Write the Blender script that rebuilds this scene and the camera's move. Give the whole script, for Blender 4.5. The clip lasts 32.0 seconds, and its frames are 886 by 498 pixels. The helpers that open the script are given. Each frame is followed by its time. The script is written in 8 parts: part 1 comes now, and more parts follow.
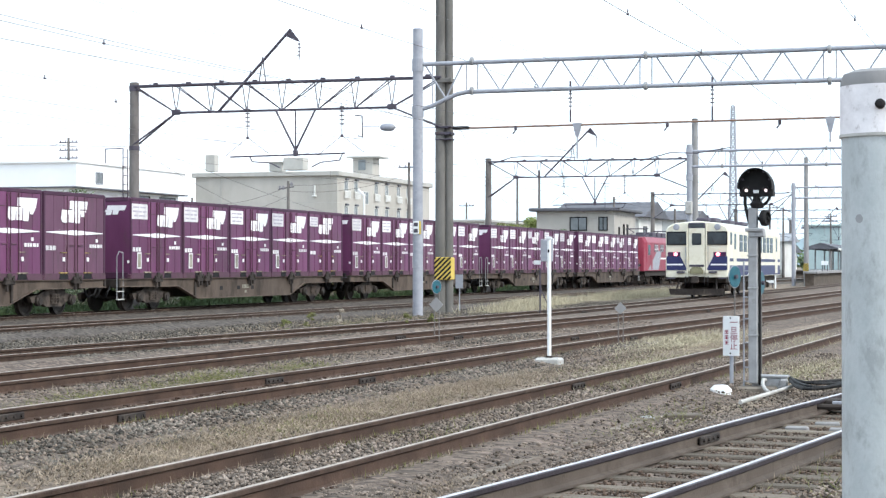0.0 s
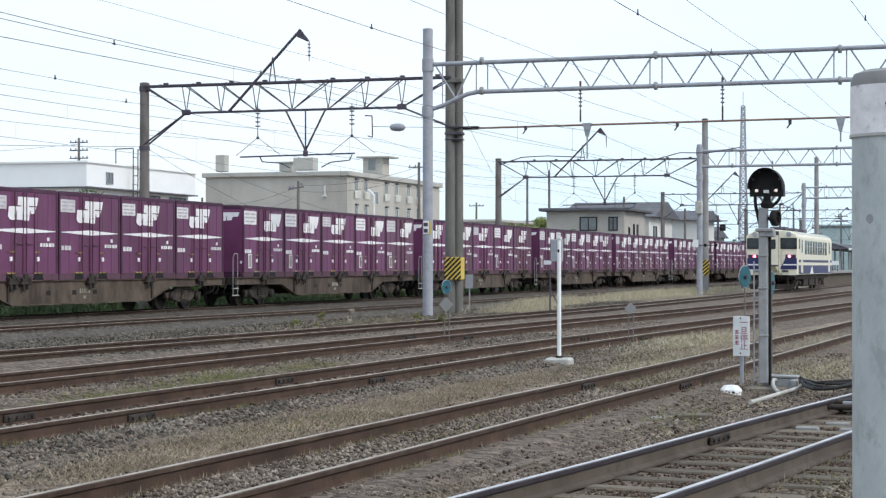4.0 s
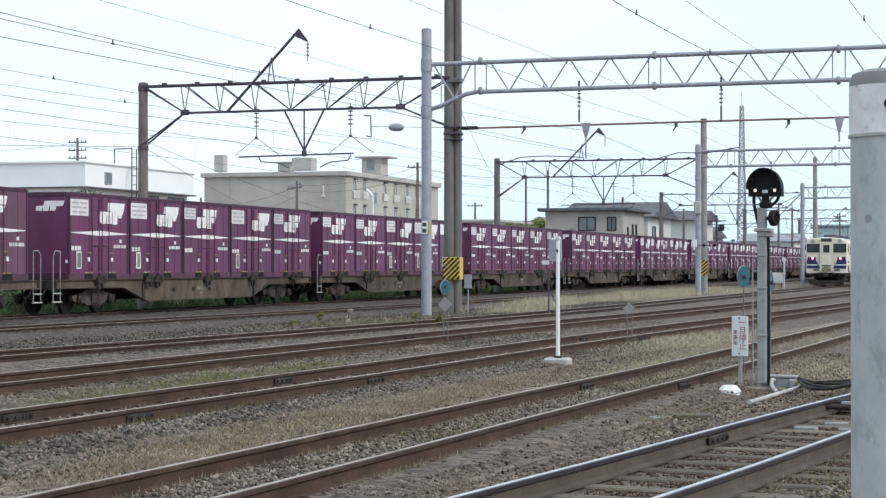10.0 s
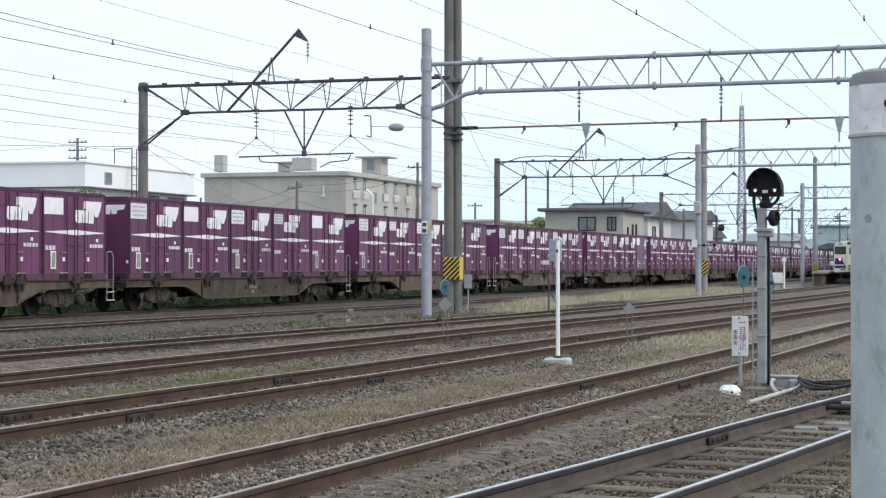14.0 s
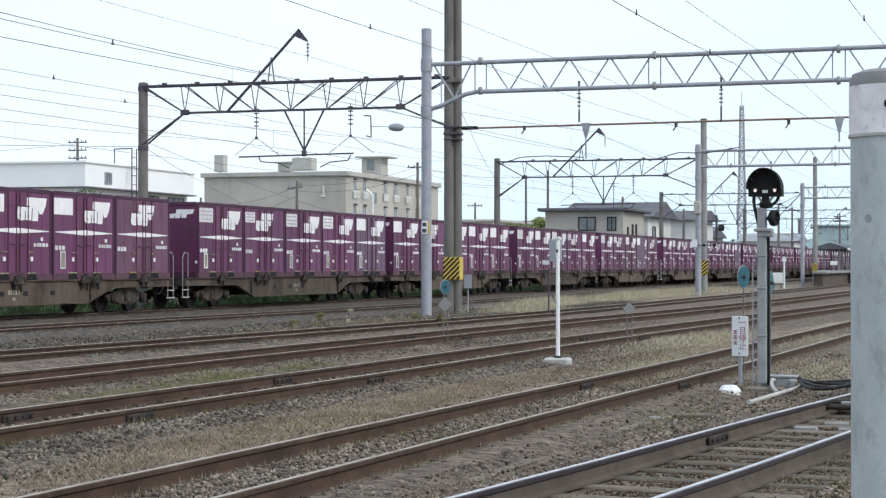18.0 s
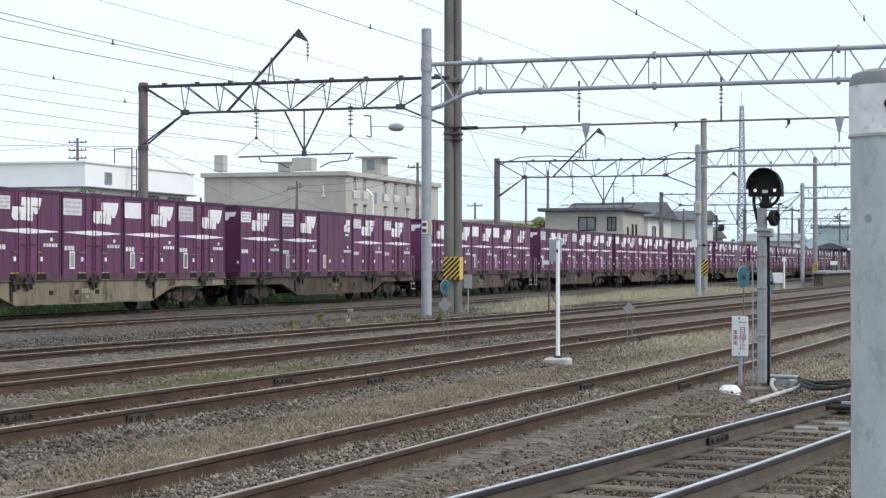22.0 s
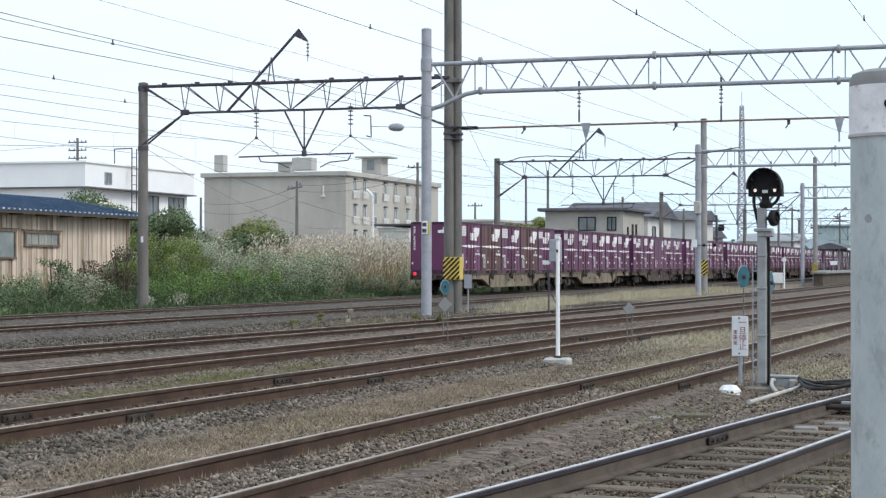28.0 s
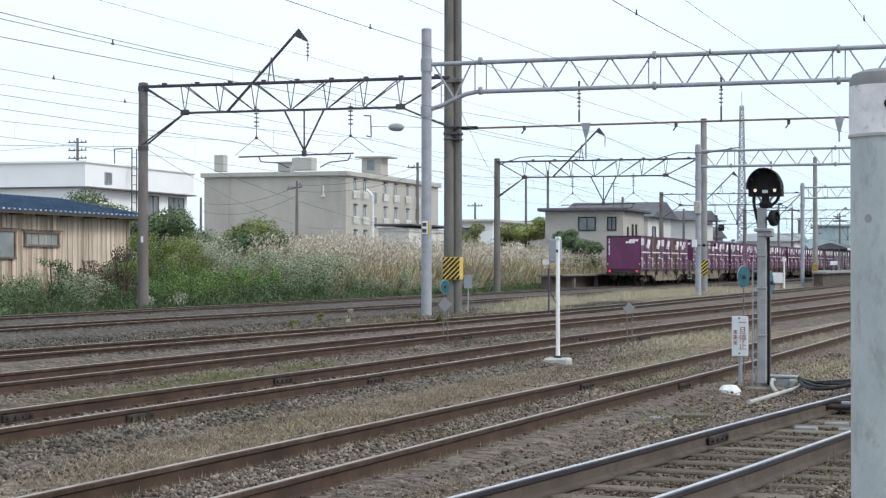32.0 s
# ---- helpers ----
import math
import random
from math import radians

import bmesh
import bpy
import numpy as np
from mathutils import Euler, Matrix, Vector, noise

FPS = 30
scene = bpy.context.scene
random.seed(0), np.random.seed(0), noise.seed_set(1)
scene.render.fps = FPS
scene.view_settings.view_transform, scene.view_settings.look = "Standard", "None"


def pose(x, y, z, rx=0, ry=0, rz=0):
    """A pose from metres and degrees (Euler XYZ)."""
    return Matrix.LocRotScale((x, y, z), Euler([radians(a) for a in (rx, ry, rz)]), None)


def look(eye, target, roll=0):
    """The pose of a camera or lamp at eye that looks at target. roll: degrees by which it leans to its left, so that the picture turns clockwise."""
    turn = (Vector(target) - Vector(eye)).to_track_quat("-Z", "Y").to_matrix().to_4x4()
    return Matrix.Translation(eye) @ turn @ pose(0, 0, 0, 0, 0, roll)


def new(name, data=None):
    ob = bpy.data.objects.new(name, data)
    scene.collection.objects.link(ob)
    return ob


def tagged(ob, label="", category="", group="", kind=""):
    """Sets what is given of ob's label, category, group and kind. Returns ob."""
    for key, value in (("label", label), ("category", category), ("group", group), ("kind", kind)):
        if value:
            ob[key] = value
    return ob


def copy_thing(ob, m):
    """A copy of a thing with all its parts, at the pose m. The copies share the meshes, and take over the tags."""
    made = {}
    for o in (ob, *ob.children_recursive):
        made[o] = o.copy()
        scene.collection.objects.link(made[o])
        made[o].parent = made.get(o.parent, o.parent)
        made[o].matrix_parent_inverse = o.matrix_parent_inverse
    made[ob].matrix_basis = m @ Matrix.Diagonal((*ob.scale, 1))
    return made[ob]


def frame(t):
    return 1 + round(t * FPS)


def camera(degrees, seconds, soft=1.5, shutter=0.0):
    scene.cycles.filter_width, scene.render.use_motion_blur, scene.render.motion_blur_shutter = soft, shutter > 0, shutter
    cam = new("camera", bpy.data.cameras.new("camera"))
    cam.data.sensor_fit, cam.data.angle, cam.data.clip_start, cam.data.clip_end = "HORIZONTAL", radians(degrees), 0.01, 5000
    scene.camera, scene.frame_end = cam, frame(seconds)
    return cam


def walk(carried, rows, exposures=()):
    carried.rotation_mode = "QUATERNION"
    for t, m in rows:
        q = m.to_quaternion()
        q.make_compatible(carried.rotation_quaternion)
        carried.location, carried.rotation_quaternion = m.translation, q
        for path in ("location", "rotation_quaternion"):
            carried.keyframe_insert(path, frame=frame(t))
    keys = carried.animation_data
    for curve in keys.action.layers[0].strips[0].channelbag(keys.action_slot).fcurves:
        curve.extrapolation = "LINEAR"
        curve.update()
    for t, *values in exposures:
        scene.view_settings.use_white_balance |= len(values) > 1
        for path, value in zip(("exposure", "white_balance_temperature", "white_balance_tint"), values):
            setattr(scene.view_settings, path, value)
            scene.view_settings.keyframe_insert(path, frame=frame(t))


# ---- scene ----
cam = camera(26.42, 32.0, soft=1.3)

# ---- plan: y runs along the main line, x across it; camera at the origin ----
YAW, TILT, EYE_Z = 17.374, 0.506, 1.62


def aim(turn):
    return pose(0, 0, EYE_Z, 90 + TILT, 0, YAW + turn)


walk(cam, [(0, aim(-0.262)), (0.5, aim(-0.222)), (1.0, aim(-0.105)), (1.5, aim(-0.052)), (2.0, aim(0.0)),
           (2.5, aim(0.022)), (3.0, aim(0.028)), (3.5, aim(0.040)), (5.5, aim(0.022)), (6.0, aim(0.0)),
           (7.0, aim(0.0)), (32.0, aim(0.0))],
     exposures=[(0, 1.06), (0.5, 0.92), (1.0, 0.72), (1.5, 0.62), (2.0, 0.54), (3.0, 0.47), (5.5, 0.43), (32, 0.43)])

# ---- sky and sun: bright thin overcast ----
world = bpy.data.worlds.new("overcast_sky")
scene.world = world
world.use_nodes = True
wn = world.node_tree
wn.nodes.clear()
sky = wn.nodes.new("ShaderNodeTexSky")
sky.sky_type = "NISHITA"
sky.sun_disc = False
sky.sun_elevation, sky.sun_rotation = radians(39), radians(105)
sky.air_density, sky.dust_density, sky.ozone_density = 1.0, 4.0, 1.0
dim = wn.nodes.new("ShaderNodeVectorMath")
dim.operation = "SCALE"
dim.inputs["Scale"].default_value = 0.10
wn.links.new(sky.outputs[0], dim.inputs[0])
wtc = wn.nodes.new("ShaderNodeTexCoord")
wmap = wn.nodes.new("ShaderNodeMapping")
wmap.inputs["Scale"].default_value = (1.0, 1.0, 3.5)
wn.links.new(wtc.outputs["Generated"], wmap.inputs[0])
cloud = wn.nodes.new("ShaderNodeTexNoise")
cloud.inputs["Scale"].default_value = 2.2
cloud.inputs["Detail"].default_value = 5
wn.links.new(wmap.outputs[0], cloud.inputs[0])
cr = wn.nodes.new("ShaderNodeValToRGB")
cr.color_ramp.elements[0].position, cr.color_ramp.elements[0].color = 0.30, (0.65, 0.85, 1.0, 1)
cr.color_ramp.elements[1].position, cr.color_ramp.elements[1].color = 0.70, (0.805, 0.905, 1.02, 1)
wn.links.new(cloud.outputs[0], cr.inputs[0])
wsep = wn.nodes.new("ShaderNodeSeparateXYZ")
wn.links.new(wtc.outputs["Generated"], wsep.inputs[0])
west = wn.nodes.new("ShaderNodeMapRange")
west.inputs["From Min"].default_value, west.inputs["From Max"].default_value = -0.20, -0.60
west.inputs["To Min"].default_value, west.inputs["To Max"].default_value = 0.0, 0.45
wn.links.new(wsep.outputs[0], west.inputs[0])
pale = wn.nodes.new("ShaderNodeMixRGB")
pale.inputs[2].default_value = (0.86, 0.90, 0.96, 1)
wn.links.new(west.outputs[0], pale.inputs[0])
wn.links.new(cr.outputs[0], pale.inputs[1])
wmix = wn.nodes.new("ShaderNodeMixRGB")
wmix.inputs[0].default_value = 0.88
wn.links.new(dim.outputs[0], wmix.inputs[1])
wn.links.new(pale.outputs[0], wmix.inputs[2])
bg = wn.nodes.new("ShaderNodeBackground")
bg.inputs[1].default_value = 1.0
wo = wn.nodes.new("ShaderNodeOutputWorld")
wn.links.new(wmix.outputs[0], bg.inputs[0])
wn.links.new(bg.outputs[0], wo.inputs[0])
sun = new("sun", bpy.data.lights.new("sun", "SUN"))
sun.data.energy, sun.data.angle, sun.data.color = 1.25, radians(20), (1.0, 0.93, 0.84)
sun.matrix_world = look((0, 0, 50), (0 - 33, 0 + 9, 50 - 28))


# ---- materials ----
def mat(name, a, b, scale=3.0, rough=0.7, metal=0.0, bump=0.15, fine=40.0, stain=None, stain_scale=0.8, stain_at=0.58,
        spread=0.06, stretch=(1, 1, 1), vary=0.0, emit=0.0, cells=0.0):
    """Two colours mixed by noise at two scales, stains with their own shape, fine relief."""
    m = bpy.data.materials.new(name)
    m.use_nodes = True
    nt = m.node_tree
    nd, ln = nt.nodes, nt.links
    bs = nd["Principled BSDF"]
    tc = nd.new("ShaderNodeTexCoord")
    mp = nd.new("ShaderNodeMapping")
    mp.inputs["Scale"].default_value = stretch
    ln.new(tc.outputs["Object"], mp.inputs[0])
    src = mp.outputs[0]
    if vary:
        oi = nd.new("ShaderNodeObjectInfo")
        mul = nd.new("ShaderNodeVectorMath")
        mul.operation = "MULTIPLY_ADD"
        ln.new(oi.outputs["Random"], mul.inputs[0])
        mul.inputs[1].default_value = (37, 53, 71)
        ln.new(src, mul.inputs[2])
        src = mul.outputs[0]
    n1 = nd.new("ShaderNodeTexNoise")
    n1.inputs["Scale"].default_value, n1.inputs["Detail"].default_value = scale, 8
    n1.inputs["Roughness"].default_value = 0.65
    ln.new(src, n1.inputs[0])
    ramp = nd.new("ShaderNodeValToRGB")
    e = ramp.color_ramp.elements
    e[0].position, e[0].color, e[1].position, e[1].color = 0.32, (*a, 1), 0.68, (*b, 1)
    ln.new(n1.outputs[0], ramp.inputs[0])
    col = ramp.outputs[0]
    if stain:
        n2 = nd.new("ShaderNodeTexNoise")
        n2.inputs["Scale"].default_value, n2.inputs["Detail"].default_value = stain_scale, 10
        n2.inputs["Roughness"].default_value = 0.7
        ln.new(src, n2.inputs[0])
        r2 = nd.new("ShaderNodeValToRGB")
        r2.color_ramp.elements[0].position, r2.color_ramp.elements[1].position = stain_at - spread, stain_at + spread
        ln.new(n2.outputs[0], r2.inputs[0])
        mx = nd.new("ShaderNodeMixRGB")
        mx.inputs[2].default_value = (*stain, 1)
        ln.new(r2.outputs[0], mx.inputs[0])
        ln.new(col, mx.inputs[1])
        col = mx.outputs[0]
    if cells:
        vo = nd.new("ShaderNodeTexVoronoi")
        vo.inputs["Scale"].default_value = cells
        ln.new(src, vo.inputs["Vector"])
        sep = nd.new("ShaderNodeSeparateColor")
        ln.new(vo.outputs["Color"], sep.inputs[0])
        cm = nd.new("ShaderNodeMapRange")
        cm.inputs["To Min"].default_value, cm.inputs["To Max"].default_value = 0.45, 1.5
        ln.new(sep.outputs[0], cm.inputs[0])
        ch = nd.new("ShaderNodeHueSaturation")
        ln.new(cm.outputs[0], ch.inputs["Value"])
        ln.new(col, ch.inputs["Color"])
        col = ch.outputs[0]
    if vary:
        hsv = nd.new("ShaderNodeHueSaturation")
        mr = nd.new("ShaderNodeMapRange")
        mr.inputs["To Min"].default_value, mr.inputs["To Max"].default_value = 1 - vary, 1 + vary
        ln.new(oi.outputs["Random"], mr.inputs[0])
        ln.new(mr.outputs[0], hsv.inputs["Value"])
        ln.new(col, hsv.inputs["Color"])
        col = hsv.outputs[0]
    ln.new(col, bs.inputs["Base Color"])
    bs.inputs["Roughness"].default_value, bs.inputs["Metallic"].default_value = rough, metal
    bs.inputs["Specular IOR Level"].default_value = 0.3
    if bump:
        n3 = nd.new("ShaderNodeTexNoise")
        n3.inputs["Scale"].default_value, n3.inputs["Detail"].default_value = fine, 6
        ln.new(src, n3.inputs[0])
        bp = nd.new("ShaderNodeBump")
        bp.inputs["Strength"].default_value, bp.inputs["Distance"].default_value = bump, 0.02
        if cells:
            hm = nd.new("ShaderNodeMath")
            hm.operation = "MULTIPLY_ADD"
            hm.inputs[1].default_value = -2.0
            ln.new(vo.outputs["Distance"], hm.inputs[0])
            ln.new(n3.outputs[0], hm.inputs[2])
            ln.new(hm.outputs[0], bp.inputs["Height"])
        else:
            ln.new(n3.outputs[0], bp.inputs["Height"])
        ln.new(bp.outputs[0], bs.inputs["Normal"])
    if emit:
        bs.inputs["Emission Color"].default_value, bs.inputs["Emission Strength"].default_value = (*b, 1), emit
    return m


def island(m, lo=0.6, hi=1.4):
    """Lets each loose piece of a joined mesh differ in brightness."""
    nt = m.node_tree
    bs = nt.nodes["Principled BSDF"]
    link = bs.inputs["Base Color"].links[0]
    col = link.from_socket
    g = nt.nodes.new("ShaderNodeNewGeometry")
    mr = nt.nodes.new("ShaderNodeMapRange")
    mr.inputs["To Min"].default_value, mr.inputs["To Max"].default_value = lo, hi
    hsv = nt.nodes.new("ShaderNodeHueSaturation")
    nt.links.new(g.outputs["Random Per Island"], mr.inputs[0])
    nt.links.new(mr.outputs[0], hsv.inputs["Value"])
    nt.links.new(col, hsv.inputs["Color"])
    nt.links.new(hsv.outputs[0], bs.inputs["Base Color"])
    return m


M_ground = mat("dirt_and_fine_gravel", (0.100, 0.074, 0.056), (0.200, 0.158, 0.124), 1.6, 0.95, 0, 0.35, 26, (0.255, 0.206, 0.154), 0.45, 0.52, 0.08, cells=17)
M_ballast = mat("track_ballast", (0.070, 0.050, 0.039), (0.185, 0.143, 0.117), 9, 0.95, 0, 0.4, 22, (0.10, 0.079, 0.062), 0.5, 0.57, 0.12, cells=15)
M_oilbed = mat("dark_oily_ballast", (0.046, 0.038, 0.032), (0.120, 0.100, 0.086), 5, 0.95, 0, 0.4, 22, (0.075, 0.062, 0.052), 0.5, 0.55, 0.12, cells=11)
M_stone = island(mat("ballast_stone", (0.096, 0.070, 0.052), (0.212, 0.178, 0.152), 0.5, 0.9, 0, 0.2, 60), 0.22, 1.85)
M_rail = mat("rail_rust", (0.038, 0.022, 0.016), (0.082, 0.052, 0.038), 5, 0.75, 0.15, 0.3, 60, (0.12, 0.085, 0.06), 1.2, 0.62)
# purplish dark puts the shadow on the siding's rail heads into the colour
M_railshade = mat("shade_dark_rail", (0.026, 0.020, 0.026), (0.056, 0.043, 0.050), 5, 0.5, 0.25, 0.25, 60, (0.10, 0.075, 0.06), 1.2, 0.64)
M_web = mat("dusty_rail_web", (0.050, 0.029, 0.021), (0.098, 0.060, 0.044), 6, 0.9, 0, 0.3, 50, (0.038, 0.024, 0.018), 1.5, 0.58, 0.1)
M_greyweb = mat("grey_dusty_rail_web", (0.072, 0.056, 0.046), (0.135, 0.108, 0.090), 6, 0.9, 0, 0.3, 50, (0.048, 0.036, 0.03), 1.5, 0.58, 0.1)
M_raildull = mat("worn_running_face", (0.26, 0.215, 0.18), (0.42, 0.365, 0.32), 3, 0.58, 0.25, 0.05, 60, (0.15, 0.11, 0.085), 0.9, 0.62)
M_railtop = mat("rail_running_face", (0.42, 0.40, 0.42), (0.60, 0.58, 0.60), 3, 0.42, 0.45, 0.03, 80, (0.30, 0.26, 0.24), 0.9, 0.64)
M_sleeper = mat("weathered_sleeper", (0.105, 0.085, 0.066), (0.209, 0.178, 0.143), 2.2, 0.9, 0, 0.6, 30, stretch=(1, 8, 4), vary=0.35)
M_dry = island(mat("dry_grass", (0.225, 0.178, 0.130), (0.37, 0.305, 0.232), 1.0, 0.9, 0, 0, 10), 0.5, 1.35)
M_straw = island(mat("pale_straw", (0.36, 0.32, 0.22), (0.50, 0.455, 0.335), 1.0, 0.9, 0, 0, 10), 0.65, 1.25)
M_green = island(mat("green_weed", (0.047, 0.082, 0.036), (0.099, 0.143, 0.065), 1.2, 0.8, 0, 0, 10), 0.7, 1.3)
M_olive = island(mat("yellow_green_weed", (0.11, 0.12, 0.04), (0.20, 0.20, 0.075), 1.2, 0.8, 0, 0, 10), 0.6, 1.4)
M_fresh = island(mat("fresh_green_weed", (0.106, 0.181, 0.056), (0.206, 0.306, 0.106), 1.2, 0.8, 0, 0, 10), 0.75, 1.25)
M_leaf = island(mat("shrub_leaf", (0.059, 0.097, 0.048), (0.144, 0.190, 0.096), 0.6, 0.7, 0, 0, 10), 0.55, 1.5)
M_leafy = island(mat("turning_leaf", (0.10, 0.13, 0.02), (0.26, 0.25, 0.05), 0.7, 0.7, 0, 0, 10), 0.5, 1.5)
M_plume = island(mat("pampas_plume", (0.342, 0.293, 0.232), (0.634, 0.567, 0.476), 0.5, 0.9, 0, 0, 10), 0.65, 1.25)
M_stalk = island(mat("pampas_stalk", (0.260, 0.227, 0.137), (0.468, 0.410, 0.280), 0.5, 0.9, 0, 0, 10), 0.65, 1.35)
M_bark = mat("bark", (0.06, 0.045, 0.035), (0.14, 0.11, 0.085), 6, 0.95, 0, 0.6, 20)
M_cont = mat("maroon_container_paint", (0.110, 0.031, 0.082), (0.156, 0.047, 0.121), 1.1, 0.45, 0, 0.12, 16, (0.105, 0.046, 0.076), 1.6, 0.58, 0.07, stretch=(1, 1, 0.35), vary=0.16)
M_contfade = mat("faded_container_paint", (0.114, 0.048, 0.086), (0.158, 0.073, 0.124), 1.3, 0.58, 0, 0.12, 16, (0.105, 0.058, 0.08), 1.6, 0.58, 0.07, stretch=(1, 1, 0.35), vary=0.18)
M_mark = mat("white_stencil_paint", (0.74, 0.72, 0.74), (0.86, 0.85, 0.87), 4, 0.55, 0, 0.03, 30, (0.55, 0.46, 0.52), 3.0, 0.68, 0.06)
M_plac = mat("dirty_placard", (0.58, 0.56, 0.57), (0.80, 0.78, 0.80), 3, 0.6, 0, 0.03, 30, vary=0.18)
M_pocket = mat("worn_yellow_pocket", (0.30, 0.20, 0.05), (0.48, 0.36, 0.12), 6, 0.7, 0, 0.1, 30, (0.07, 0.05, 0.035), 5, 0.5)
M_contbrown = mat("brown_faded_container_paint", (0.105, 0.060, 0.062), (0.145, 0.088, 0.086), 1.2, 0.7, 0, 0.12, 16, (0.08, 0.05, 0.045), 1.6, 0.58, 0.06, stretch=(1, 1, 0.35), vary=0.12)
M_contgrey = mat("grey_purple_container_paint", (0.125, 0.078, 0.125), (0.175, 0.115, 0.172), 1.2, 0.6, 0, 0.12, 16, (0.10, 0.06, 0.09), 1.6, 0.6, 0.06, stretch=(1, 1, 0.35), vary=0.12)
M_faint = mat("faded_grey_print", (0.36, 0.34, 0.40), (0.50, 0.47, 0.54), 4, 0.7, 0, 0)
M_lip = mat("worn_pale_lip", (0.20, 0.17, 0.11), (0.40, 0.36, 0.26), 6, 0.7, 0, 0.1, 30, (0.08, 0.06, 0.05), 5, 0.54)
M_card = mat("grubby_card", (0.16, 0.15, 0.12), (0.34, 0.33, 0.28), 4, 0.7, 0, 0, 30, vary=0.3)
M_dustrail = mat("dusty_bottom_rail", (0.080, 0.034, 0.058), (0.125, 0.066, 0.092), 2.2, 0.7, 0, 0.1, 24, (0.06, 0.038, 0.04), 2.2, 0.58, 0.08, vary=0.15)
M_khaki = mat("dusty_khaki_wagon_paint", (0.145, 0.120, 0.088), (0.255, 0.215, 0.162), 1.7, 0.8, 0, 0.2, 20, (0.07, 0.052, 0.038), 1.3, 0.58, 0.06, stretch=(1, 1, 0.5), vary=0.12)
M_frame = mat("maroon_frame_with_gap_shade", (0.050, 0.017, 0.040), (0.085, 0.031, 0.068), 2, 0.55, 0, 0.08, 20, (0.06, 0.03, 0.04), 2, 0.6, vary=0.15)
M_rod = mat("lock_rod_steel", (0.075, 0.03, 0.048), (0.12, 0.055, 0.08), 6, 0.5, 0.2, 0.05, 30)
M_wagon = mat("dusty_wagon_brown", (0.074, 0.055, 0.044), (0.130, 0.098, 0.078), 1.7, 0.8, 0, 0.2, 20, (0.048, 0.035, 0.028), 1.1, 0.55, 0.08, stretch=(1, 1, 0.5), vary=0.2)
M_bogie = mat("oily_bogie", (0.020, 0.016, 0.015), (0.062, 0.050, 0.044), 4, 0.8, 0.1, 0.2, 30, (0.14, 0.11, 0.09), 2.5, 0.62)
M_wheel = mat("wheel_steel", (0.022, 0.018, 0.016), (0.056, 0.046, 0.040), 5, 0.6, 0.3, 0.1, 40)
M_dusty = mat("dust_covered_bogie_frame", (0.046, 0.037, 0.032), (0.122, 0.098, 0.083), 3.5, 0.9, 0, 0.25, 26, (0.030, 0.024, 0.021), 3, 0.54, 0.08, vary=0.15)
M_black = mat("black_rubber_paint_and_hole_shade", (0.006, 0.006, 0.007), (0.018, 0.017, 0.018), 6, 0.75, 0, 0.05, 40)
M_galv = mat("galvanised_steel", (0.285, 0.298, 0.340), (0.385, 0.397, 0.443), 3.5, 0.55, 0.10, 0.06, 30, (0.27, 0.28, 0.30), 1.5, 0.60)
M_post = mat("scuffed_zinc_post", (0.374, 0.413, 0.424), (0.550, 0.583, 0.594), 11, 0.5, 0.1, 0.10, 90, (0.34, 0.365, 0.372), 22, 0.56, 0.08, stretch=(1, 1, 0.5))
M_sigpost = mat("dull_grey_signal_steel", (0.235, 0.24, 0.25), (0.36, 0.365, 0.375), 4, 0.6, 0.1, 0.08, 30, (0.17, 0.165, 0.16), 3, 0.62)
M_paleconc = mat("pale_grey_concrete_pole", (0.235, 0.23, 0.232), (0.34, 0.335, 0.335), 2.2, 0.9, 0, 0.2, 30, (0.18, 0.175, 0.17), 1.2, 0.60, 0.1, stretch=(1, 1, 0.3))
M_gold = island(mat("goldenrod_leaf", (0.110, 0.160, 0.044), (0.248, 0.297, 0.094), 0.9, 0.8, 0, 0, 10), 0.7, 1.3)
M_greygreen = island(mat("grey_green_weed", (0.173, 0.210, 0.138), (0.383, 0.413, 0.292), 0.9, 0.85, 0, 0, 10), 0.7, 1.35)
M_sunleaf = island(mat("bright_yellow_green_leaf", (0.190, 0.236, 0.069), (0.380, 0.402, 0.149), 0.7, 0.7, 0, 0, 10), 0.6, 1.4)
M_wither = island(mat("withered_brown_leaf", (0.07, 0.06, 0.04), (0.17, 0.145, 0.10), 0.9, 0.85, 0, 0, 10), 0.5, 1.6)
M_russet = island(mat("russet_withered_leaf", (0.188, 0.138, 0.094), (0.362, 0.281, 0.200), 0.9, 0.85, 0, 0, 10), 0.7, 1.3)
M_downy = island(mat("pale_downy_weed", (0.250, 0.275, 0.188), (0.475, 0.481, 0.375), 0.9, 0.85, 0, 0, 10), 0.7, 1.25)
M_dkconc = mat("dark_weathered_concrete_pole", (0.125, 0.120, 0.112), (0.20, 0.192, 0.180), 2.2, 0.9, 0, 0.2, 30, (0.09, 0.086, 0.08), 1.2, 0.60, 0.1, stretch=(1, 1, 0.3))
M_leafmix = island(mat("yellowing_mixed_leaf", (0.102, 0.138, 0.042), (0.258, 0.264, 0.102), 0.7, 0.7, 0, 0, 10), 0.6, 1.45)
M_galvd = mat("aged_dark_steel", (0.062, 0.055, 0.074), (0.120, 0.108, 0.134), 3, 0.7, 0.3, 0.1, 30, (0.10, 0.065, 0.055), 2.5, 0.64)
M_conc = mat("weathered_concrete_pole", (0.125, 0.112, 0.106), (0.21, 0.195, 0.187), 2.2, 0.9, 0, 0.2, 30, (0.095, 0.085, 0.08), 1.2, 0.60, 0.1, stretch=(1, 1, 0.3))
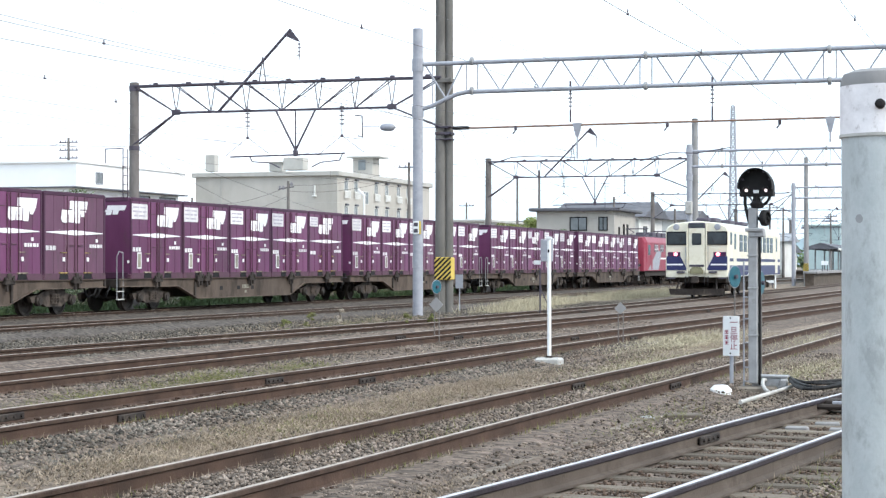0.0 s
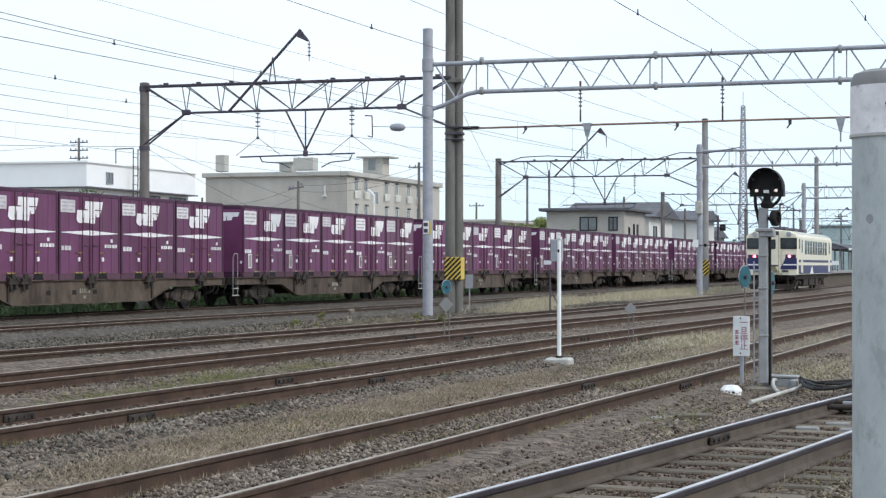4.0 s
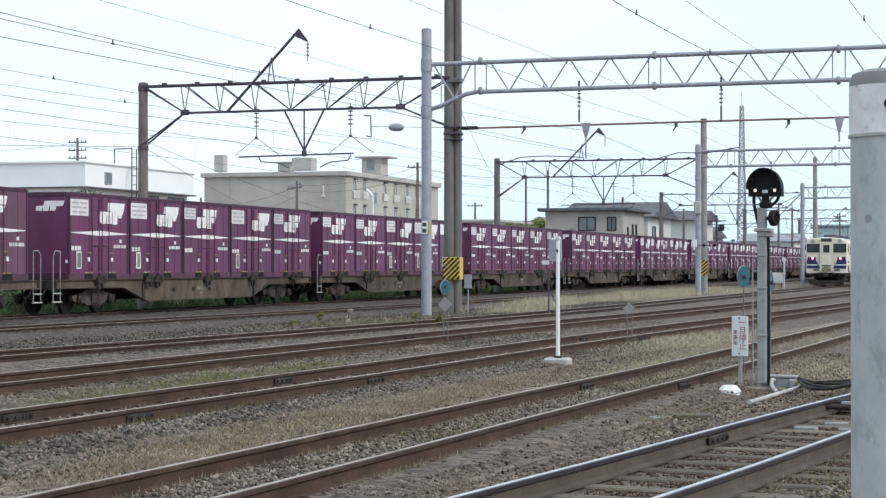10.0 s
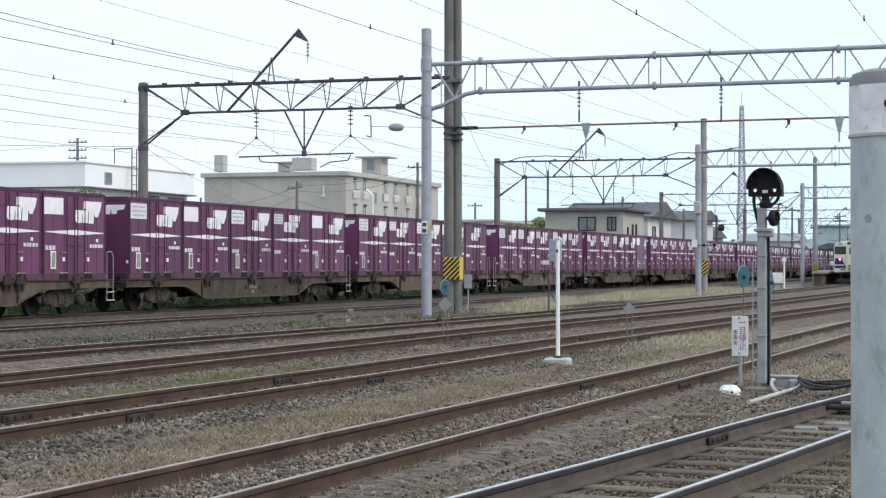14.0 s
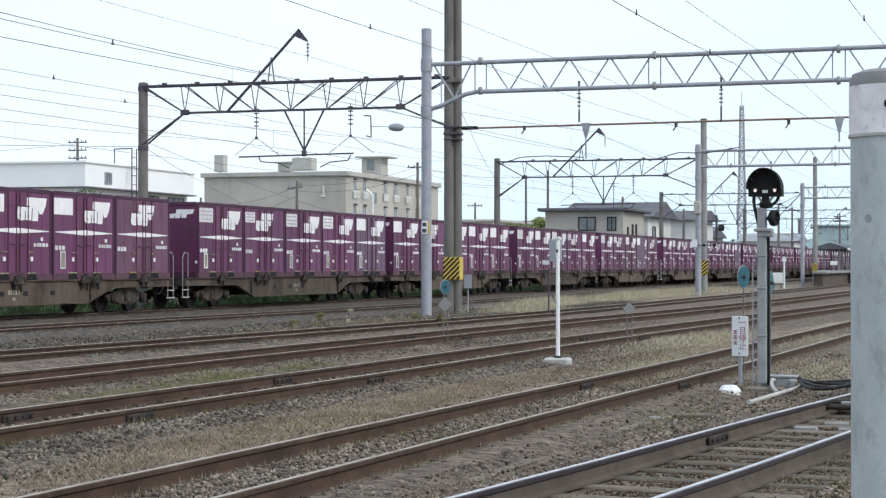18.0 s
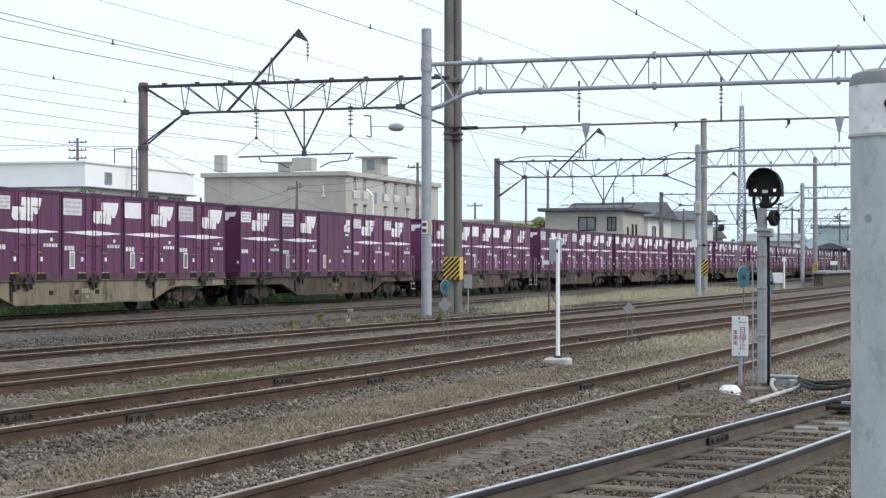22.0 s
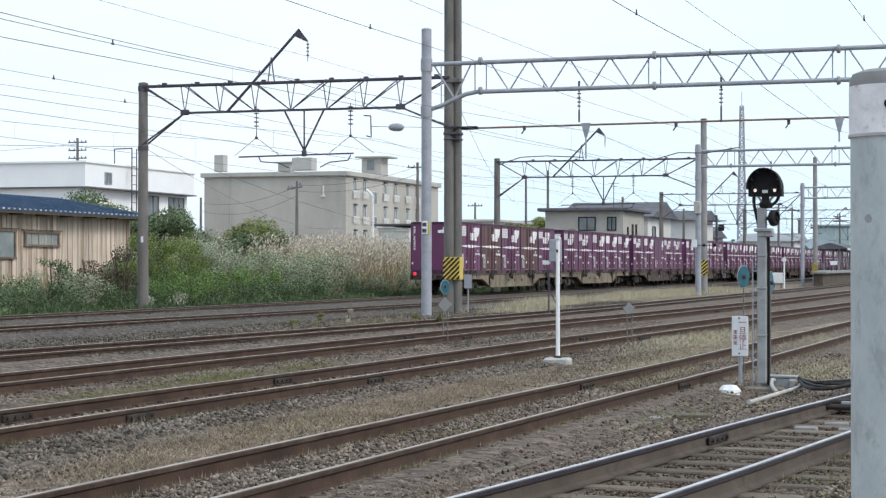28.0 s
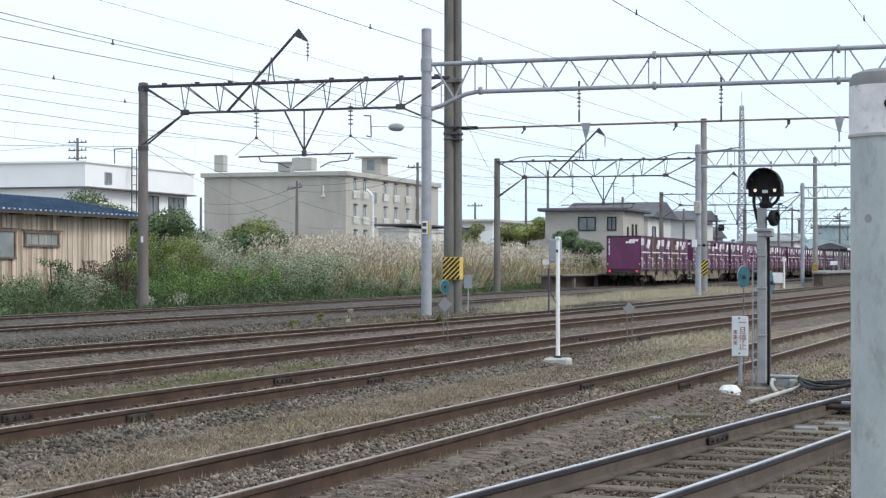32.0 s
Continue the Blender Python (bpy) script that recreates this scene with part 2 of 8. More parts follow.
M_lconc = mat("pale_concrete", (0.36, 0.355, 0.34), (0.54, 0.53, 0.51), 2.5, 0.9, 0, 0.2, 30, (0.26, 0.25, 0.235), 1.2, 0.6)
M_lid = mat("worn_trough_concrete", (0.130, 0.108, 0.089), (0.225, 0.195, 0.164), 4, 0.95, 0, 0.4, 30, (0.105, 0.086, 0.07), 1.5, 0.56, 0.1, vary=0.2)
M_brown = mat("rusty_brown_pipe", (0.20, 0.12, 0.085), (0.32, 0.22, 0.17), 3, 0.7, 0.2, 0.05, 30)
M_insul = mat("grey_porcelain", (0.16, 0.15, 0.17), (0.30, 0.29, 0.32), 5, 0.3, 0, 0, 30)
M_wire = mat("bare_wire", (0.075, 0.07, 0.072), (0.13, 0.122, 0.125), 3, 0.7, 0.1, 0, 30)
M_white = mat("white_enamel", (0.70, 0.71, 0.72), (0.84, 0.85, 0.86), 3, 0.5, 0, 0.03, 30, (0.55, 0.52, 0.48), 2.0, 0.68)
M_sleeve = mat("scuffed_white_sleeve", (0.598, 0.575, 0.598), (0.851, 0.828, 0.851), 14, 0.5, 0, 0.08, 60, (0.42, 0.39, 0.39), 24, 0.62, 0.06)
M_yellow = mat("warning_yellow", (0.55, 0.40, 0.07), (0.68, 0.51, 0.12), 4, 0.55, 0, 0.03, 30, (0.35, 0.25, 0.06), 3, 0.64)
M_red = mat("sign_red", (0.24, 0.03, 0.06), (0.33, 0.07, 0.10), 4, 0.5, 0, 0)
M_teal = mat("teal_disc_enamel", (0.012, 0.075, 0.105), (0.025, 0.13, 0.17), 5, 0.4, 0, 0.05, 30)
M_fence = mat("faded_yellow_fence_paint", (0.17, 0.16, 0.10), (0.26, 0.245, 0.15), 4, 0.7, 0, 0.05, 20)
M_glass = mat("dark_window_glass", (0.02, 0.024, 0.028), (0.06, 0.07, 0.078), 0.7, 0.08, 0, 0)
M_alu = mat("window_frame", (0.06, 0.055, 0.052), (0.12, 0.11, 0.105), 3, 0.5, 0.3, 0)


# ---- mesh helpers ----
class Geo:
    """Gathers the pieces of one mesh."""

    def __init__(self):
        self.v, self.f = [], []

    def box(self, c, s, b=0.0, rz=0.0):
        hx, hy, hz = s[0] / 2, s[1] / 2, s[2] / 2
        n = len(self.v)
        ca, sa = math.cos(rz), math.sin(rz)
        if b <= 0:
            pts = [(x, y, z) for z in (-hz, hz) for y in (-hy, hy) for x in (-hx, hx)]
            fs = [(0, 2, 3, 1), (4, 5, 7, 6), (0, 1, 5, 4), (2, 6, 7, 3), (0, 4, 6, 2), (1, 3, 7, 5)]
        else:
            pts, idx = [], {}
            for sx in (-1, 1):
                for sy in (-1, 1):
                    for sz in (-1, 1):
                        for ax in range(3):
                            h = [hx - b, hy - b, hz - b]
                            h[ax] += b
                            idx[sx, sy, sz, ax] = len(pts)
                            pts.append((sx * h[0], sy * h[1], sz * h[2]))
            fs = []
            for s1 in (-1, 1):
                fs.append([idx[s1, a, d, 0] for a, d in ((-1, -1), (1, -1), (1, 1), (-1, 1))])
                fs.append([idx[a, s1, d, 1] for a, d in ((-1, -1), (1, -1), (1, 1), (-1, 1))])
                fs.append([idx[a, d, s1, 2] for a, d in ((-1, -1), (1, -1), (1, 1), (-1, 1))])
                for s2 in (-1, 1):
                    fs.append([idx[s1, s2, -1, 0], idx[s1, s2, 1, 0], idx[s1, s2, 1, 1], idx[s1, s2, -1, 1]])
                    fs.append([idx[s1, -1, s2, 0], idx[s1, 1, s2, 0], idx[s1, 1, s2, 2], idx[s1, -1, s2, 2]])
                    fs.append([idx[-1, s1, s2, 1], idx[1, s1, s2, 1], idx[1, s1, s2, 2], idx[-1, s1, s2, 2]])
                    for s3 in (-1, 1):
                        fs.append([idx[s1, s2, s3, 0], idx[s1, s2, s3, 1], idx[s1, s2, s3, 2]])
        self.v += [(c[0] + x * ca - y * sa, c[1] + x * sa + y * ca, c[2] + z) for x, y, z in pts]
        self.f += [tuple(i + n for i in q) for q in fs]
        return self

    def rod(self, p, q, r, k=8, r2=None, cap=True):
        p, q = Vector(p), Vector(q)
        d = q - p
        if d.length < 1e-6:
            return self
        rot = d.to_track_quat("Z", "Y")
        n = len(self.v)
        for o, rr in ((p, r), (q, r if r2 is None else r2)):
            for i in range(k):
                a = 2 * math.pi * i / k
                self.v.append(tuple(o + rot @ Vector((rr * math.cos(a), rr * math.sin(a), 0))))
        self.f += [(n + i, n + (i + 1) % k, n + k + (i + 1) % k, n + k + i) for i in range(k)]
        if cap:
            self.f += [tuple(n + i for i in reversed(range(k))), tuple(n + k + i for i in range(k))]
        return self

    def pipe(self, pts, r, k=6):
        for a, b in zip(pts, pts[1:]):
            self.rod(a, b, r, k)
        return self

    def turned(self, c, axis, prof, k=16):
        """A turned body: prof is (distance along axis, radius)."""
        rot = Vector(axis).to_track_quat("Z", "Y")
        n = len(self.v)
        for h, r in prof:
            for i in range(k):
                a = 2 * math.pi * i / k
                self.v.append(tuple(Vector(c) + rot @ Vector((r * math.cos(a), r * math.sin(a), h))))
        for j in range(len(prof) - 1):
            o = n + j * k
            self.f += [(o + i, o + (i + 1) % k, o + k + (i + 1) % k, o + k + i) for i in range(k)]
        e = n + (len(prof) - 1) * k
        self.f += [tuple(n + i for i in reversed(range(k))), tuple(e + i for i in range(k))]
        return self

    def prism(self, poly, axis, lo, hi):
        """A plane outline pushed along an axis. Outline in the other two axes, in order (y z), (x z) or (x y)."""
        n, k = len(self.v), len(poly)
        for h in (lo, hi):
            for a, b in poly:
                self.v.append({"x": (h, a, b), "y": (a, h, b), "z": (a, b, h)}[axis])
        self.f += [(n + i, n + (i + 1) % k, n + k + (i + 1) % k, n + k + i) for i in range(k)]
        self.f += [tuple(n + i for i in reversed(range(k))), tuple(n + k + i for i in range(k))]
        return self

    def sweep(self, poly, pts):
        """An outline (sideways, up) carried along a path in plan."""
        k, n = len(poly), len(self.v)
        for j, p in enumerate(pts):
            a, b = pts[max(j - 1, 0)], pts[min(j + 1, len(pts) - 1)]
            d = Vector((b[0] - a[0], b[1] - a[1]))
            d.normalize()
            for s, z in poly:
                self.v.append((p[0] + d.y * s, p[1] - d.x * s, p[2] + z))
        for j in range(len(pts) - 1):
            o = n + j * k
            self.f += [(o + i, o + (i + 1) % k, o + k + (i + 1) % k, o + k + i) for i in range(k)]
        e = n + (len(pts) - 1) * k
        self.f += [tuple(n + i for i in reversed(range(k))), tuple(e + i for i in range(k))]
        return self

    def mesh(self, name, m, smooth=False):
        me = bpy.data.meshes.new(name)
        me.from_pydata(self.v, [], self.f)
        if smooth:
            me.polygons.foreach_set("use_smooth", [True] * len(me.polygons))
        bm = bmesh.new()
        bm.from_mesh(me)
        bmesh.ops.recalc_face_normals(bm, faces=bm.faces)
        if smooth:
            for e in bm.edges:
                e.smooth = len(e.link_faces) == 2 and e.calc_face_angle(0) < 0.7
        bm.to_mesh(me)
        bm.free()
        me.materials.append(m)
        return me


def part(name, geo, m, parent, label="", at=None, smooth=False):
    """One mesh object under a thing or under a part."""
    ob = new(name, geo if isinstance(geo, bpy.types.Mesh) else geo.mesh(name, m, smooth))
    ob.parent = parent
    if at is not None:
        ob.matrix_basis = at
    if label:
        ob["label"] = label
    return ob


def thing(name, at, label, category, group="", kind=""):
    ob = new(name)
    ob.matrix_basis = at if isinstance(at, Matrix) else Matrix.Translation(at)
    return tagged(ob, label, category, group, kind)


def solo(name, geo, m, label="", category="", group="", kind="", at=None, smooth=False):
    ob = new(name, geo.mesh(name, m, smooth))
    if at is not None:
        ob.matrix_basis = at
    return tagged(ob, label, category, group, kind)


def soup(name, V, F, m, label="", category="", kind="stuff", parent=None, smooth=False):
    """A mesh of very many small faces from arrays."""
    me = bpy.data.meshes.new(name)
    me.vertices.add(len(V))
    me.vertices.foreach_set("co", np.asarray(V, np.float32).ravel())
    k = F.shape[1]
    me.loops.add(F.size)
    me.polygons.add(len(F))
    me.loops.foreach_set("vertex_index", F.astype(np.int32).ravel())
    me.polygons.foreach_set("loop_start", np.arange(0, F.size, k, dtype=np.int32))
    me.polygons.foreach_set("loop_total", np.full(len(F), k, np.int32))
    if smooth:
        me.polygons.foreach_set("use_smooth", np.ones(len(F), bool))
    me.update(calc_edges=True)
    me.materials.append(m)
    ob = new(name, me)
    if parent:
        ob.parent = parent
    return tagged(ob, label, category, "", kind)


def spline(knots, ys):
    """x of a track's centre line at each y, through its knots, smoothly."""
    ky, kx = np.array([k[0] for k in knots], float), np.array([k[1] for k in knots], float)
    d = np.gradient(kx, ky)
    y = np.asarray(ys, float)
    i = np.clip(np.searchsorted(ky, y) - 1, 0, len(ky) - 2)
    h = ky[i + 1] - ky[i]
    t = np.clip((y - ky[i]) / h, 0, 1)
    return ((2 * t**3 - 3 * t**2 + 1) * kx[i] + (t**3 - 2 * t**2 + t) * h * d[i]
            + (3 * t**2 - 2 * t**3) * kx[i + 1] + (t**3 - t**2) * h * d[i + 1])


# ---- ground ----
TRACKS = {
    "freight": [(-60, -27.33), (0, -27.33), (200, -27.33), (600, -27.33)],
    "loop": [(-60, -22.7), (20, -22.6), (40, -22.45), (60, -21.75), (90, -22.0), (150, -22.3), (600, -22.3)],
    "main": [(-60, -19.5), (10, -17.0), (28, -15.95), (41, -14.95), (59, -14.15), (84, -13.9), (150, -13.7), (600, -13.7)],
    "yard_far": [(-60, -12.8), (10, -12.6), (22, -12.45), (33, -12.1), (45, -11.6), (55, -10.98), (70, -10.25), (100, -9.6), (150, -9.2), (600, -9.0)],
    "yard_mid": [(-60, -9.9), (5, -9.35), (16, -9.12), (25, -8.78), (33, -8.55), (42, -8.1), (53, -7.45), (70, -6.5), (100, -5.3), (200, -4.2), (600, -4)],
    "yard_near": [(-60, -7), (5, -5.6), (10.5, -5.36), (18, -5.05), (27, -4.62), (33, -4.42), (40, -4.2), (48.5, -3.95), (80, -3.2), (200, -1.5), (600, 0)],
    "siding": [(-20, -6.8), (5, -3.5), (11, -2.85), (13, -2.55), (16.7, -2.05), (21, -1.42), (26, -0.7), (35, 0.75), (60, 5), (120, 16)],
}
RAIL_TOP = 0.20


def track_x(name, y):
    return float(spline(TRACKS[name], [y])[0])


def ground_sheet():
    """One uneven sheet: fine near the camera, coarse to the horizon."""
    rng = np.random.default_rng(3)
    xs = np.concatenate([[-4000, -1500, -600, -250, -120, -70], np.arange(-50, 6, 0.5), [8, 12, 20, 60, 250, 1000, 4000]])
    ys = np.concatenate([[-4000, -1000, -200, -60, -20], np.arange(-4, 60, 0.5), np.arange(60, 140, 2), [150, 180, 220, 300, 450, 800, 2000, 4500]])
    X, Y = np.meshgrid(xs, ys)
    Z = np.zeros_like(X)
    near = (np.abs(X) < 55) & (Y < 140) & (Y > -20)
    for j in range(X.shape[0]):
        for i in range(X.shape[1]):
            if near[j, i]:
                Z[j, i] = 0.022 * noise.noise(Vector((X[j, i] * 0.35, Y[j, i] * 0.2, 0))) + 0.005 * noise.noise(Vector((X[j, i] * 0.9, Y[j, i] * 0.7, 4)))
    Z -= 0.03
    V = np.stack([X.ravel(), Y.ravel(), Z.ravel()], 1)
    nx = len(xs)
    a = (np.arange(len(ys) - 1)[:, None] * nx + np.arange(nx - 1)[None]).ravel()
    F = np.stack([a, a + 1, a + nx + 1, a + nx], 1)
    return soup("ground", V, F, M_ground, "grey-brown dirt and fine gravel of a rail yard", "ground", "structure", smooth=True)


ground = ground_sheet()

RAIL_OUT = [(-0.055, -0.150), (0.055, -0.150), (0.055, -0.138), (0.012, -0.122), (0.009, -0.045), (0.032, -0.034), (0.033, -0.006),
            (0.026, 0.0), (-0.026, 0.0), (-0.033, -0.006), (-0.032, -0.034), (-0.009, -0.045), (-0.012, -0.122), (-0.055, -0.138)]


def sleeper_mesh():
    g = Geo()
    g.box((0, 0, 0), (2.1, 0.20, 0.14), 0.012)
    return g.mesh("sleeper", M_sleeper)


def chair_mesh(m):
    g = Geo()
    g.box((0, 0, 0.006), (0.30, 0.15, 0.018), 0.004)
    for s in (-1, 1):
        g.box((s * 0.095, 0.035, 0.024), (0.05, 0.045, 0.03), 0.006)
        g.rod((s * 0.095, -0.035, 0.01), (s * 0.095, -0.035, 0.045), 0.012, 6)
    return g.mesh("fastening", m)


def plate_mesh(m):
    g = Geo()
    for s in (-1, 1):
        g.box((s * 0.030, 0, -0.085), (0.022, 0.56, 0.075), 0.008)
        for b in (-0.21, -0.07, 0.07, 0.21):
            g.rod((s * 0.035, b, -0.085), (s * 0.062, b, -0.085), 0.016, 6)
    return g.mesh("fishplate", m)


SLEEPER, CHAIR, PLATE, DARK_CHAIR, DARK_PLATE = sleeper_mesh(), chair_mesh(M_rail), plate_mesh(M_bogie), chair_mesh(M_railshade), plate_mesh(M_bogie)


def railway(name, key, lo, hi, label, joints, sleepers, near, bed, top=RAIL_TOP, shine=1, lift=0.0):
    """A narrow-gauge track: two rails, their joints, and sleepers in a bed of ballast."""
    t = thing(name, (0, 0, 0), label, "railway track", "tracks of the yard", "structure")
    ys = np.concatenate([np.arange(lo, min(hi, 150), 1.5), np.arange(max(lo, 150), hi + 1, 15)])
    xs = spline(TRACKS[key], ys)
    for s in (-1, 1):
        pts = []
        for i in range(len(ys)):
            j0, j1 = max(i - 1, 0), min(i + 1, len(ys) - 1)
            dx, dy = xs[j1] - xs[j0], ys[j1] - ys[j0]
            L = math.hypot(dx, dy)
            pts.append((xs[i] + s * 0.566 * dy / L, ys[i] - s * 0.566 * dx / L, top))
        r = part("rail", Geo().sweep(RAIL_OUT, pts), M_railshade if key == "siding" else M_rail, t)
        if key in ("siding", "yard_near", "yard_mid", "yard_far"):
            part("web", Geo().sweep([(-0.060, -0.152), (0.060, -0.152), (0.060, -0.134), (0.0145, -0.117), (0.0115, -0.048), (-0.0115, -0.048), (-0.0145, -0.117), (-0.060, -0.134)], pts), M_greyweb if key == "siding" else M_web, r, "dusty rail web and foot")
        if shine:
            wf = 0.019 if shine == 2 else 0.020
            part("running_face", Geo().sweep([(-wf, 0.0), (-wf + 0.003, 0.003), (wf - 0.003, 0.003), (wf, 0.0), (wf - 0.004, 0.0005), (-wf + 0.004, 0.0005)], pts), M_railtop if shine == 2 else M_raildull, r, "rubbed bright running face" if shine == 2 else "")
        for jy in joints:
            y = jy + (0.4 if s > 0 else 0)
            i = int(np.argmin(np.abs(ys - y)))
            a = math.atan2(xs[min(i + 1, len(xs) - 1)] - xs[max(i - 1, 0)], ys[min(i + 1, len(ys) - 1)] - ys[max(i - 1, 0)])
            x = float(np.interp(y, ys, [p[0] for p in pts]))
            part("fishplate", DARK_PLATE if key == "siding" else PLATE, M_railshade if key == "siding" else M_rail, t, at=Matrix.Translation((x, y, top)) @ Matrix.Rotation(-a, 4, "Z"))
    rng = random.Random(hash_name(name))
    y = sleepers[0]
    while y < sleepers[1]:
        x0, x1 = track_x(key, y - 0.3), track_x(key, y + 0.3)
        a = math.atan2(x1 - x0, 0.6)
        base = Matrix.Translation(((x0 + x1) / 2 + rng.uniform(-0.03, 0.03), y, top - 0.15 - 0.072 - 0.014 + lift)) @ Matrix.Rotation(-a + rng.uniform(-0.02, 0.02), 4, "Z")
        part("sleeper", SLEEPER, M_sleeper, t, at=base)
        if y < near:
            for s in (-1, 1):
                part("fastening", DARK_CHAIR if key == "siding" else CHAIR, M_railshade if key == "siding" else M_rail, t, at=base @ Matrix.Translation((s * 0.566, 0, 0.078)))
        y += 0.62 + rng.uniform(-0.03, 0.03)
    if bed:
        w, h = bed
        rows = []
        for yy in ys:
            cx = float(np.interp(yy, ys, xs))
            rows.append((cx, yy))
        V, F = [], []
        cols = np.array([-w - 0.5, -w, -w * 0.72, -0.75, -0.35, 0, 0.35, 0.75, w * 0.72, w, w + 0.5])
        hs = np.array([-0.08, 0.0, h, h, h * 0.86, h * 0.8, h * 0.86, h, h, 0.0, -0.08])
        fine = np.concatenate([np.arange(lo, min(hi, 100), 0.4), np.arange(max(lo, 100), hi + 1, 12)])
        fx = spline(TRACKS[key], fine)
        for j, yy in enumerate(fine):
            for c, hh in zip(cols, hs):
                x = fx[j] + c
                V.append((x, yy, hh + 0.012 * noise.noise(Vector((x * 1.1, yy * 0.8, 7)))))
        n = len(cols)
        a = (np.arange(len(fine) - 1)[:, None] * n + np.arange(n - 1)[None]).ravel()
        soup("ballast_bed", np.array(V), np.stack([a, a + 1, a + n + 1, a + n], 1), M_oilbed if key in ("freight", "loop") else M_ballast, "", "", "structure", t, True)
    return t


def hash_name(s):
    return sum((i + 1) * ord(c) for i, c in enumerate(s))


railway("track", "freight", -40, 500, "freight line with low rusty rails sunk in grey ballast", (), (0, 0), 0, (1.9, 0.125), 0.20)
railway("track", "loop", -40, 500, "loop line with low brown rails beside the freight line", (), (0, 0), 0, (1.7, 0.115), 0.20)
railway("track", "main", -40, 500, "main line with rusty rails on worn ballast", (34, 59), (0, 0), 0, (1.6, 0.105))
railway("track", "yard_far", -40, 500, "yard track with tall brown rusty rails", (37.5, 62), (18, 80), 30, (1.5, 0.06))
railway("track", "yard_mid", -30, 500, "yard track with bolted joints in its rusty rails", (16.65, 23.0, 38), (12, 70), 30, (1.5, 0.055))
railway("track", "yard_near", -20, 500, "old yard track sunk in dirt and dry grass", (23.1, 50), (8, 60), 34, (1.3, 0.075))
railway("track", "siding", -15, 110, "siding with worn wooden sleepers and polished rails", (16.4,), (5, 40), 0, (1.45, 0.034), shine=2, lift=0.016)


# ---- freight train ----
TRAIN_X, PITCH, WAGON = -27.33, 3.80, 20.4
CONT_Z = RAIL_TOP + 1.02


def logo_geo(g, x, u, z, w, h):
    """A plain mark of slanted blocks: a low rounded one, two tall ones and a short upper one."""
    mark = ((0.03, 0.58), (0.0, 0.16), (0.06, 0.03), (0.15, 0.0), (0.25, 0.03), (0.27, 0.40), (0.295, 0.40), (0.285, 0.03), (0.47, 0.02), (0.495, 0.55), (0.52, 0.55),
            (0.505, 0.0), (0.69, 0.0), (0.715, 0.42), (0.74, 0.42), (0.75, 0.30), (0.85, 0.30), (0.955, 0.645), (1.0, 1.0), (0.33, 1.0), (0.315, 0.58))
    g.prism([(u + a * w, z + b * h) for a, b in mark], "x", x, x + 0.006)
    return g


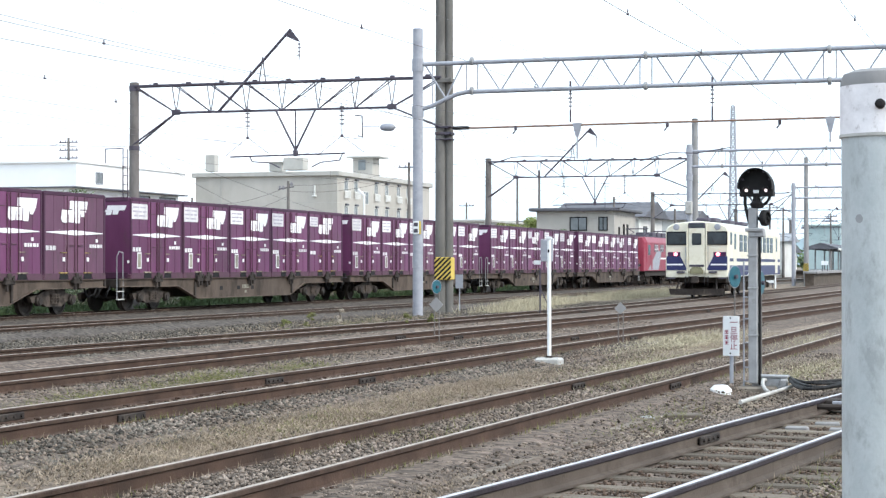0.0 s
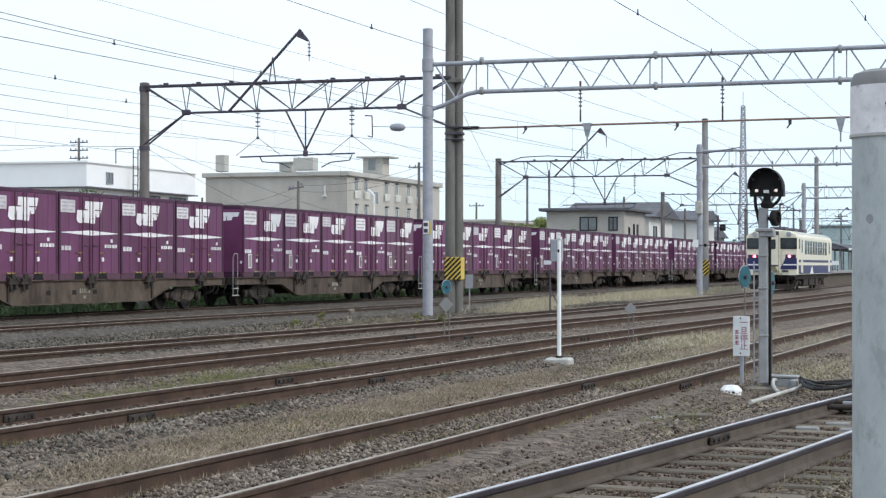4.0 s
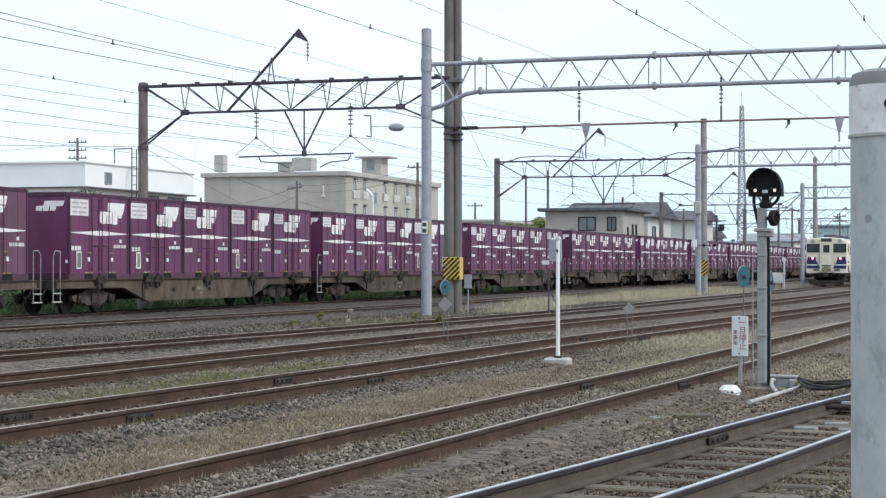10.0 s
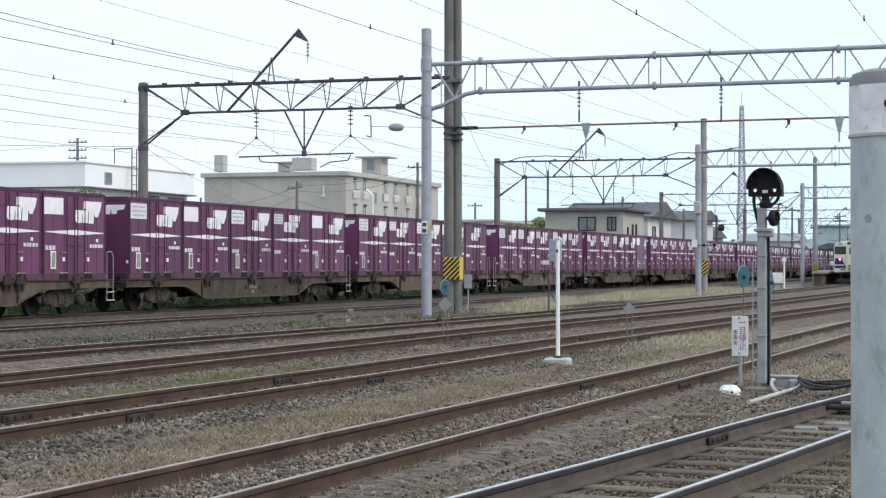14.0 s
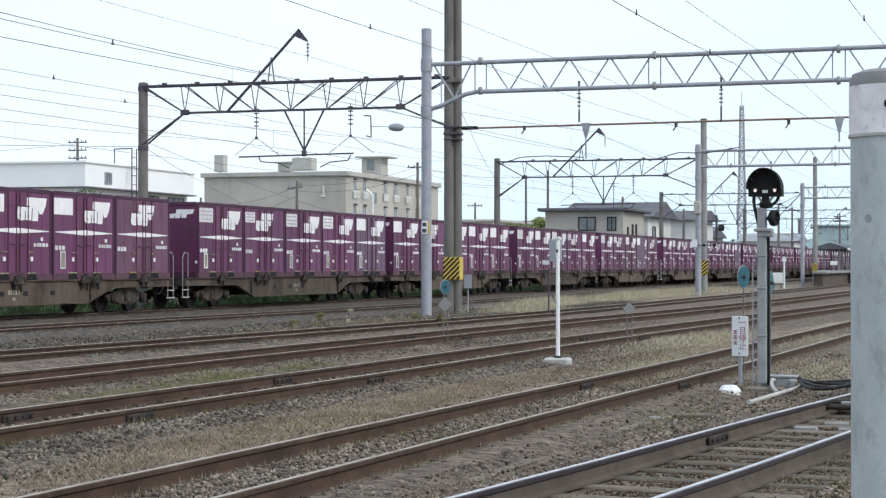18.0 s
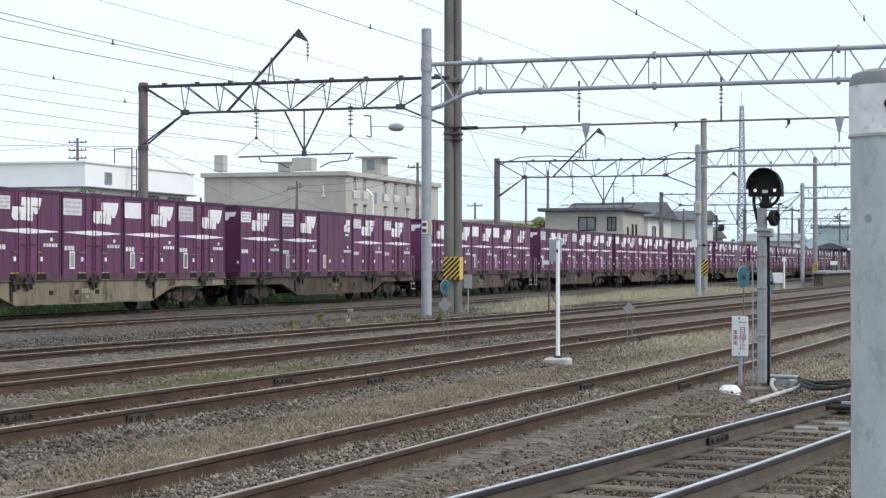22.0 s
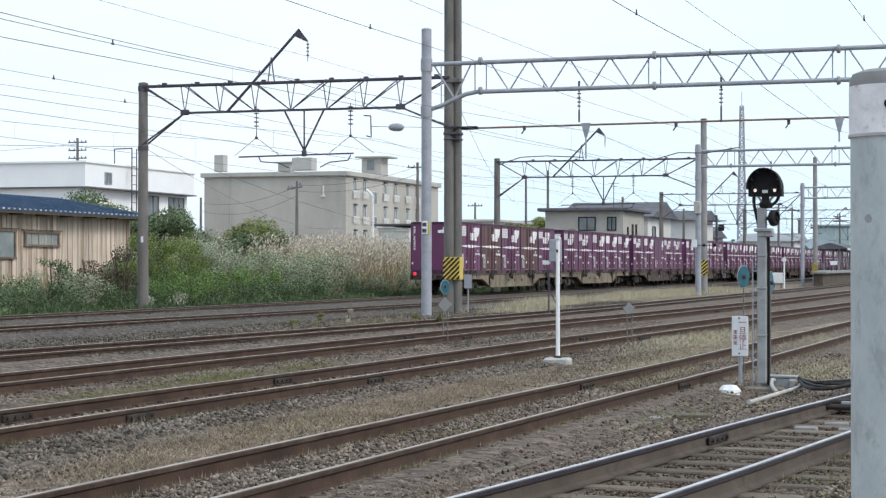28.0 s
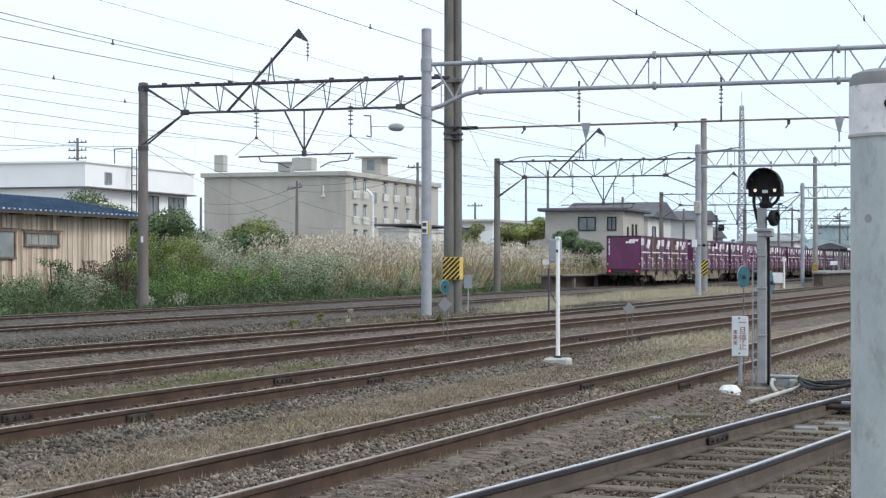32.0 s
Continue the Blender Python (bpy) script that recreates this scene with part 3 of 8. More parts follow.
def container(kind, paint, board, label):
    """A twelve-foot steel goods container, its base at the origin, the decorated side towards +x."""
    c = thing("freight_container", (0, 0, 0), label, "container", "containers on the wagons")
    L, Wd, Hh = 3.715, 2.45, 2.5
    hl, hw = L / 2, Wd / 2
    g = Geo()
    # flat sheet walls with a few pressed seams, as one plan outline
    out = [(hw - 0.016, -hl + 0.12)]
    for y in ((-0.95, -0.22, 0.32, 1.02) if kind == "plain" else (-1.28, -0.70, 0.70, 1.28)):
        out += [(hw - 0.016, y - 0.035), (hw - 0.030, y - 0.020), (hw - 0.030, y + 0.020), (hw - 0.016, y + 0.035)]
    out.append((hw - 0.016, hl - 0.13))
    right = [(a, b) for a, b in out if b < hl - 0.1]
    outline = right + [(hw - 0.045, hl - 0.1), (hw - 0.045, hl - 0.02), (-hw + 0.045, hl - 0.02), (-hw + 0.045, hl - 0.1)] + \
        [(-a, b) for a, b in reversed(right)] + [(-hw + 0.045, -hl + 0.02), (hw - 0.045, -hl + 0.02)]
    g.prism(outline, "z", 0.14, 2.44)
    body = part("body", g, paint, c)
    g = Geo()
    for sx in (-1, 1):
        for sy in (-1, 1):
            g.box((sx * (hw - 0.045), sy * (hl - 0.065), Hh / 2), (0.09, 0.09, Hh - 0.04), 0.02)
        g.box((sx * (hw - 0.035), 0, Hh - 0.055), (0.07, L - 0.2, 0.11), 0.01)
        g.box((sx * (hw - 0.04), 0, 0.09), (0.08, L - 0.2, 0.18), 0.01)
    for sy in (-1, 1):
        g.box((0, sy * (hl - 0.035), Hh - 0.06), (Wd - 0.2, 0.07, 0.12), 0.01)
        g.box((0, sy * (hl - 0.035), 0.10), (Wd - 0.2, 0.07, 0.20), 0.01)
    # frame painted darker than the walls to give the shade between containers
    part("corner_frame", g, M_frame, c)
    part("roof", Geo().box((0, 0, Hh - 0.035), (Wd - 0.1, L - 0.08, 0.05), 0.015), paint, c)
    lip = M_pocket if kind in ("centred", "plain") else M_lip
    for sy in (-0.72, 0.72):
        g = Geo().box((hw + 0.012, sy, 0.192), (0.05, 0.52, 0.042), 0.008)
        pk = part("fork_pocket", g, lip, c, "worn pale fork pocket lip")
        # solid black plate drawn for the shade inside the fork pocket
        part("pocket_opening", Geo().prism([(sy - 0.25, 0.02), (sy + 0.25, 0.02), (sy + 0.21, 0.165), (sy - 0.21, 0.165)], "x", hw - 0.02, hw + 0.012), M_black, pk)
    g = Geo().prism([(-1.82, 0.0), (-1.03, 0.0), (-0.95, 0.155), (-0.49, 0.155), (-0.41, 0.0), (0.41, 0.0), (0.49, 0.155), (0.95, 0.155), (1.03, 0.0), (1.82, 0.0), (1.82, 0.18), (-1.82, 0.18)], "x", hw - 0.03, hw + 0.008)
    part("bottom_rail", g, M_dustrail, c, "dusty bottom rail")
    for sx in (-1, 1):
        for sy in (-1, 1):
            part("corner_casting", Geo().box((sx * (hw - 0.07), sy * (hl - 0.08), 0.07), (0.146, 0.166, 0.146), 0.02), M_rod, c)
    x = hw + 0.001
    if kind != "plain":
        for sy in (-1, 1):
            g = Geo().box((hw - 0.018, sy * 0.325, 1.29), (0.03, 0.63, 2.20), 0.008)
            g.box((hw - 0.002, sy * 0.325, 1.02), (0.012, 0.60, 0.05), 0.004)
            door = part("door", g, paint, c)
            for o in (0.09, 0.52):
                g = Geo().rod((hw + 0.012, sy * o, 0.22), (hw + 0.012, sy * o, 2.38), 0.016, 8)
                for z in (0.3, 0.85, 1.75, 2.3):
                    g.box((hw + 0.008, sy * o, z), (0.03, 0.06, 0.05), 0.006)
                part("lock_rod", g, M_rod, door)
            part("handle", Geo().box((hw + 0.022, sy * 0.26, 0.98), (0.02, 0.26, 0.035), 0.006), M_rod, door)
            part("hinge_strap", Geo().box((hw + 0.006, sy * 0.42, 2.01), (0.016, 0.40, 0.03), 0.004), M_rod, door)
    if board:
        wide = kind != "centred"
        pc = part("placard", Geo().box((x, -1.27 if wide else -1.37, 2.07 if wide else 2.09), (0.008, 1.08 if wide else 0.84, 0.47 if wide else 0.36), 0.002), board, c, "white placard")
        if board is M_plac:
            g = Geo()
            py, pz, pw = (-1.27, 2.07, 0.46) if wide else (-1.37, 2.09, 0.36)
            for o, a, b in ((0.13, -1, -0.1), (0.13, 0.05, 0.9), (0.0, -1, 0.3), (0.0, 0.45, 1), (-0.13, -0.9, -0.3), (-0.13, -0.15, 0.8)):
                g.box((x + 0.005, py + pw * (a + b) / 2, pz + o * (1 if wide else 0.8)), (0.004, pw * (b - a), 0.05))
            part("placard_print", g, M_faint, pc)
    if kind != "plain":
        part("emblem", logo_geo(Geo(), hw + 0.002, -0.06 if kind == "aside" else -0.88, 1.62, 1.60, 0.64), M_mark, c, "white stepped block emblem")
        part("stripe", Geo().prism([(-1.74, 1.335), (0, 1.27), (1.66, 1.335), (1.66, 1.355), (0, 1.42), (-1.74, 1.355)], "x", x + 0.001, x + 0.007), M_mark, c, "white tapered stripe")
    else:
        g = Geo()
        for q0, q1, z0, z1 in ((0.86, 1.04, 1.74, 2.02), (1.07, 1.20, 1.76, 2.22), (1.24, 1.50, 1.99, 2.22), (1.24, 1.48, 1.72, 1.95), (0.98, 1.36, 1.58, 1.65)):
            g.prism([(q0, z0), (q1, z0), (q1 + 0.03, z1), (q0 + 0.03, z1)], "x", x + 0.001, x + 0.007)
        part("emblem", g, M_mark, c, "white block emblem")
    if kind != "plain":
        g = Geo()
        for o, q in ((-0.20, 0.16), (0.0, 0.14), (0.19, 0.16)):
            g.box((x, -1.46 + o, 0.90), (0.006, q, 0.13))
        part("marking", g, M_plac, c)
    g = Geo()
    for o, q in ((-0.30, 0.12), (-0.14, 0.10), (0.0, 0.12), (0.19, 0.16), (0.36, 0.10)):
        g.box((x + (0.003 if kind == "plain" else 0), 1.20 + o, 0.97), (0.006, q, 0.10))
    part("marking", g, M_plac, c)
    part("marking", Geo().box((x + (0.003 if kind == "plain" else 0), 1.28, 1.13), (0.006, 0.13, 0.10)), M_mark, c)
    if kind != "centred":
        holder = part("card_holder", Geo().box((x, -1.30, 0.56), (0.012, 0.30, 0.50), 0.002), M_plac, c, "dirty card holder")
        part("card", Geo().box((x + 0.008, -1.30, 0.56), (0.004, 0.20, 0.42)), M_card, holder)
    for sy in (-0.72, 0.72):
        part("dot", Geo().box((hw + 0.006, sy, 0.58), (0.03, 0.11, 0.12), 0.003), M_mark, c)
        part("tag", Geo().box((hw + 0.003, sy, 0.77), (0.03, 0.32, 0.03)), lip, c)
    # end wall towards -y: small emblem
    g = Geo().prism([(0.15, 2.10), (0.14, 1.97), (0.32, 1.96), (0.345, 2.05), (0.37, 2.05), (0.36, 1.96), (0.54, 1.96), (0.575, 2.10), (0.60, 2.10), (0.585, 1.97), (0.76, 1.97), (0.80, 2.09),
                       (1.0, 2.10), (1.06, 2.25), (0.42, 2.25), (0.39, 2.12)], "y", -hl + 0.014, -hl + 0.021)
    part("end_emblem", g, M_mark, c, "white slanted block emblem")
    comb = [(-hw + 0.155, 1.16), (-hw + 0.165, 1.16)]
    for i in reversed(range(10)):
        if i != 3:
            zc = 2.24 - i * 0.115
            comb += [(-hw + 0.165, zc - 0.042), (-hw + 0.24, zc - 0.042), (-hw + 0.24, zc + 0.042), (-hw + 0.165, zc + 0.042)]
    comb += [(-hw + 0.165, 2.30), (-hw + 0.155, 2.30)]
    g = Geo().prism(comb, "y", -hl + 0.013, -hl + 0.021)
    part("end_marking", g, M_plac, c, "upright row of small pale bars")
    for sx in (-1, 1):
        part("end_dot", Geo().box((sx * (hw - 0.10), -hl + 0.012, 0.52), (0.07, 0.016, 0.09)), M_mark, c)
    return c


def bogie(parent, y):
    b = part("bogie", Geo().box((0, y, 0.52), (1.5, 0.42, 0.20), 0.03), M_bogie, parent)
    for s in (-1, 1):
        g = Geo()
        g.prism([(y - 1.35, 0.55), (y - 1.25, 0.38), (y - 0.75, 0.40), (y - 0.45, 0.26), (y + 0.45, 0.26), (y + 0.75, 0.40), (y + 1.25, 0.38), (y + 1.35, 0.55),
                 (y + 0.8, 0.62), (y + 0.45, 0.74), (y - 0.45, 0.74), (y - 0.8, 0.62)], "x", s * 0.90 - 0.06, s * 0.90 + 0.06)
        part("side_frame", g, M_dusty, b)
        g = Geo()
        for o in (-0.16, 0.0, 0.16):
            g.turned((s * 0.99, y + o, 0.34), (0, 0, 1), [(i * 0.04, 0.055 if i % 2 else 0.07) for i in range(8)], 10)
        part("spring", g, M_dusty, b)
        for o in (-0.95, 0.95):
            part("axle_box", Geo().turned((s * 0.93, y + o, 0.43), (s, 0, 0), [(0, 0.15), (0.1, 0.15), (0.13, 0.11), (0.15, 0.11)], 12), M_wheel, b)
    for o in (-0.95, 0.95):
        g = Geo().rod((-0.7, y + o, 0.43), (0.7, y + o, 0.43), 0.07, 10)
        for s in (-1, 1):
            g.turned((s * 0.47, y + o, 0.43), (s, 0, 0), [(0, 0.45), (0.03, 0.45), (0.035, 0.43), (0.12, 0.425), (0.125, 0.36), (0.09, 0.33), (0.09, 0.16), (0.13, 0.13)], 24)
        part("wheelset", g, M_wheel, b)
    return b


def flat_wagon(M_sill):
    """A container flat wagon with fish-bellied sills, rail level at the origin."""
    w = thing("container_wagon", (0, 0, 0), "dusty khaki container flat wagon with fish-bellied side sills" if M_sill is M_khaki else "dusty grey-brown container flat wagon with fish-bellied side sills", "wagon", "wagons of the freight train")
    g = Geo()
    for y in (-9.5, -7.6, -5.7, -3.8, -1.9, 0, 1.9, 3.8, 5.7, 7.6, 9.5):
        g.box((0, y, 0.90), (2.3, 0.16, 0.16), 0.01)
    g.box((0, 0, 0.86), (0.5, 19.4, 0.24), 0.02)
    part("underframe", g, M_bogie, w)
    for s in (-1, 1):
        prof = [(-9.75, 1.0), (-9.75, 0.80), (-5.6, 0.78), (-4.1, 0.36), (4.1, 0.36), (5.6, 0.78), (9.75, 0.80), (9.75, 1.0)]
        part("top_flange", Geo().box((s * 1.14, 0, 1.005), (0.16, 19.5, 0.03), 0.006), M_sill, w)
        low = prof[1:-1]
        part("lower_flange", Geo().prism([(a, b - 0.03) for a, b in low] + [(a, b) for a, b in reversed(low)], "x", s * 1.14 - 0.075, s * 1.14 + 0.075), M_sill, w)
        g = Geo().prism(prof, "x", s * 1.14 - 0.02, s * 1.14 + 0.02)
        part("side_sill", g, M_sill, w, "fish-bellied side sill")
        for y in (-2.1, -0.62, 0.62):
            # thin black plate on the sill paints a hole's dark inside
            part("sill_hole", Geo().box((s * 1.161, y, 0.66), (0.006, 0.24, 0.13), 0.002), M_black, w)
        g = Geo()
        for o in range(5):
            g.box((s * 1.163, -0.26 + o * 0.13, 0.70), (0.004, 0.09, 0.13))
        g.box((s * 1.163, 0.0, 0.52), (0.004, 0.16, 0.09))
        part("marking", g, M_card, w, "faint row of stencilled bars")
        for k in range(6):
            y = (-7.55, -4.4, -3.75, 0.0, 3.75, 7.55)[k]
            g = Geo().box((s * 1.24, y, 0.97), (0.12, 0.52, 0.14), 0.02).box((s * 1.26, y - 0.12, 0.84), (0.06, 0.08, 0.24), 0.01).box((s * 1.25, y + 0.13, 0.86), (0.07, 0.10, 0.18), 0.01)
            g.box((s * 1.275, y - 0.02, 1.10), (0.05, 0.20, 0.22), 0.02).rod((s * 1.28, y - 0.22, 1.02), (s * 1.28, y + 0.24, 1.13), 0.025, 6)
            g.turned((s * 1.26, y + 0.17, 1.04), (s, 0, 0), [(0, 0.07), (0.05, 0.07), (0.06, 0.04)], 10).turned((s * 1.27, y - 0.24, 1.06), (s, 0, 0), [(0, 0.06), (0.05, 0.05)], 8)
            part("tie_down", g, M_bogie, w)
        for y in (-4.3, 4.3):
            part("sill_stiffener", Geo().box((s * 1.19, y, 0.64), (0.06, 0.10, 0.52), 0.01), M_bogie, w)
        part("brake_box", Geo().box((s * 1.0, -3.2, 0.62), (0.25, 0.9, 0.42), 0.03), M_bogie, w)
        g = Geo()
        for y in (-9.85, -9.45):
            g.rod((s * 1.16, y, 0.40), (s * 1.16, y, 1.82 if y > -9.6 else 1.70), 0.016, 6)
        g.rod((s * 1.16, -9.85, 1.70), (s * 1.16, -9.72, 1.84), 0.016, 6).rod((s * 1.16, -9.72, 1.84), (s * 1.16, -9.45, 1.82), 0.016, 6)
        hr = part("end_handrail", g, M_sigpost, w, "dusty steel handrail")
        part("step", Geo().box((s * 1.17, -9.65, 0.40), (0.08, 0.46, 0.035), 0.005).box((s * 1.17, -9.65, 0.64), (0.06, 0.44, 0.03)), M_lconc, hr, "pale step")
        part("tail_disc", Geo().box((s * 0.96, 9.80, 1.03), (0.15, 0.07, 0.17), 0.02), M_black, w)
    for e in (-1, 1):
        g = Geo().box((0, e * 9.72, 0.88), (2.4, 0.10, 0.26), 0.012)
        part("end_beam", g, M_bogie, w)
        for xs in (-0.95, -0.6, 0.62, 0.9):
            part("brake_hose", Geo().pipe([(xs, e * 9.76, 0.82), (xs * 0.98, e * 9.92, 0.62), (xs * 0.9, e * 9.86, 0.46), (xs * 0.82, e * 9.8, 0.55)], 0.026, 6), M_black, w)
        part("uncoupling_rod", Geo().pipe([(-1.1, e * 9.82, 0.94), (-0.2, e * 9.84, 0.96), (0.1, e * 10.0, 1.0)], 0.018, 6), M_galvd, w)
        g = Geo().box((0, e * 9.95, 0.85), (0.22, 0.5, 0.24), 0.03)
        g.box((0.04, e * 10.16, 0.85), (0.30, 0.16, 0.30), 0.04)
        part("coupler", g, M_bogie, w)
        g = Geo().pipe([(0.45, e * 9.75, 0.80), (0.45, e * 9.95, 0.55), (0.4, e * 10.15, 0.50)], 0.03, 8)
        part("brake_hose", g, M_black, w)
        bogie(w, e * 7.05)
    return w


def locomotive():
    """A red electric locomotive, rail level at the origin, nose towards +y."""
    lo = thing("electric_locomotive", (0, 0, 0), "red electric locomotive with a pale slanted flash", "locomotive")
    red = mat("loco_red", (0.23, 0.025, 0.048), (0.31, 0.045, 0.075), 1.2, 0.4, 0, 0.05, 14, (0.16, 0.04, 0.05), 1.2, 0.62)
    g = Geo().prism([(-1.45, 1.05), (1.45, 1.05), (1.45, 3.1), (1.25, 3.5), (-1.25, 3.5), (-1.45, 3.1)], "y", -8.9, 8.9)
    for e in (-1, 1):
        n = len(g.v)
        ring = [(-1.45, 1.05), (1.45, 1.05), (1.45, 3.1), (1.25, 3.5), (-1.25, 3.5), (-1.45, 3.1)]
        g.v += [(a, e * 8.9, b) for a, b in ring] + [(a * 0.9, e * (9.6 if b < 2.2 else 9.25), b * 0.985) for a, b in ring]
        g.f += [(n + i, n + (i + 1) % 6, n + 6 + (i + 1) % 6, n + 6 + i) for i in range(6)] + [tuple(n + 6 + i for i in range(6))]
    part("body", g, red, lo)
    part("roof_deck", Geo().box((0, 0, 3.54), (2.2, 16.5, 0.08), 0.02), M_galvd, lo)
    for s in (-1, 1):
        for y in (-8.2, 8.2):
            part("cab_window", Geo().box((s * 1.452, y, 2.55), (0.02, 0.8, 0.7), 0.006), M_glass, lo)
            part("cab_door", Geo().box((s * 1.454, y - (0.9 if y > 0 else -0.9), 2.1), (0.02, 0.62, 1.9), 0.006), red, lo)
        for y in (-5.5, -3.3, -1.1, 1.1, 3.3, 5.5):
            w = part("side_vent", Geo().box((s * 1.452, y, 2.7), (0.02, 1.5, 0.55), 0.006), M_galvd, lo)
            g = Geo()
            for z in (2.5, 2.6, 2.7, 2.8, 2.9):
                g.box((s * 1.468, y, z), (0.02, 1.4, 0.03))
            part("slat", g, M_plac, w)
        part("flash", Geo().prism([(-8.6, 1.12), (-4.6, 1.12), (-3.4, 2.5), (-5.2, 2.5)], "x", s * 1.452, s * 1.46), M_galv, lo, "pale grey slanted flash")
        part("stripe", Geo().box((s * 1.455, 0, 1.95), (0.01, 9, 0.12)), M_mark, lo)
    for y in (-5.5, 5.5):
        g = Geo()
        for s in (-1, 1):
            g.pipe([(s * 0.5, y, 3.7), (s * 0.45, y + 1.2, 3.9), (s * 0.6, y, 4.12)], 0.03)
        g.rod((-0.85, y, 4.14), (0.85, y, 4.14), 0.04)
        g.box((0, y, 3.65), (1.6, 1.2, 0.12), 0.02)
        part("pantograph", g, M_galvd, lo)
    for y in (-2, 0, 2):
        part("roof_box", Geo().box((0, y, 3.75), (1.3, 1.4, 0.36), 0.05), M_galvd, lo)
    part("underframe", Geo().box((0, 0, 0.85), (2.5, 17.6, 0.38), 0.03), M_bogie, lo)
    for y in (-6.2, 0, 6.2):
        bogie(lo, y)
    for e in (-1, 1):
        part("plough", Geo().prism([(-1.2, 0.15), (1.2, 0.15), (1.25, 0.75), (-1.25, 0.75)], "y", e * 9.35 - 0.05, e * 9.35 + 0.05), M_bogie, lo)
        for s in (-1, 1):
            part("tail_lamp", Geo().turned((s * 1.0, e * 9.55, 1.45), (0, e, 0), [(0, 0.1), (0.06, 0.1)], 12), M_glass, lo)
    return lo


def railcar():
    """A cream diesel railcar with dark blue bands, rail level at the origin, its rear end at y = 0 towards -y."""
    d = thing("diesel_railcar", (0, 0, 0), "cream diesel railcar with dark blue wedges and lit red tail lamps", "railcar")
    cream = mat("railcar_cream", (0.68, 0.64, 0.52), (0.77, 0.735, 0.62), 1.4, 0.42, 0, 0.04, 16, (0.58, 0.52, 0.38), 1.3, 0.62, 0.1)
    blue = mat("railcar_blue", (0.018, 0.022, 0.085), (0.035, 0.042, 0.13), 1.6, 0.45, 0, 0.04, 16, (0.06, 0.06, 0.11), 1.4, 0.62)
    roofm = mat("railcar_roof", (0.42, 0.42, 0.40), (0.58, 0.58, 0.55), 1.6, 0.7, 0, 0.1, 16, (0.3, 0.29, 0.27), 1.2, 0.6)
    lamp = mat("red_tail_lamp", (0.9, 0.10, 0.14), (1.0, 0.22, 0.30), 3, 0.3, 0, 0, emit=3.0)
    M_lampbox = mat("dark_lamp_box", (0.05, 0.014, 0.05), (0.09, 0.025, 0.08), 3, 0.4, 0, 0)
    w, L, lo, hi = 1.42, 17.6, 0.93, 3.00
    crown = [(w, lo), (w, hi), (w - 0.08, hi + 0.15), (w - 0.42, hi + 0.32), (0, hi + 0.41), (-w + 0.42, hi + 0.32), (-w + 0.08, hi + 0.15), (-w, hi), (-w, lo)]
    g = Geo().prism(crown, "y", 0.12, L - 0.12)
    k = len(crown)
    for y0, y1 in ((0.12, 0.0), (L - 0.12, L)):
        n = len(g.v)
        g.v += [(a, y0, b) for a, b in crown] + [(a * 0.95, y1, lo + (b - lo) * 0.985) for a, b in crown]
        g.f += [(n + i, n + (i + 1) % k, n + k + (i + 1) % k, n + k + i) for i in range(k)] + [tuple(n + k + i for i in range(k))]
    part("body", g, cream, d)
    g = Geo().prism([(a * 1.004, b + 0.01) for a, b in crown[2:-2]], "y", 0.5, L - 0.5)
    part("roof", g, roofm, d, "pale grey roof")
    for y in (3.2, 7.4, 11.6):
        part("roof_vent", Geo().box((0, y, hi + 0.50), (0.9, 1.6, 0.22), 0.06), M_galvd, d)
    part("horn", Geo().box((0.2, 0.8, hi + 0.46), (0.5, 0.4, 0.16), 0.05), M_galvd, d)
    # rear face
    for s in (-1, 1):
        win = part("end_window", Geo().box((s * 0.89, -0.012, 2.64), (0.86, 0.03, 0.52), 0.012), M_glass, d)
        g = Geo()
        for z in (2.36, 2.92):
            g.box((s * 0.89, -0.02, z), (0.94, 0.04, 0.04), 0.006)
        for x in (-0.45, 0.45):
            g.box((s * 0.89 + x, -0.02, 2.64), (0.04, 0.04, 0.6), 0.006)
        part("window_frame", g, M_black, win)
        part("wiper", Geo().rod((s * 0.8, -0.04, 2.36), (s * 0.65, -0.04, 2.7), 0.012, 6), M_black, win)
        part("headlamp", Geo().turned((s * 0.92, 0.02, 3.14), (0, -1, 0), [(0, 0.14), (0.06, 0.14), (0.08, 0.10)], 16), M_galv, d)
        part("lamp_base", Geo().box((s * 1.02, -0.014, 1.93), (0.56, 0.03, 0.19), 0.008), M_lampbox, d)
        part("tail_lamp", Geo().turned((s * 0.95, -0.02, 1.93), (0, -1, 0), [(0, 0.085), (0.04, 0.085), (0.06, 0.05)], 14), lamp, d, "lit red tail lamp")
        part("blue_wedge", Geo().prism([(s * 0.42, 1.22), (s * 1.36, 1.22), (s * 1.36, 1.84), (s * 0.74, 1.84)], "y", -0.022, -0.010), blue, d, "dark blue wedge")
        part("white_band", Geo().box((s * 0.98, -0.026, 1.47), (0.72, 0.008, 0.07)), M_mark, d)
        part("step", Geo().box((s * 1.15, -0.06, 0.86), (0.35, 0.16, 0.06), 0.01), M_galvd, d)
        part("buffer_beam", Geo().box((s * 0.82, 0.05, 1.03), (1.0, 0.12, 0.26), 0.015), cream, d)
    door = part("end_door", Geo().box((0, -0.035, 2.2), (0.72, 0.07, 2.1), 0.015), cream, d)
    part("door_window", Geo().box((0, -0.075, 2.60), (0.42, 0.016, 0.52), 0.03), M_glass, door)
    g = Geo()
    for x in (-0.43, 0.43):
        g.box((x, -0.03, 2.15), (0.06, 0.10, 2.25), 0.012)
    part("gangway_rail", g, cream, d)
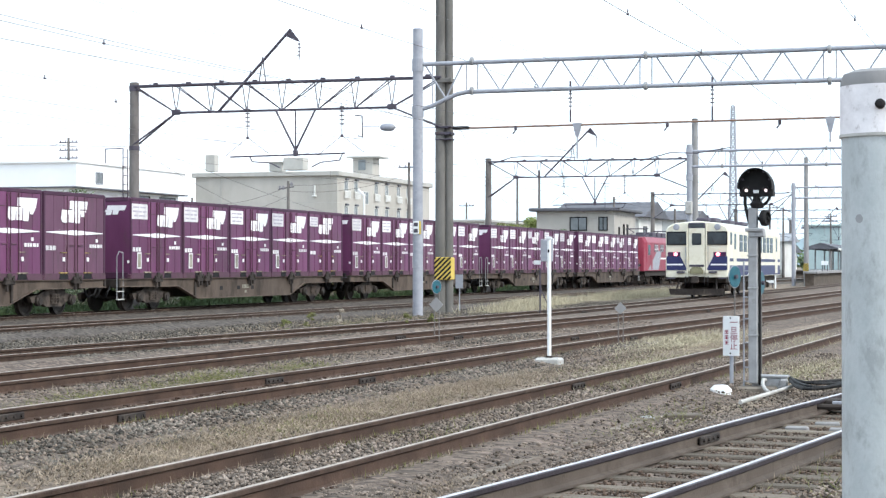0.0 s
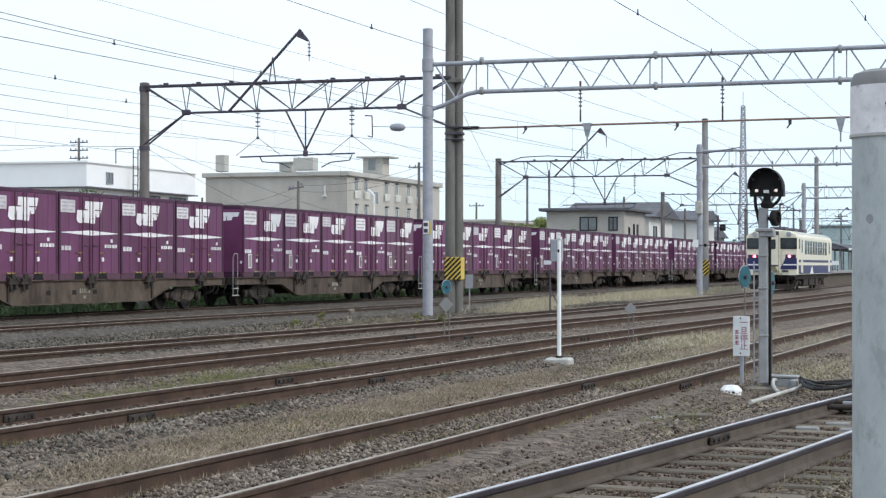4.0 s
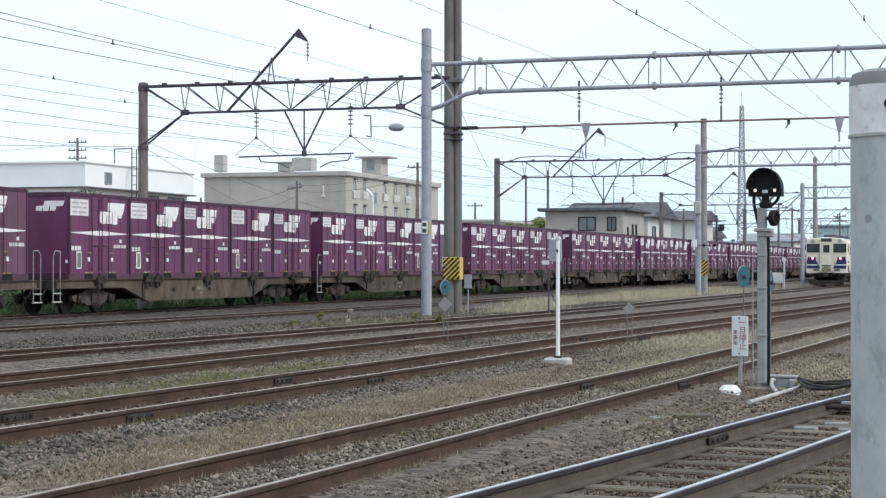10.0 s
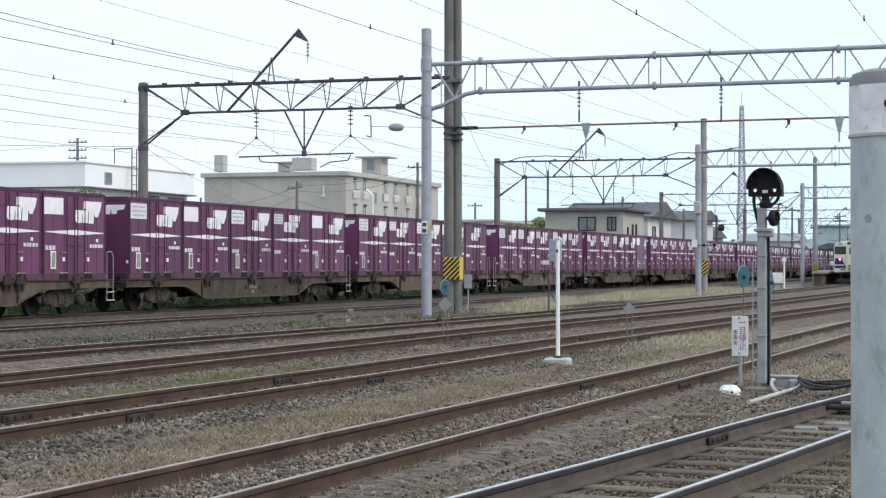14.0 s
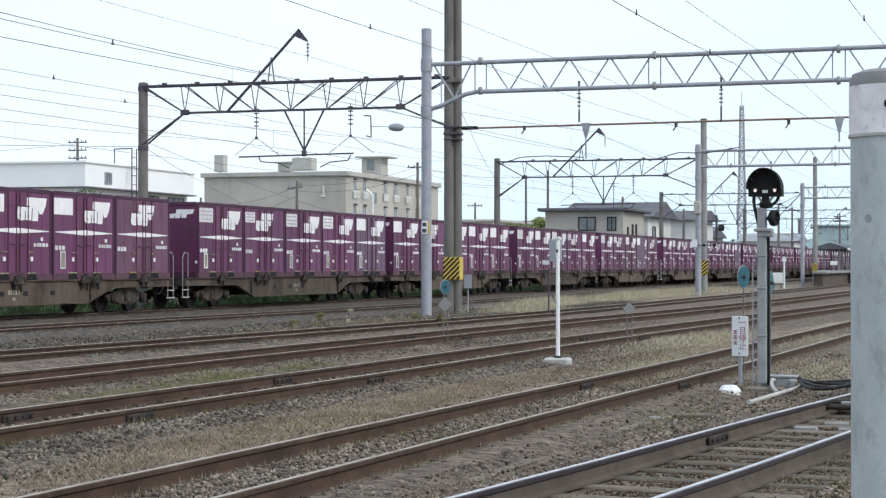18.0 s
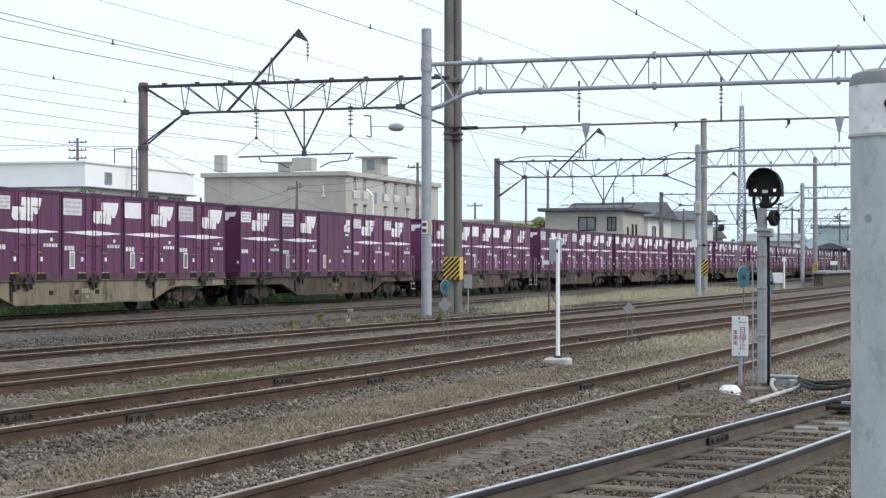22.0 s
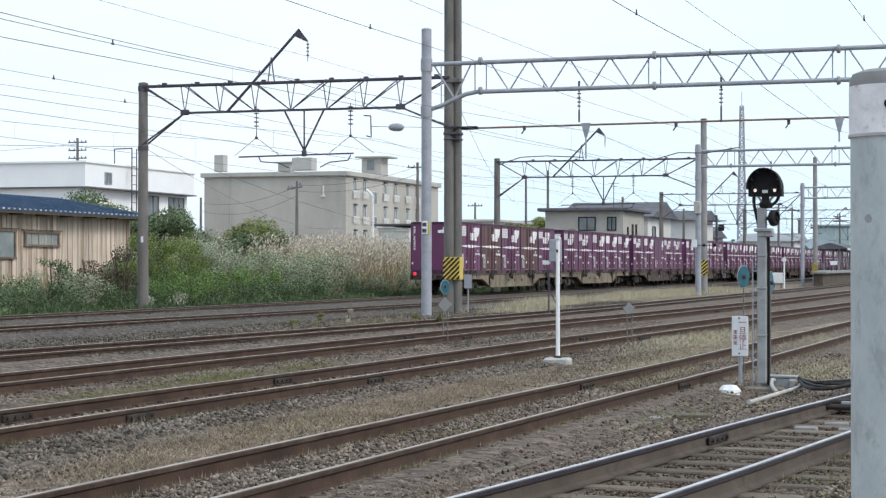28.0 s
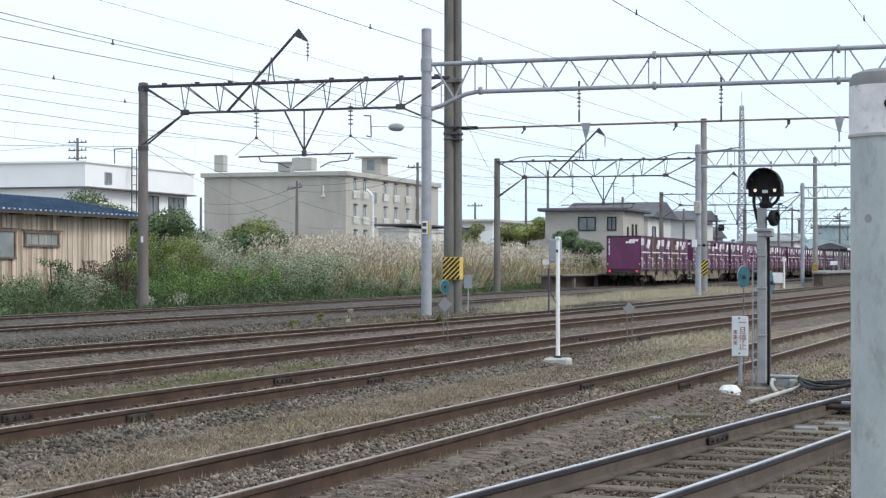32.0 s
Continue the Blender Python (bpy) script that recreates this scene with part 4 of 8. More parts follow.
    part("door_step_plate", Geo().box((0, -0.08, 1.42), (0.66, 0.03, 0.10), 0.01), M_galvd, door)
    part("blind_box", Geo().box((0, -0.03, 3.20), (0.74, 0.10, 0.24), 0.02), M_galvd, d)
    part("destination_blind", Geo().box((0, -0.085, 3.20), (0.60, 0.012, 0.16)), M_glass, d)
    part("foot_plate", Geo().prism([(-0.30, 1.06), (0.30, 1.06), (0.30, 1.22), (0.18, 1.36), (-0.18, 1.36), (-0.30, 1.22)], "y", -0.16, -0.08), M_fence, d)
    g = Geo().box((0, -0.32, 0.80), (0.22, 0.5, 0.24), 0.03)
    g.box((0, -0.55, 0.80), (0.34, 0.18, 0.32), 0.04)
    part("coupler", g, M_bogie, d)
    part("snow_plough", Geo().prism([(-1.15, 0.12), (1.15, 0.12), (1.25, 0.40), (-1.25, 0.40)], "y", -0.18, -0.06), M_bogie, d)
    for x in (-0.5, -0.35, 0.35, 0.5):
        part("brake_hose", Geo().pipe([(x, -0.02, 0.95), (x, -0.16, 0.70), (x, -0.05, 0.55)], 0.025), M_black, d)
    for s in (-1, 1):
        part("jumper_box", Geo().box((s * 0.72, -0.05, 1.13), (0.36, 0.10, 0.10), 0.015), M_galvd, d)
        part("plough_stay", Geo().rod((s * 0.9, -0.1, 0.35), (s * 0.8, 0.3, 0.95), 0.04, 6), M_bogie, d)
        part("hand_rail", Geo().rod((s * 0.5, -0.05, 1.45), (s * 0.5, -0.05, 2.25), 0.014, 6), M_galv, d)
    # sides
    for s in (-1, 1):
        x = s * (w + 0.002)
        for y in (3.6, 4.9, 6.2, 7.5, 8.8, 10.1, 11.4, 12.7, 14.0):
            win = part("window", Geo().box((x, y, 2.45), (0.02, 0.98, 0.78), 0.01), M_glass, d)
            part("sash", Geo().box((x + s * 0.012, y, 2.52), (0.012, 0.98, 0.035)), M_galv, win)
            part("sash", Geo().box((x + s * 0.012, y, 2.45), (0.012, 0.035, 0.78)), M_galv, win)
        for y in (1.75, 15.9):
            dr = part("side_door", Geo().box((x, y, 2.0), (0.024, 0.95, 1.95), 0.012), cream, d)
            part("door_glass", Geo().box((x + s * 0.012, y, 2.5), (0.012, 0.5, 0.7), 0.004), M_glass, dr)
        part("cab_window", Geo().box((x, 0.65, 2.62), (0.02, 0.5, 0.56), 0.008), M_glass, d)
        part("blue_band", Geo().box((x, L / 2, 1.20), (0.012, L - 0.5, 0.48)), blue, d, "dark blue lower band")
        part("blue_line", Geo().box((x, L / 2, 1.68), (0.012, L - 0.5, 0.14)), blue, d)
        part("white_wave", Geo().prism([(5.6, 0.97), (7.2, 0.97), (6.6, 1.43)], "x", x + s * 0.007, x + s * 0.012), M_mark, d)
    part("underframe", Geo().box((0, L / 2, 0.80), (2.4, L - 1.2, 0.28), 0.03), M_bogie, d)
    for y, n in ((6.0, 1.8), (9.0, 2.4), (11.6, 1.4)):
        part("engine_box", Geo().box((0, y, 0.50), (2.3, n, 0.5), 0.04), M_bogie, d)
    for y in (2.9, L - 2.9):
        bogie(d, y)
    return d


PROTO = {"A": container("aside", M_cont, M_plac, "maroon steel goods container with grimy placard and white emblem"),
         "W": container("aside", M_cont, M_mark, "maroon steel goods container with clean white placard"),
         "B": container("centred", M_cont, M_plac, "maroon steel goods container with emblem across the doors"),
         "C": container("centred", M_contfade, None, "faded maroon container with centred emblem and no placard"),
         "E": container("aside", M_contfade, M_plac, "faded dusty maroon goods container with placard"),
         "F": container("aside", M_contbrown, None, "brown-faded goods container with white stripe and emblem"),
         "G": container("aside", M_contgrey, M_mark, "grey-purple faded goods container with white placard"),
         "P": container("plain", M_cont, None, "plain maroon ribbed container with small white emblem"),
         "D": container("plain", M_contgrey, M_mark, "grey-purple ribbed container with placard and small emblem")}
LOADS = ("AFAFB BBAWA BAPBB AWWWC ABAAG WBWWW AWABW ABEDC AABAB BBAAD BBBBB BBBBB AABAE BEBAC AAAAB AAEAA AABAA AWABA").split()
# loads stand a little off centre, away from the stepped end of each wagon
LOAD_OFF = (-0.27, 0.28, -0.1, 0.1, 0.62, -0.1, -0.2, -0.3, 0.35, -0.1, -0.4, 0.25, 0.29, 0.31, 0.35, -0.2, 0.3, -0.2)
TURNED = (0, 2, 3, 5, 6, 7, 10, 15, 17)
used_proto = set()
WAGONS, CONTAINERS = [], []
base_wagon = flat_wagon(M_khaki)
brown_wagon = flat_wagon(M_wagon)
for k in range(18):
    w = base_wagon if k == 0 else brown_wagon if k == 2 else copy_thing(base_wagon if k == 1 else brown_wagon, pose(0, 0, 0))
    WAGONS.append((w, WAGON * k + 9.46, 180 if k in TURNED else 0))
    for j in range(5):
        n = LOADS[k][j]
        p = PROTO[n]
        if n in used_proto:
            c = copy_thing(p, pose(0, 0, 0))
        else:
            used_proto.add(n)
            c = p
        CONTAINERS.append((c, WAGON * k + 1.93 + 3.765 * j + LOAD_OFF[k]))
# the catches of each wagon stand under the middle of its loads
for k, (w, _, turn) in enumerate(WAGONS):
    for ch in w.children:
        if ch.name.startswith("tie_down"):
            ch.matrix_basis = Matrix.Translation((0, -LOAD_OFF[k] if turn else LOAD_OFF[k], 0))
LOCO = locomotive()
RAILCAR = railcar()
TAIL_LAMP_RED = mat("lit_red_marker", (0.9, 0.03, 0.06), (1.0, 0.06, 0.10), 3, 0.3, 0, 0, emit=0.25)
for ch in WAGONS[0][0].children:
    if ch.name.startswith("tail_disc"):
        ch.data = ch.data.copy()
        ch.data.materials[0] = TAIL_LAMP_RED
        ch["label"] = "red tail marker"


def tail_y(t):
    """Where the last container's rear end is at t seconds."""
    return -233.66 + 12.552 * t - 0.11046 * t**2 + 0.004055 * t**3 - 0.00005527 * t**4


def motions():
    times = [0, 1, 2, 3, 4, 6, 8, 10, 12, 14, 16, 18, 20, 22, 24, 26, 28, 30, 32]
    for ob, off, turn in WAGONS:
        walk(ob, [(t, pose(TRAIN_X, tail_y(t) + off, RAIL_TOP, 0, 0, turn)) for t in times])
    for ob, off in CONTAINERS:
        walk(ob, [(t, pose(TRAIN_X, tail_y(t) + off, CONT_Z)) for t in times])
    walk(LOCO, [(t, pose(TRAIN_X, tail_y(t) + 18 * WAGON + 9.4, RAIL_TOP)) for t in times])
    way = [(0, 83.5), (1, 89.0), (2, 94.4), (3, 99.4), (4.5, 106.6), (6, 112.6), (9, 128.0), (13, 147.5), (20, 180), (26, 206), (32, 230)]
    rows = []
    for t, y in way:
        a = math.degrees(math.atan2(track_x("main", y + 14) - track_x("main", y + 3), 11))
        rows.append((t, pose(track_x("main", y + 1), y, RAIL_TOP, 0, 0, -a)))
    walk(RAILCAR, rows)


# ---- overhead line: portals, poles, wires ----
def insulator(parent, x, y, top, n=4, r=0.06, gap=0.13, name="insulator"):
    prof = []
    for i in range(n):
        prof += [(-(0.10 + i * gap), 0.018), (-(0.10 + i * gap + 0.02), r), (-(0.10 + i * gap + 0.05), r * 0.8), (-(0.10 + i * gap + 0.06), 0.018)]
    prof = [(0, 0.014)] + prof + [(-(0.10 + n * gap + 0.12), 0.014)]
    return part(name, Geo().turned((x, y, top), (0, 0, 1), prof, 10), M_insul, parent, "string of porcelain discs", smooth=False)


def concrete_pole(x, y, h, r0, r1, label, group="", m=None):
    p = thing("concrete_pole", (x, y, -0.05), label, "pole", group)
    prof = [(i / 12 * h, r0 + (r1 - r0) * i / 12) for i in range(13)]
    part("shaft", Geo().turned((0, 0, 0), (0, 0, 1), prof, 18), m or M_conc, p, smooth=True)
    part("cap", Geo().turned((0, 0, h), (0, 0, 1), [(0, r1 + 0.012), (0.05, r1 + 0.012), (0.08, r1 * 0.6)], 18), M_conc, p)
    return p


def dark_portal(y, xl, xr, zb, zt, arm=True, mesh_planes=(0, 0.34)):
    """An old riveted box-truss portal beam between two poles, with its drop brackets."""
    g = thing("portal_beam", (0, 0, 0), "dark weathered steel truss beam across two tracks with drop brackets", "gantry", "dark portal beams")
    x0, x1 = xl + 1.65, xr - 1.85
    n = 8
    yb = y + (0.17 if len(mesh_planes) > 1 else 0)
    part("bottom_chord", Geo().box(((x0 + x1) / 2, yb, zb), (x1 - x0, 0.08, 0.08), 0.01), M_galvd, g)
    for dy in mesh_planes:
        part("top_chord", Geo().box(((xl + xr) / 2, y + dy, zt), (xr - xl, 0.07, 0.075), 0.01), M_galvd, g)
        part("knee_strut", Geo().rod((x0, yb, zb), (xl, y + dy, zb - 1.15), 0.034, 6), M_galvd, g)
        part("knee_strut", Geo().rod((x1, yb, zb), (xr, y + dy, zb - 0.75), 0.034, 6), M_galvd, g)
        part("end_brace", Geo().rod((x0, yb, zb), (xl, y + dy, zt), 0.026, 6), M_galvd, g)
        part("end_brace", Geo().rod((x1, yb, zb), (xr, y + dy, zt), 0.026, 6), M_galvd, g)
        step = (x1 - x0) / (n - 2)
        for i in range(n - 1):
            xa = x0 + i * step
            part("upright", Geo().rod((xa, yb, zb), (xa + (dy - 0.17) * 0.5, y + dy, zt), 0.018, 6), M_galvd, g)
            if i < n - 2:
                a, b = (zt, zb) if i < 3 else (zb, zt)
                part("diagonal", Geo().rod((xa, y + dy if a == zt else yb, a), (xa + step, y + dy if b == zt else yb, b), 0.021, 6), M_galvd, g)
    for sx, xc in ((-1, x0), (1, x1)):
        part("gusset", Geo().box((xc, yb, zb + 0.02), (0.34, 0.10, 0.20), 0.03), M_galvd, g)
    for i in range(9):
        xa = xl + 0.7 + i * (xr - xl - 1.4) / 8
        part("cross_tie", Geo().rod((xa, y - 0.02, zt + 0.03), (xa, y + 0.36, zt + 0.03), 0.03, 6), M_galvd, g)
        part("bolt_head", Geo().box((xa + 0.2, y + 0.05, zt + 0.07), (0.16, 0.12, 0.07), 0.01), M_galvd, g)
    xm = (xl + xr) / 2 + 0.48
    drop = part("drop_bracket", Geo().rod((xm - 0.76, y, zb), (xm, y, zb - 1.45), 0.035, 6).rod((xm + 0.76, y, zb), (xm, y, zb - 1.45), 0.035, 6).rod((xm, y, zb), (xm, y, zb - 1.5), 0.03, 6), M_galvd, g)
    part("bracket_foot", Geo().box((xm, y, zb - 1.55), (0.16, 0.12, 0.22), 0.02), M_galvd, drop)
    part("registration_pipe", Geo().rod((xm - 2.5, y, zb - 1.64), (xm + 1.85, y, zb - 1.58), 0.028, 8), M_galvd, g)
    for sx, wx in ((-1, TRAIN_X), (1, -22.2)):
        part("steady_arm", Geo().pipe([(xm + sx * 1.75, y, zb - 1.62), (xm + sx * 1.65, y, zb - 1.82), (xm + sx * 0.95, y, zb - 1.88), (xm + sx * 0.6, y, zb - 2.05)], 0.022), M_galvd, g)
    for wx in (xm - 1.82, xm + 1.74):
        ins = insulator(g, wx, y, zb + 0.18, 5, 0.105, 0.15)
        part("hanger", Geo().rod((wx, y, zb - 0.72), (wx, y, zb - 0.98), 0.018, 6).rod((wx, y, zb - 0.96), (wx - 0.85, y, zb - 1.60), 0.011, 5).rod((wx, y, zb - 0.96), (wx + 0.85, y, zb - 1.58), 0.011, 5), M_galvd, ins)
        part("hanger_knot", Geo().box((wx, y, zb - 0.97), (0.10, 0.08, 0.10), 0.02), M_galvd, ins)
    if arm:
        tip = Vector((xl + 6.15, y, zt + 1.84))
        part("feeder_arm", Geo().rod((xl + 3.4, y, zb), tip, 0.05, 6), M_galvd, g, "slanting feeder arm")
        part("arm_plate", Geo().prism([(tip.x - 0.22, tip.z - 0.22), (tip.x, tip.z), (tip.x + 0.33, tip.z - 0.42), (tip.x + 0.26, tip.z - 0.44)], "y", y - 0.03, y + 0.03), M_galvd, g)
        part("arm_brace", Geo().rod((xl + 5.2, y, zt), (xl + 5.08, y, zt + 0.9), 0.022, 6).rod((xl + 4.95, y, zt), (xl + 5.08, y, zt + 0.9), 0.022, 6), M_galvd, g)
        insulator(g, tip.x + 0.32, y, tip.z - 0.40, 4)
    return g


def light_portal(y, xl, xr, zb, zt, nodes, drops, swept=True):
    """A galvanised tubular truss beam standing off a steel pole, its lower chord swept down to the pole."""
    g = thing("tubular_portal_beam", (0, 0, 0), "pale galvanised tubular truss beam on a round steel pole", "gantry", "tubular portal beams")
    part("top_chord", Geo().rod((xl, y, zt - 0.06), (xr, y, zt + 0.06), 0.072, 12), M_galv, g, smooth=True)
    curve = [(xl, zb - 0.56), (xl + 0.5, zb - 0.42), (xl + 1.0, zb - 0.20), (xl + 1.35, zb - 0.06), (xl + 1.7, zb), (xr, zb + 0.08)]
    if not swept:
        curve = [(xl, zb), (xr, zb + 0.08)]
    part("bottom_chord", Geo().pipe([(a, y, b) for a, b in curve], 0.072, 12), M_galv, g, smooth=True)
    part("pole_collar", Geo().turned((xl, y, zt - 0.28), (0, 0, 1), [(0, 0.192), (0.4, 0.192)], 16), M_galv, g)
    part("pole_collar", Geo().turned((xl, y, zb - 0.78), (0, 0, 1), [(0, 0.192), (0.36, 0.192)], 16), M_galv, g)
    dip = 0.2 if swept else 0.0
    part("diagonal", Geo().rod((xl + 0.2, y, zt), (xl + 0.95, y, zb - dip), 0.028, 8), M_galv, g)
    part("diagonal", Geo().rod((xl + 0.95, y, zb - dip), (xl + 1.55, y, zt), 0.028, 8), M_galv, g)
    part("upright", Geo().rod((xl + 0.5, y, zb - 2.1 * dip), (xl + 0.5, y, zt), 0.02, 8), M_galv, g)
    a = xl + 1.82
    while a < xr - 1:
        for zz in (zt, zb + 0.03):
            part("flange", Geo().turned((a, y, zz), (1, 0, 0), [(-0.06, 0.09), (-0.045, 0.13), (-0.008, 0.135), (0.008, 0.135), (0.045, 0.13), (0.06, 0.09)], 14), M_sigpost, g)
        for o in (-0.18, 0.2):
            part("upright", Geo().rod((a + o, y, zb), (a + o, y, zt), 0.022, 8), M_galv, g)
        b = min(a + nodes, xr)
        n = 8
        st = (b - a - 0.4) / n
        for i in range(n):
            z0, z1 = (zt, zb) if i % 2 == 0 else (zb, zt)
            part("diagonal", Geo().rod((a + 0.3 + i * st, y, z0), (a + 0.3 + (i + 1) * st, y, z1), 0.026, 8), M_galv, g)
        a += nodes
    for dx, dz in drops:
        ins = insulator(g, dx, y, zb - 0.02, 4, 0.07)
        part("drop_pipe", Geo().rod((dx, y, zb + 0.25), (dx, y, zb - 0.1), 0.035, 8).rod((dx, y, zb - 0.66), (dx, y, zb - dz), 0.03, 8), M_galvd, ins)
    return g


def steel_pole(x, y, h, r, label):
    p = thing("steel_pole", (x, y, -0.05), label, "pole", "galvanised portal poles")
    part("shaft", Geo().turned((0, 0, 0), (0, 0, 1), [(0, r), (h, r * 0.97)], 20), M_galv, p, smooth=True)
    part("cap", Geo().turned((0, 0, h), (0, 0, 1), [(0, r), (0.03, r * 0.9), (0.06, r * 0.4)], 20), M_galv, p)
    return p


# first pair of portals
pole_l = concrete_pole(-30.86, 62.15, 8.25, 0.205, 0.165, "weathered grey concrete pole of the old portal", "concrete portal poles")
part("number_plate", Geo().box((0.06, -0.20, 2.62), (0.09, 0.01, 0.22)), M_white, pole_l, "small white plate")
part("band", Geo().turned((0, 0, 8.0), (0, 0, 1), [(0, 0.19), (0.2, 0.19)], 18), M_galvd, pole_l)
part("band", Geo().turned((0, 0, 5.85), (0, 0, 1), [(0, 0.195), (0.16, 0.195)], 18), M_galvd, pole_l)
dark_portal(62.0, -30.86, -19.15, 7.13, 8.12)

twin = thing("concrete_pole", (-19.13, 62.2, -0.05), "tall twin concrete pole with a black and yellow warning wrap", "pole", "concrete portal poles")
for dx, r, h in ((-0.11, 0.185, 13.2), (0.16, 0.155, 13.2)):
    part("shaft", Geo().turned((dx, 0.0 if dx < 0 else 0.12, 0), (0, 0, 1), [(0, r), (h * 0.5, r * 0.95), (h, r * 0.88)], 18), M_dkconc, twin, smooth=True)
for z, hh in ((6.22, 0.10), (6.45, 0.05), (6.02, 0.05), (8.05, 0.16)):
    part("clamp_band", Geo().box((0.03, 0.03, z), (0.60, 0.44, hh), 0.02), M_galvd if hh < 0.12 else M_dkconc, twin)
wrap = part("warning_wrap", Geo().box((0.03, 0.02, 1.57), (0.60, 0.46, 0.78), 0.03), M_yellow, twin, "black and yellow striped wrap")


def slanted_bands(parent, x0, x1, lo, hi, y0, y1, step, rise, m):
    """Bands that climb to one side, cut to the board's outline."""
    k = int(-(rise + 0.2) / step) - 1
    while lo + k * step < hi:
        rows = []
        for i in range(13):
            x = x0 + (x1 - x0) * i / 12
            b = lo + k * step + rise * i / 12
            z0, z1 = max(b, lo), min(b + step * 0.52, hi)
            if z1 > z0 + 0.004:
                rows.append((x, z0, z1))
        if len(rows) > 1:
            part("black_stripe", Geo().prism([(x, a) for x, a, b in rows] + [(x, b) for x, a, b in reversed(rows)], "y", y0, y1), m, parent)
        k += 1


slanted_bands(wrap, -0.268, 0.328, 1.185, 1.955, -0.2155, -0.2125, 0.170, 0.58, M_black)

pole_c = steel_pole(-18.77, 58.2, 9.32, 0.168, "round galvanised steel pole with small number plate")
plate = part("number_plate", Geo().box((0.0, -0.18, 2.90), (0.20, 0.02, 0.42), 0.006), M_white, pole_c, "white and yellow number plate")
part("plate_edge", Geo().box((0.13, -0.178, 2.90), (0.06, 0.02, 0.42)), M_yellow, plate)
for z in (3.0, 2.8):
    part("plate_bar", Geo().box((-0.01, -0.1925, z), (0.14, 0.004, 0.12)), M_galvd, plate)
light_portal(58.2, -18.77, 2.5, 7.21, 8.20, 5.66, [(-13.70, 1.05), (-9.20, 1.15), (-4.4, 1.1)])
steel_pole(2.5, 58.2, 9.32, 0.168, "round galvanised steel pole of the tubular portal")

span = thing("cross_span_pipe", (0, 0, 0), "rust-brown cross pipe hung between poles over the yard", "overhead pipe")
part("pipe", Geo().rod((-18.3, 62.0, 6.33), (4.0, 62.0, 6.477), 0.035, 10), M_brown, span)
part("end_mast", Geo().rod((4.0, 62.0, -0.1), (4.0, 62.0, 7.0), 0.11, 12), M_galv, span)
part("pipe_insulator", Geo().turned((-18.75, 62.0, 6.34), (1, 0, 0.006), [(0, 0.03)] + [(0.08 + 0.045 * i, 0.055 if i % 2 else 0.075) for i in range(11)] + [(0.62, 0.03)], 10), M_black, span)
for bx, bz in ((-14.36, 5.22), (-5.98, 5.62)):
    br = part("drop_bracket", Geo().prism([(bx - 0.16, 6.42), (bx + 0.16, 6.42), (bx + 0.045, 5.95), (bx - 0.045, 5.95)], "y", 61.96, 62.04), M_galv, span)
    part("drop_rod", Geo().rod((bx, 62, 5.97), (bx, 62, bz), 0.028, 8), M_galv, br)
for bx in (-16.5, -11.3, -7.6, -2.5):
    g = Geo().box((bx, 62, 6.30), (0.10, 0.10, 0.16), 0.02)
    g.rod((bx, 62, 6.24), (bx - 0.1, 62, 6.10), 0.025, 6)
    part("clamp", g, M_galvd, span)
g = Geo().pipe([(-17.4, 61.9, 5.05), (-16.6, 61.9, 5.30), (-15.7, 61.9, 5.33), (-14.4, 61.9, 5.26)], 0.018)
part("steady_arm", g, M_galvd, span)
g = Geo().pipe([(-12.2, 61.9, 5.10), (-11.2, 61.9, 5.36), (-10.3, 61.9, 5.33), (-9.2, 61.9, 5.5)], 0.018)
part("steady_arm", g, M_galvd, span)

lamp = thing("bell_weight", (0, 0, 0), "grey rounded weight hung on a thin wire below the portal", "fitting")
part("weight", Geo().turned((-21.38, 62, 6.43), (1, 0, -0.03), [(0, 0.03), (0.05, 0.10), (0.18, 0.135), (0.38, 0.14), (0.5, 0.10), (0.56, 0.03)], 14), M_galv, lamp, smooth=True)
part("wire", Geo().rod((-22.02, 62, 6.47), (-18.9, 62, 6.36), 0.010, 5), M_galvd, lamp)
part("hook", Geo().pipe([(-22.30, 62, 6.86), (-22.04, 62, 6.84), (-22.02, 62, 6.10), (-22.2, 62, 6.15)], 0.022), M_galvd, lamp)

# the farther pairs
for y, zl in ((106.0, 6.75), (157.0, 6.68), (205.0, 6.65), (255.0, 6.65), (310.0, 6.65)):
    concrete_pole(-29.9, y + 0.15, zl + 1.12, 0.20, 0.17, "weathered grey concrete pole of a farther portal", "concrete portal poles")
    dark_portal(y, -29.9, -18.1, zl, zl + 0.93, mesh_planes=(0,) if y > 110 else (0, 0.34))
    concrete_pole(-17.75 if y < 150 else -17.1, y, 9.9 if y < 110 else 10.5, 0.22, 0.17, "tall concrete pole between the tracks", "concrete portal poles", M_paleconc)
    light_portal(y - 2, -17.72 if y < 150 else -17.9, 4.0, 7.10, 8.02, 5.66, [(-13.7, 1.0), (-9.2, 1.0)], swept=False)
    steel_pole(-17.72 if y < 150 else -17.9, y - 2, 8.35, 0.165, "round galvanised steel pole of a farther portal")
    steel_pole(4.0, y - 2, 8.35, 0.165, "round galvanised steel pole of a farther portal")
w2 = thing("warning_wrap_board", (-17.75, 105.76, 1.2), "small black and yellow striped board on a concrete pole", "sign")
part("board", Geo().box((0.05, 0, 0.30), (0.44, 0.03, 0.86), 0.01), M_yellow, w2)
slanted_bands(w2, -0.165, 0.265, -0.125, 0.725, -0.019, -0.0165, 0.20, 0.36, M_black)
w3 = thing("warning_wrap_board", (-17.1, 156.77, 1.05), "faded black and yellow striped board on a farther concrete pole", "sign")
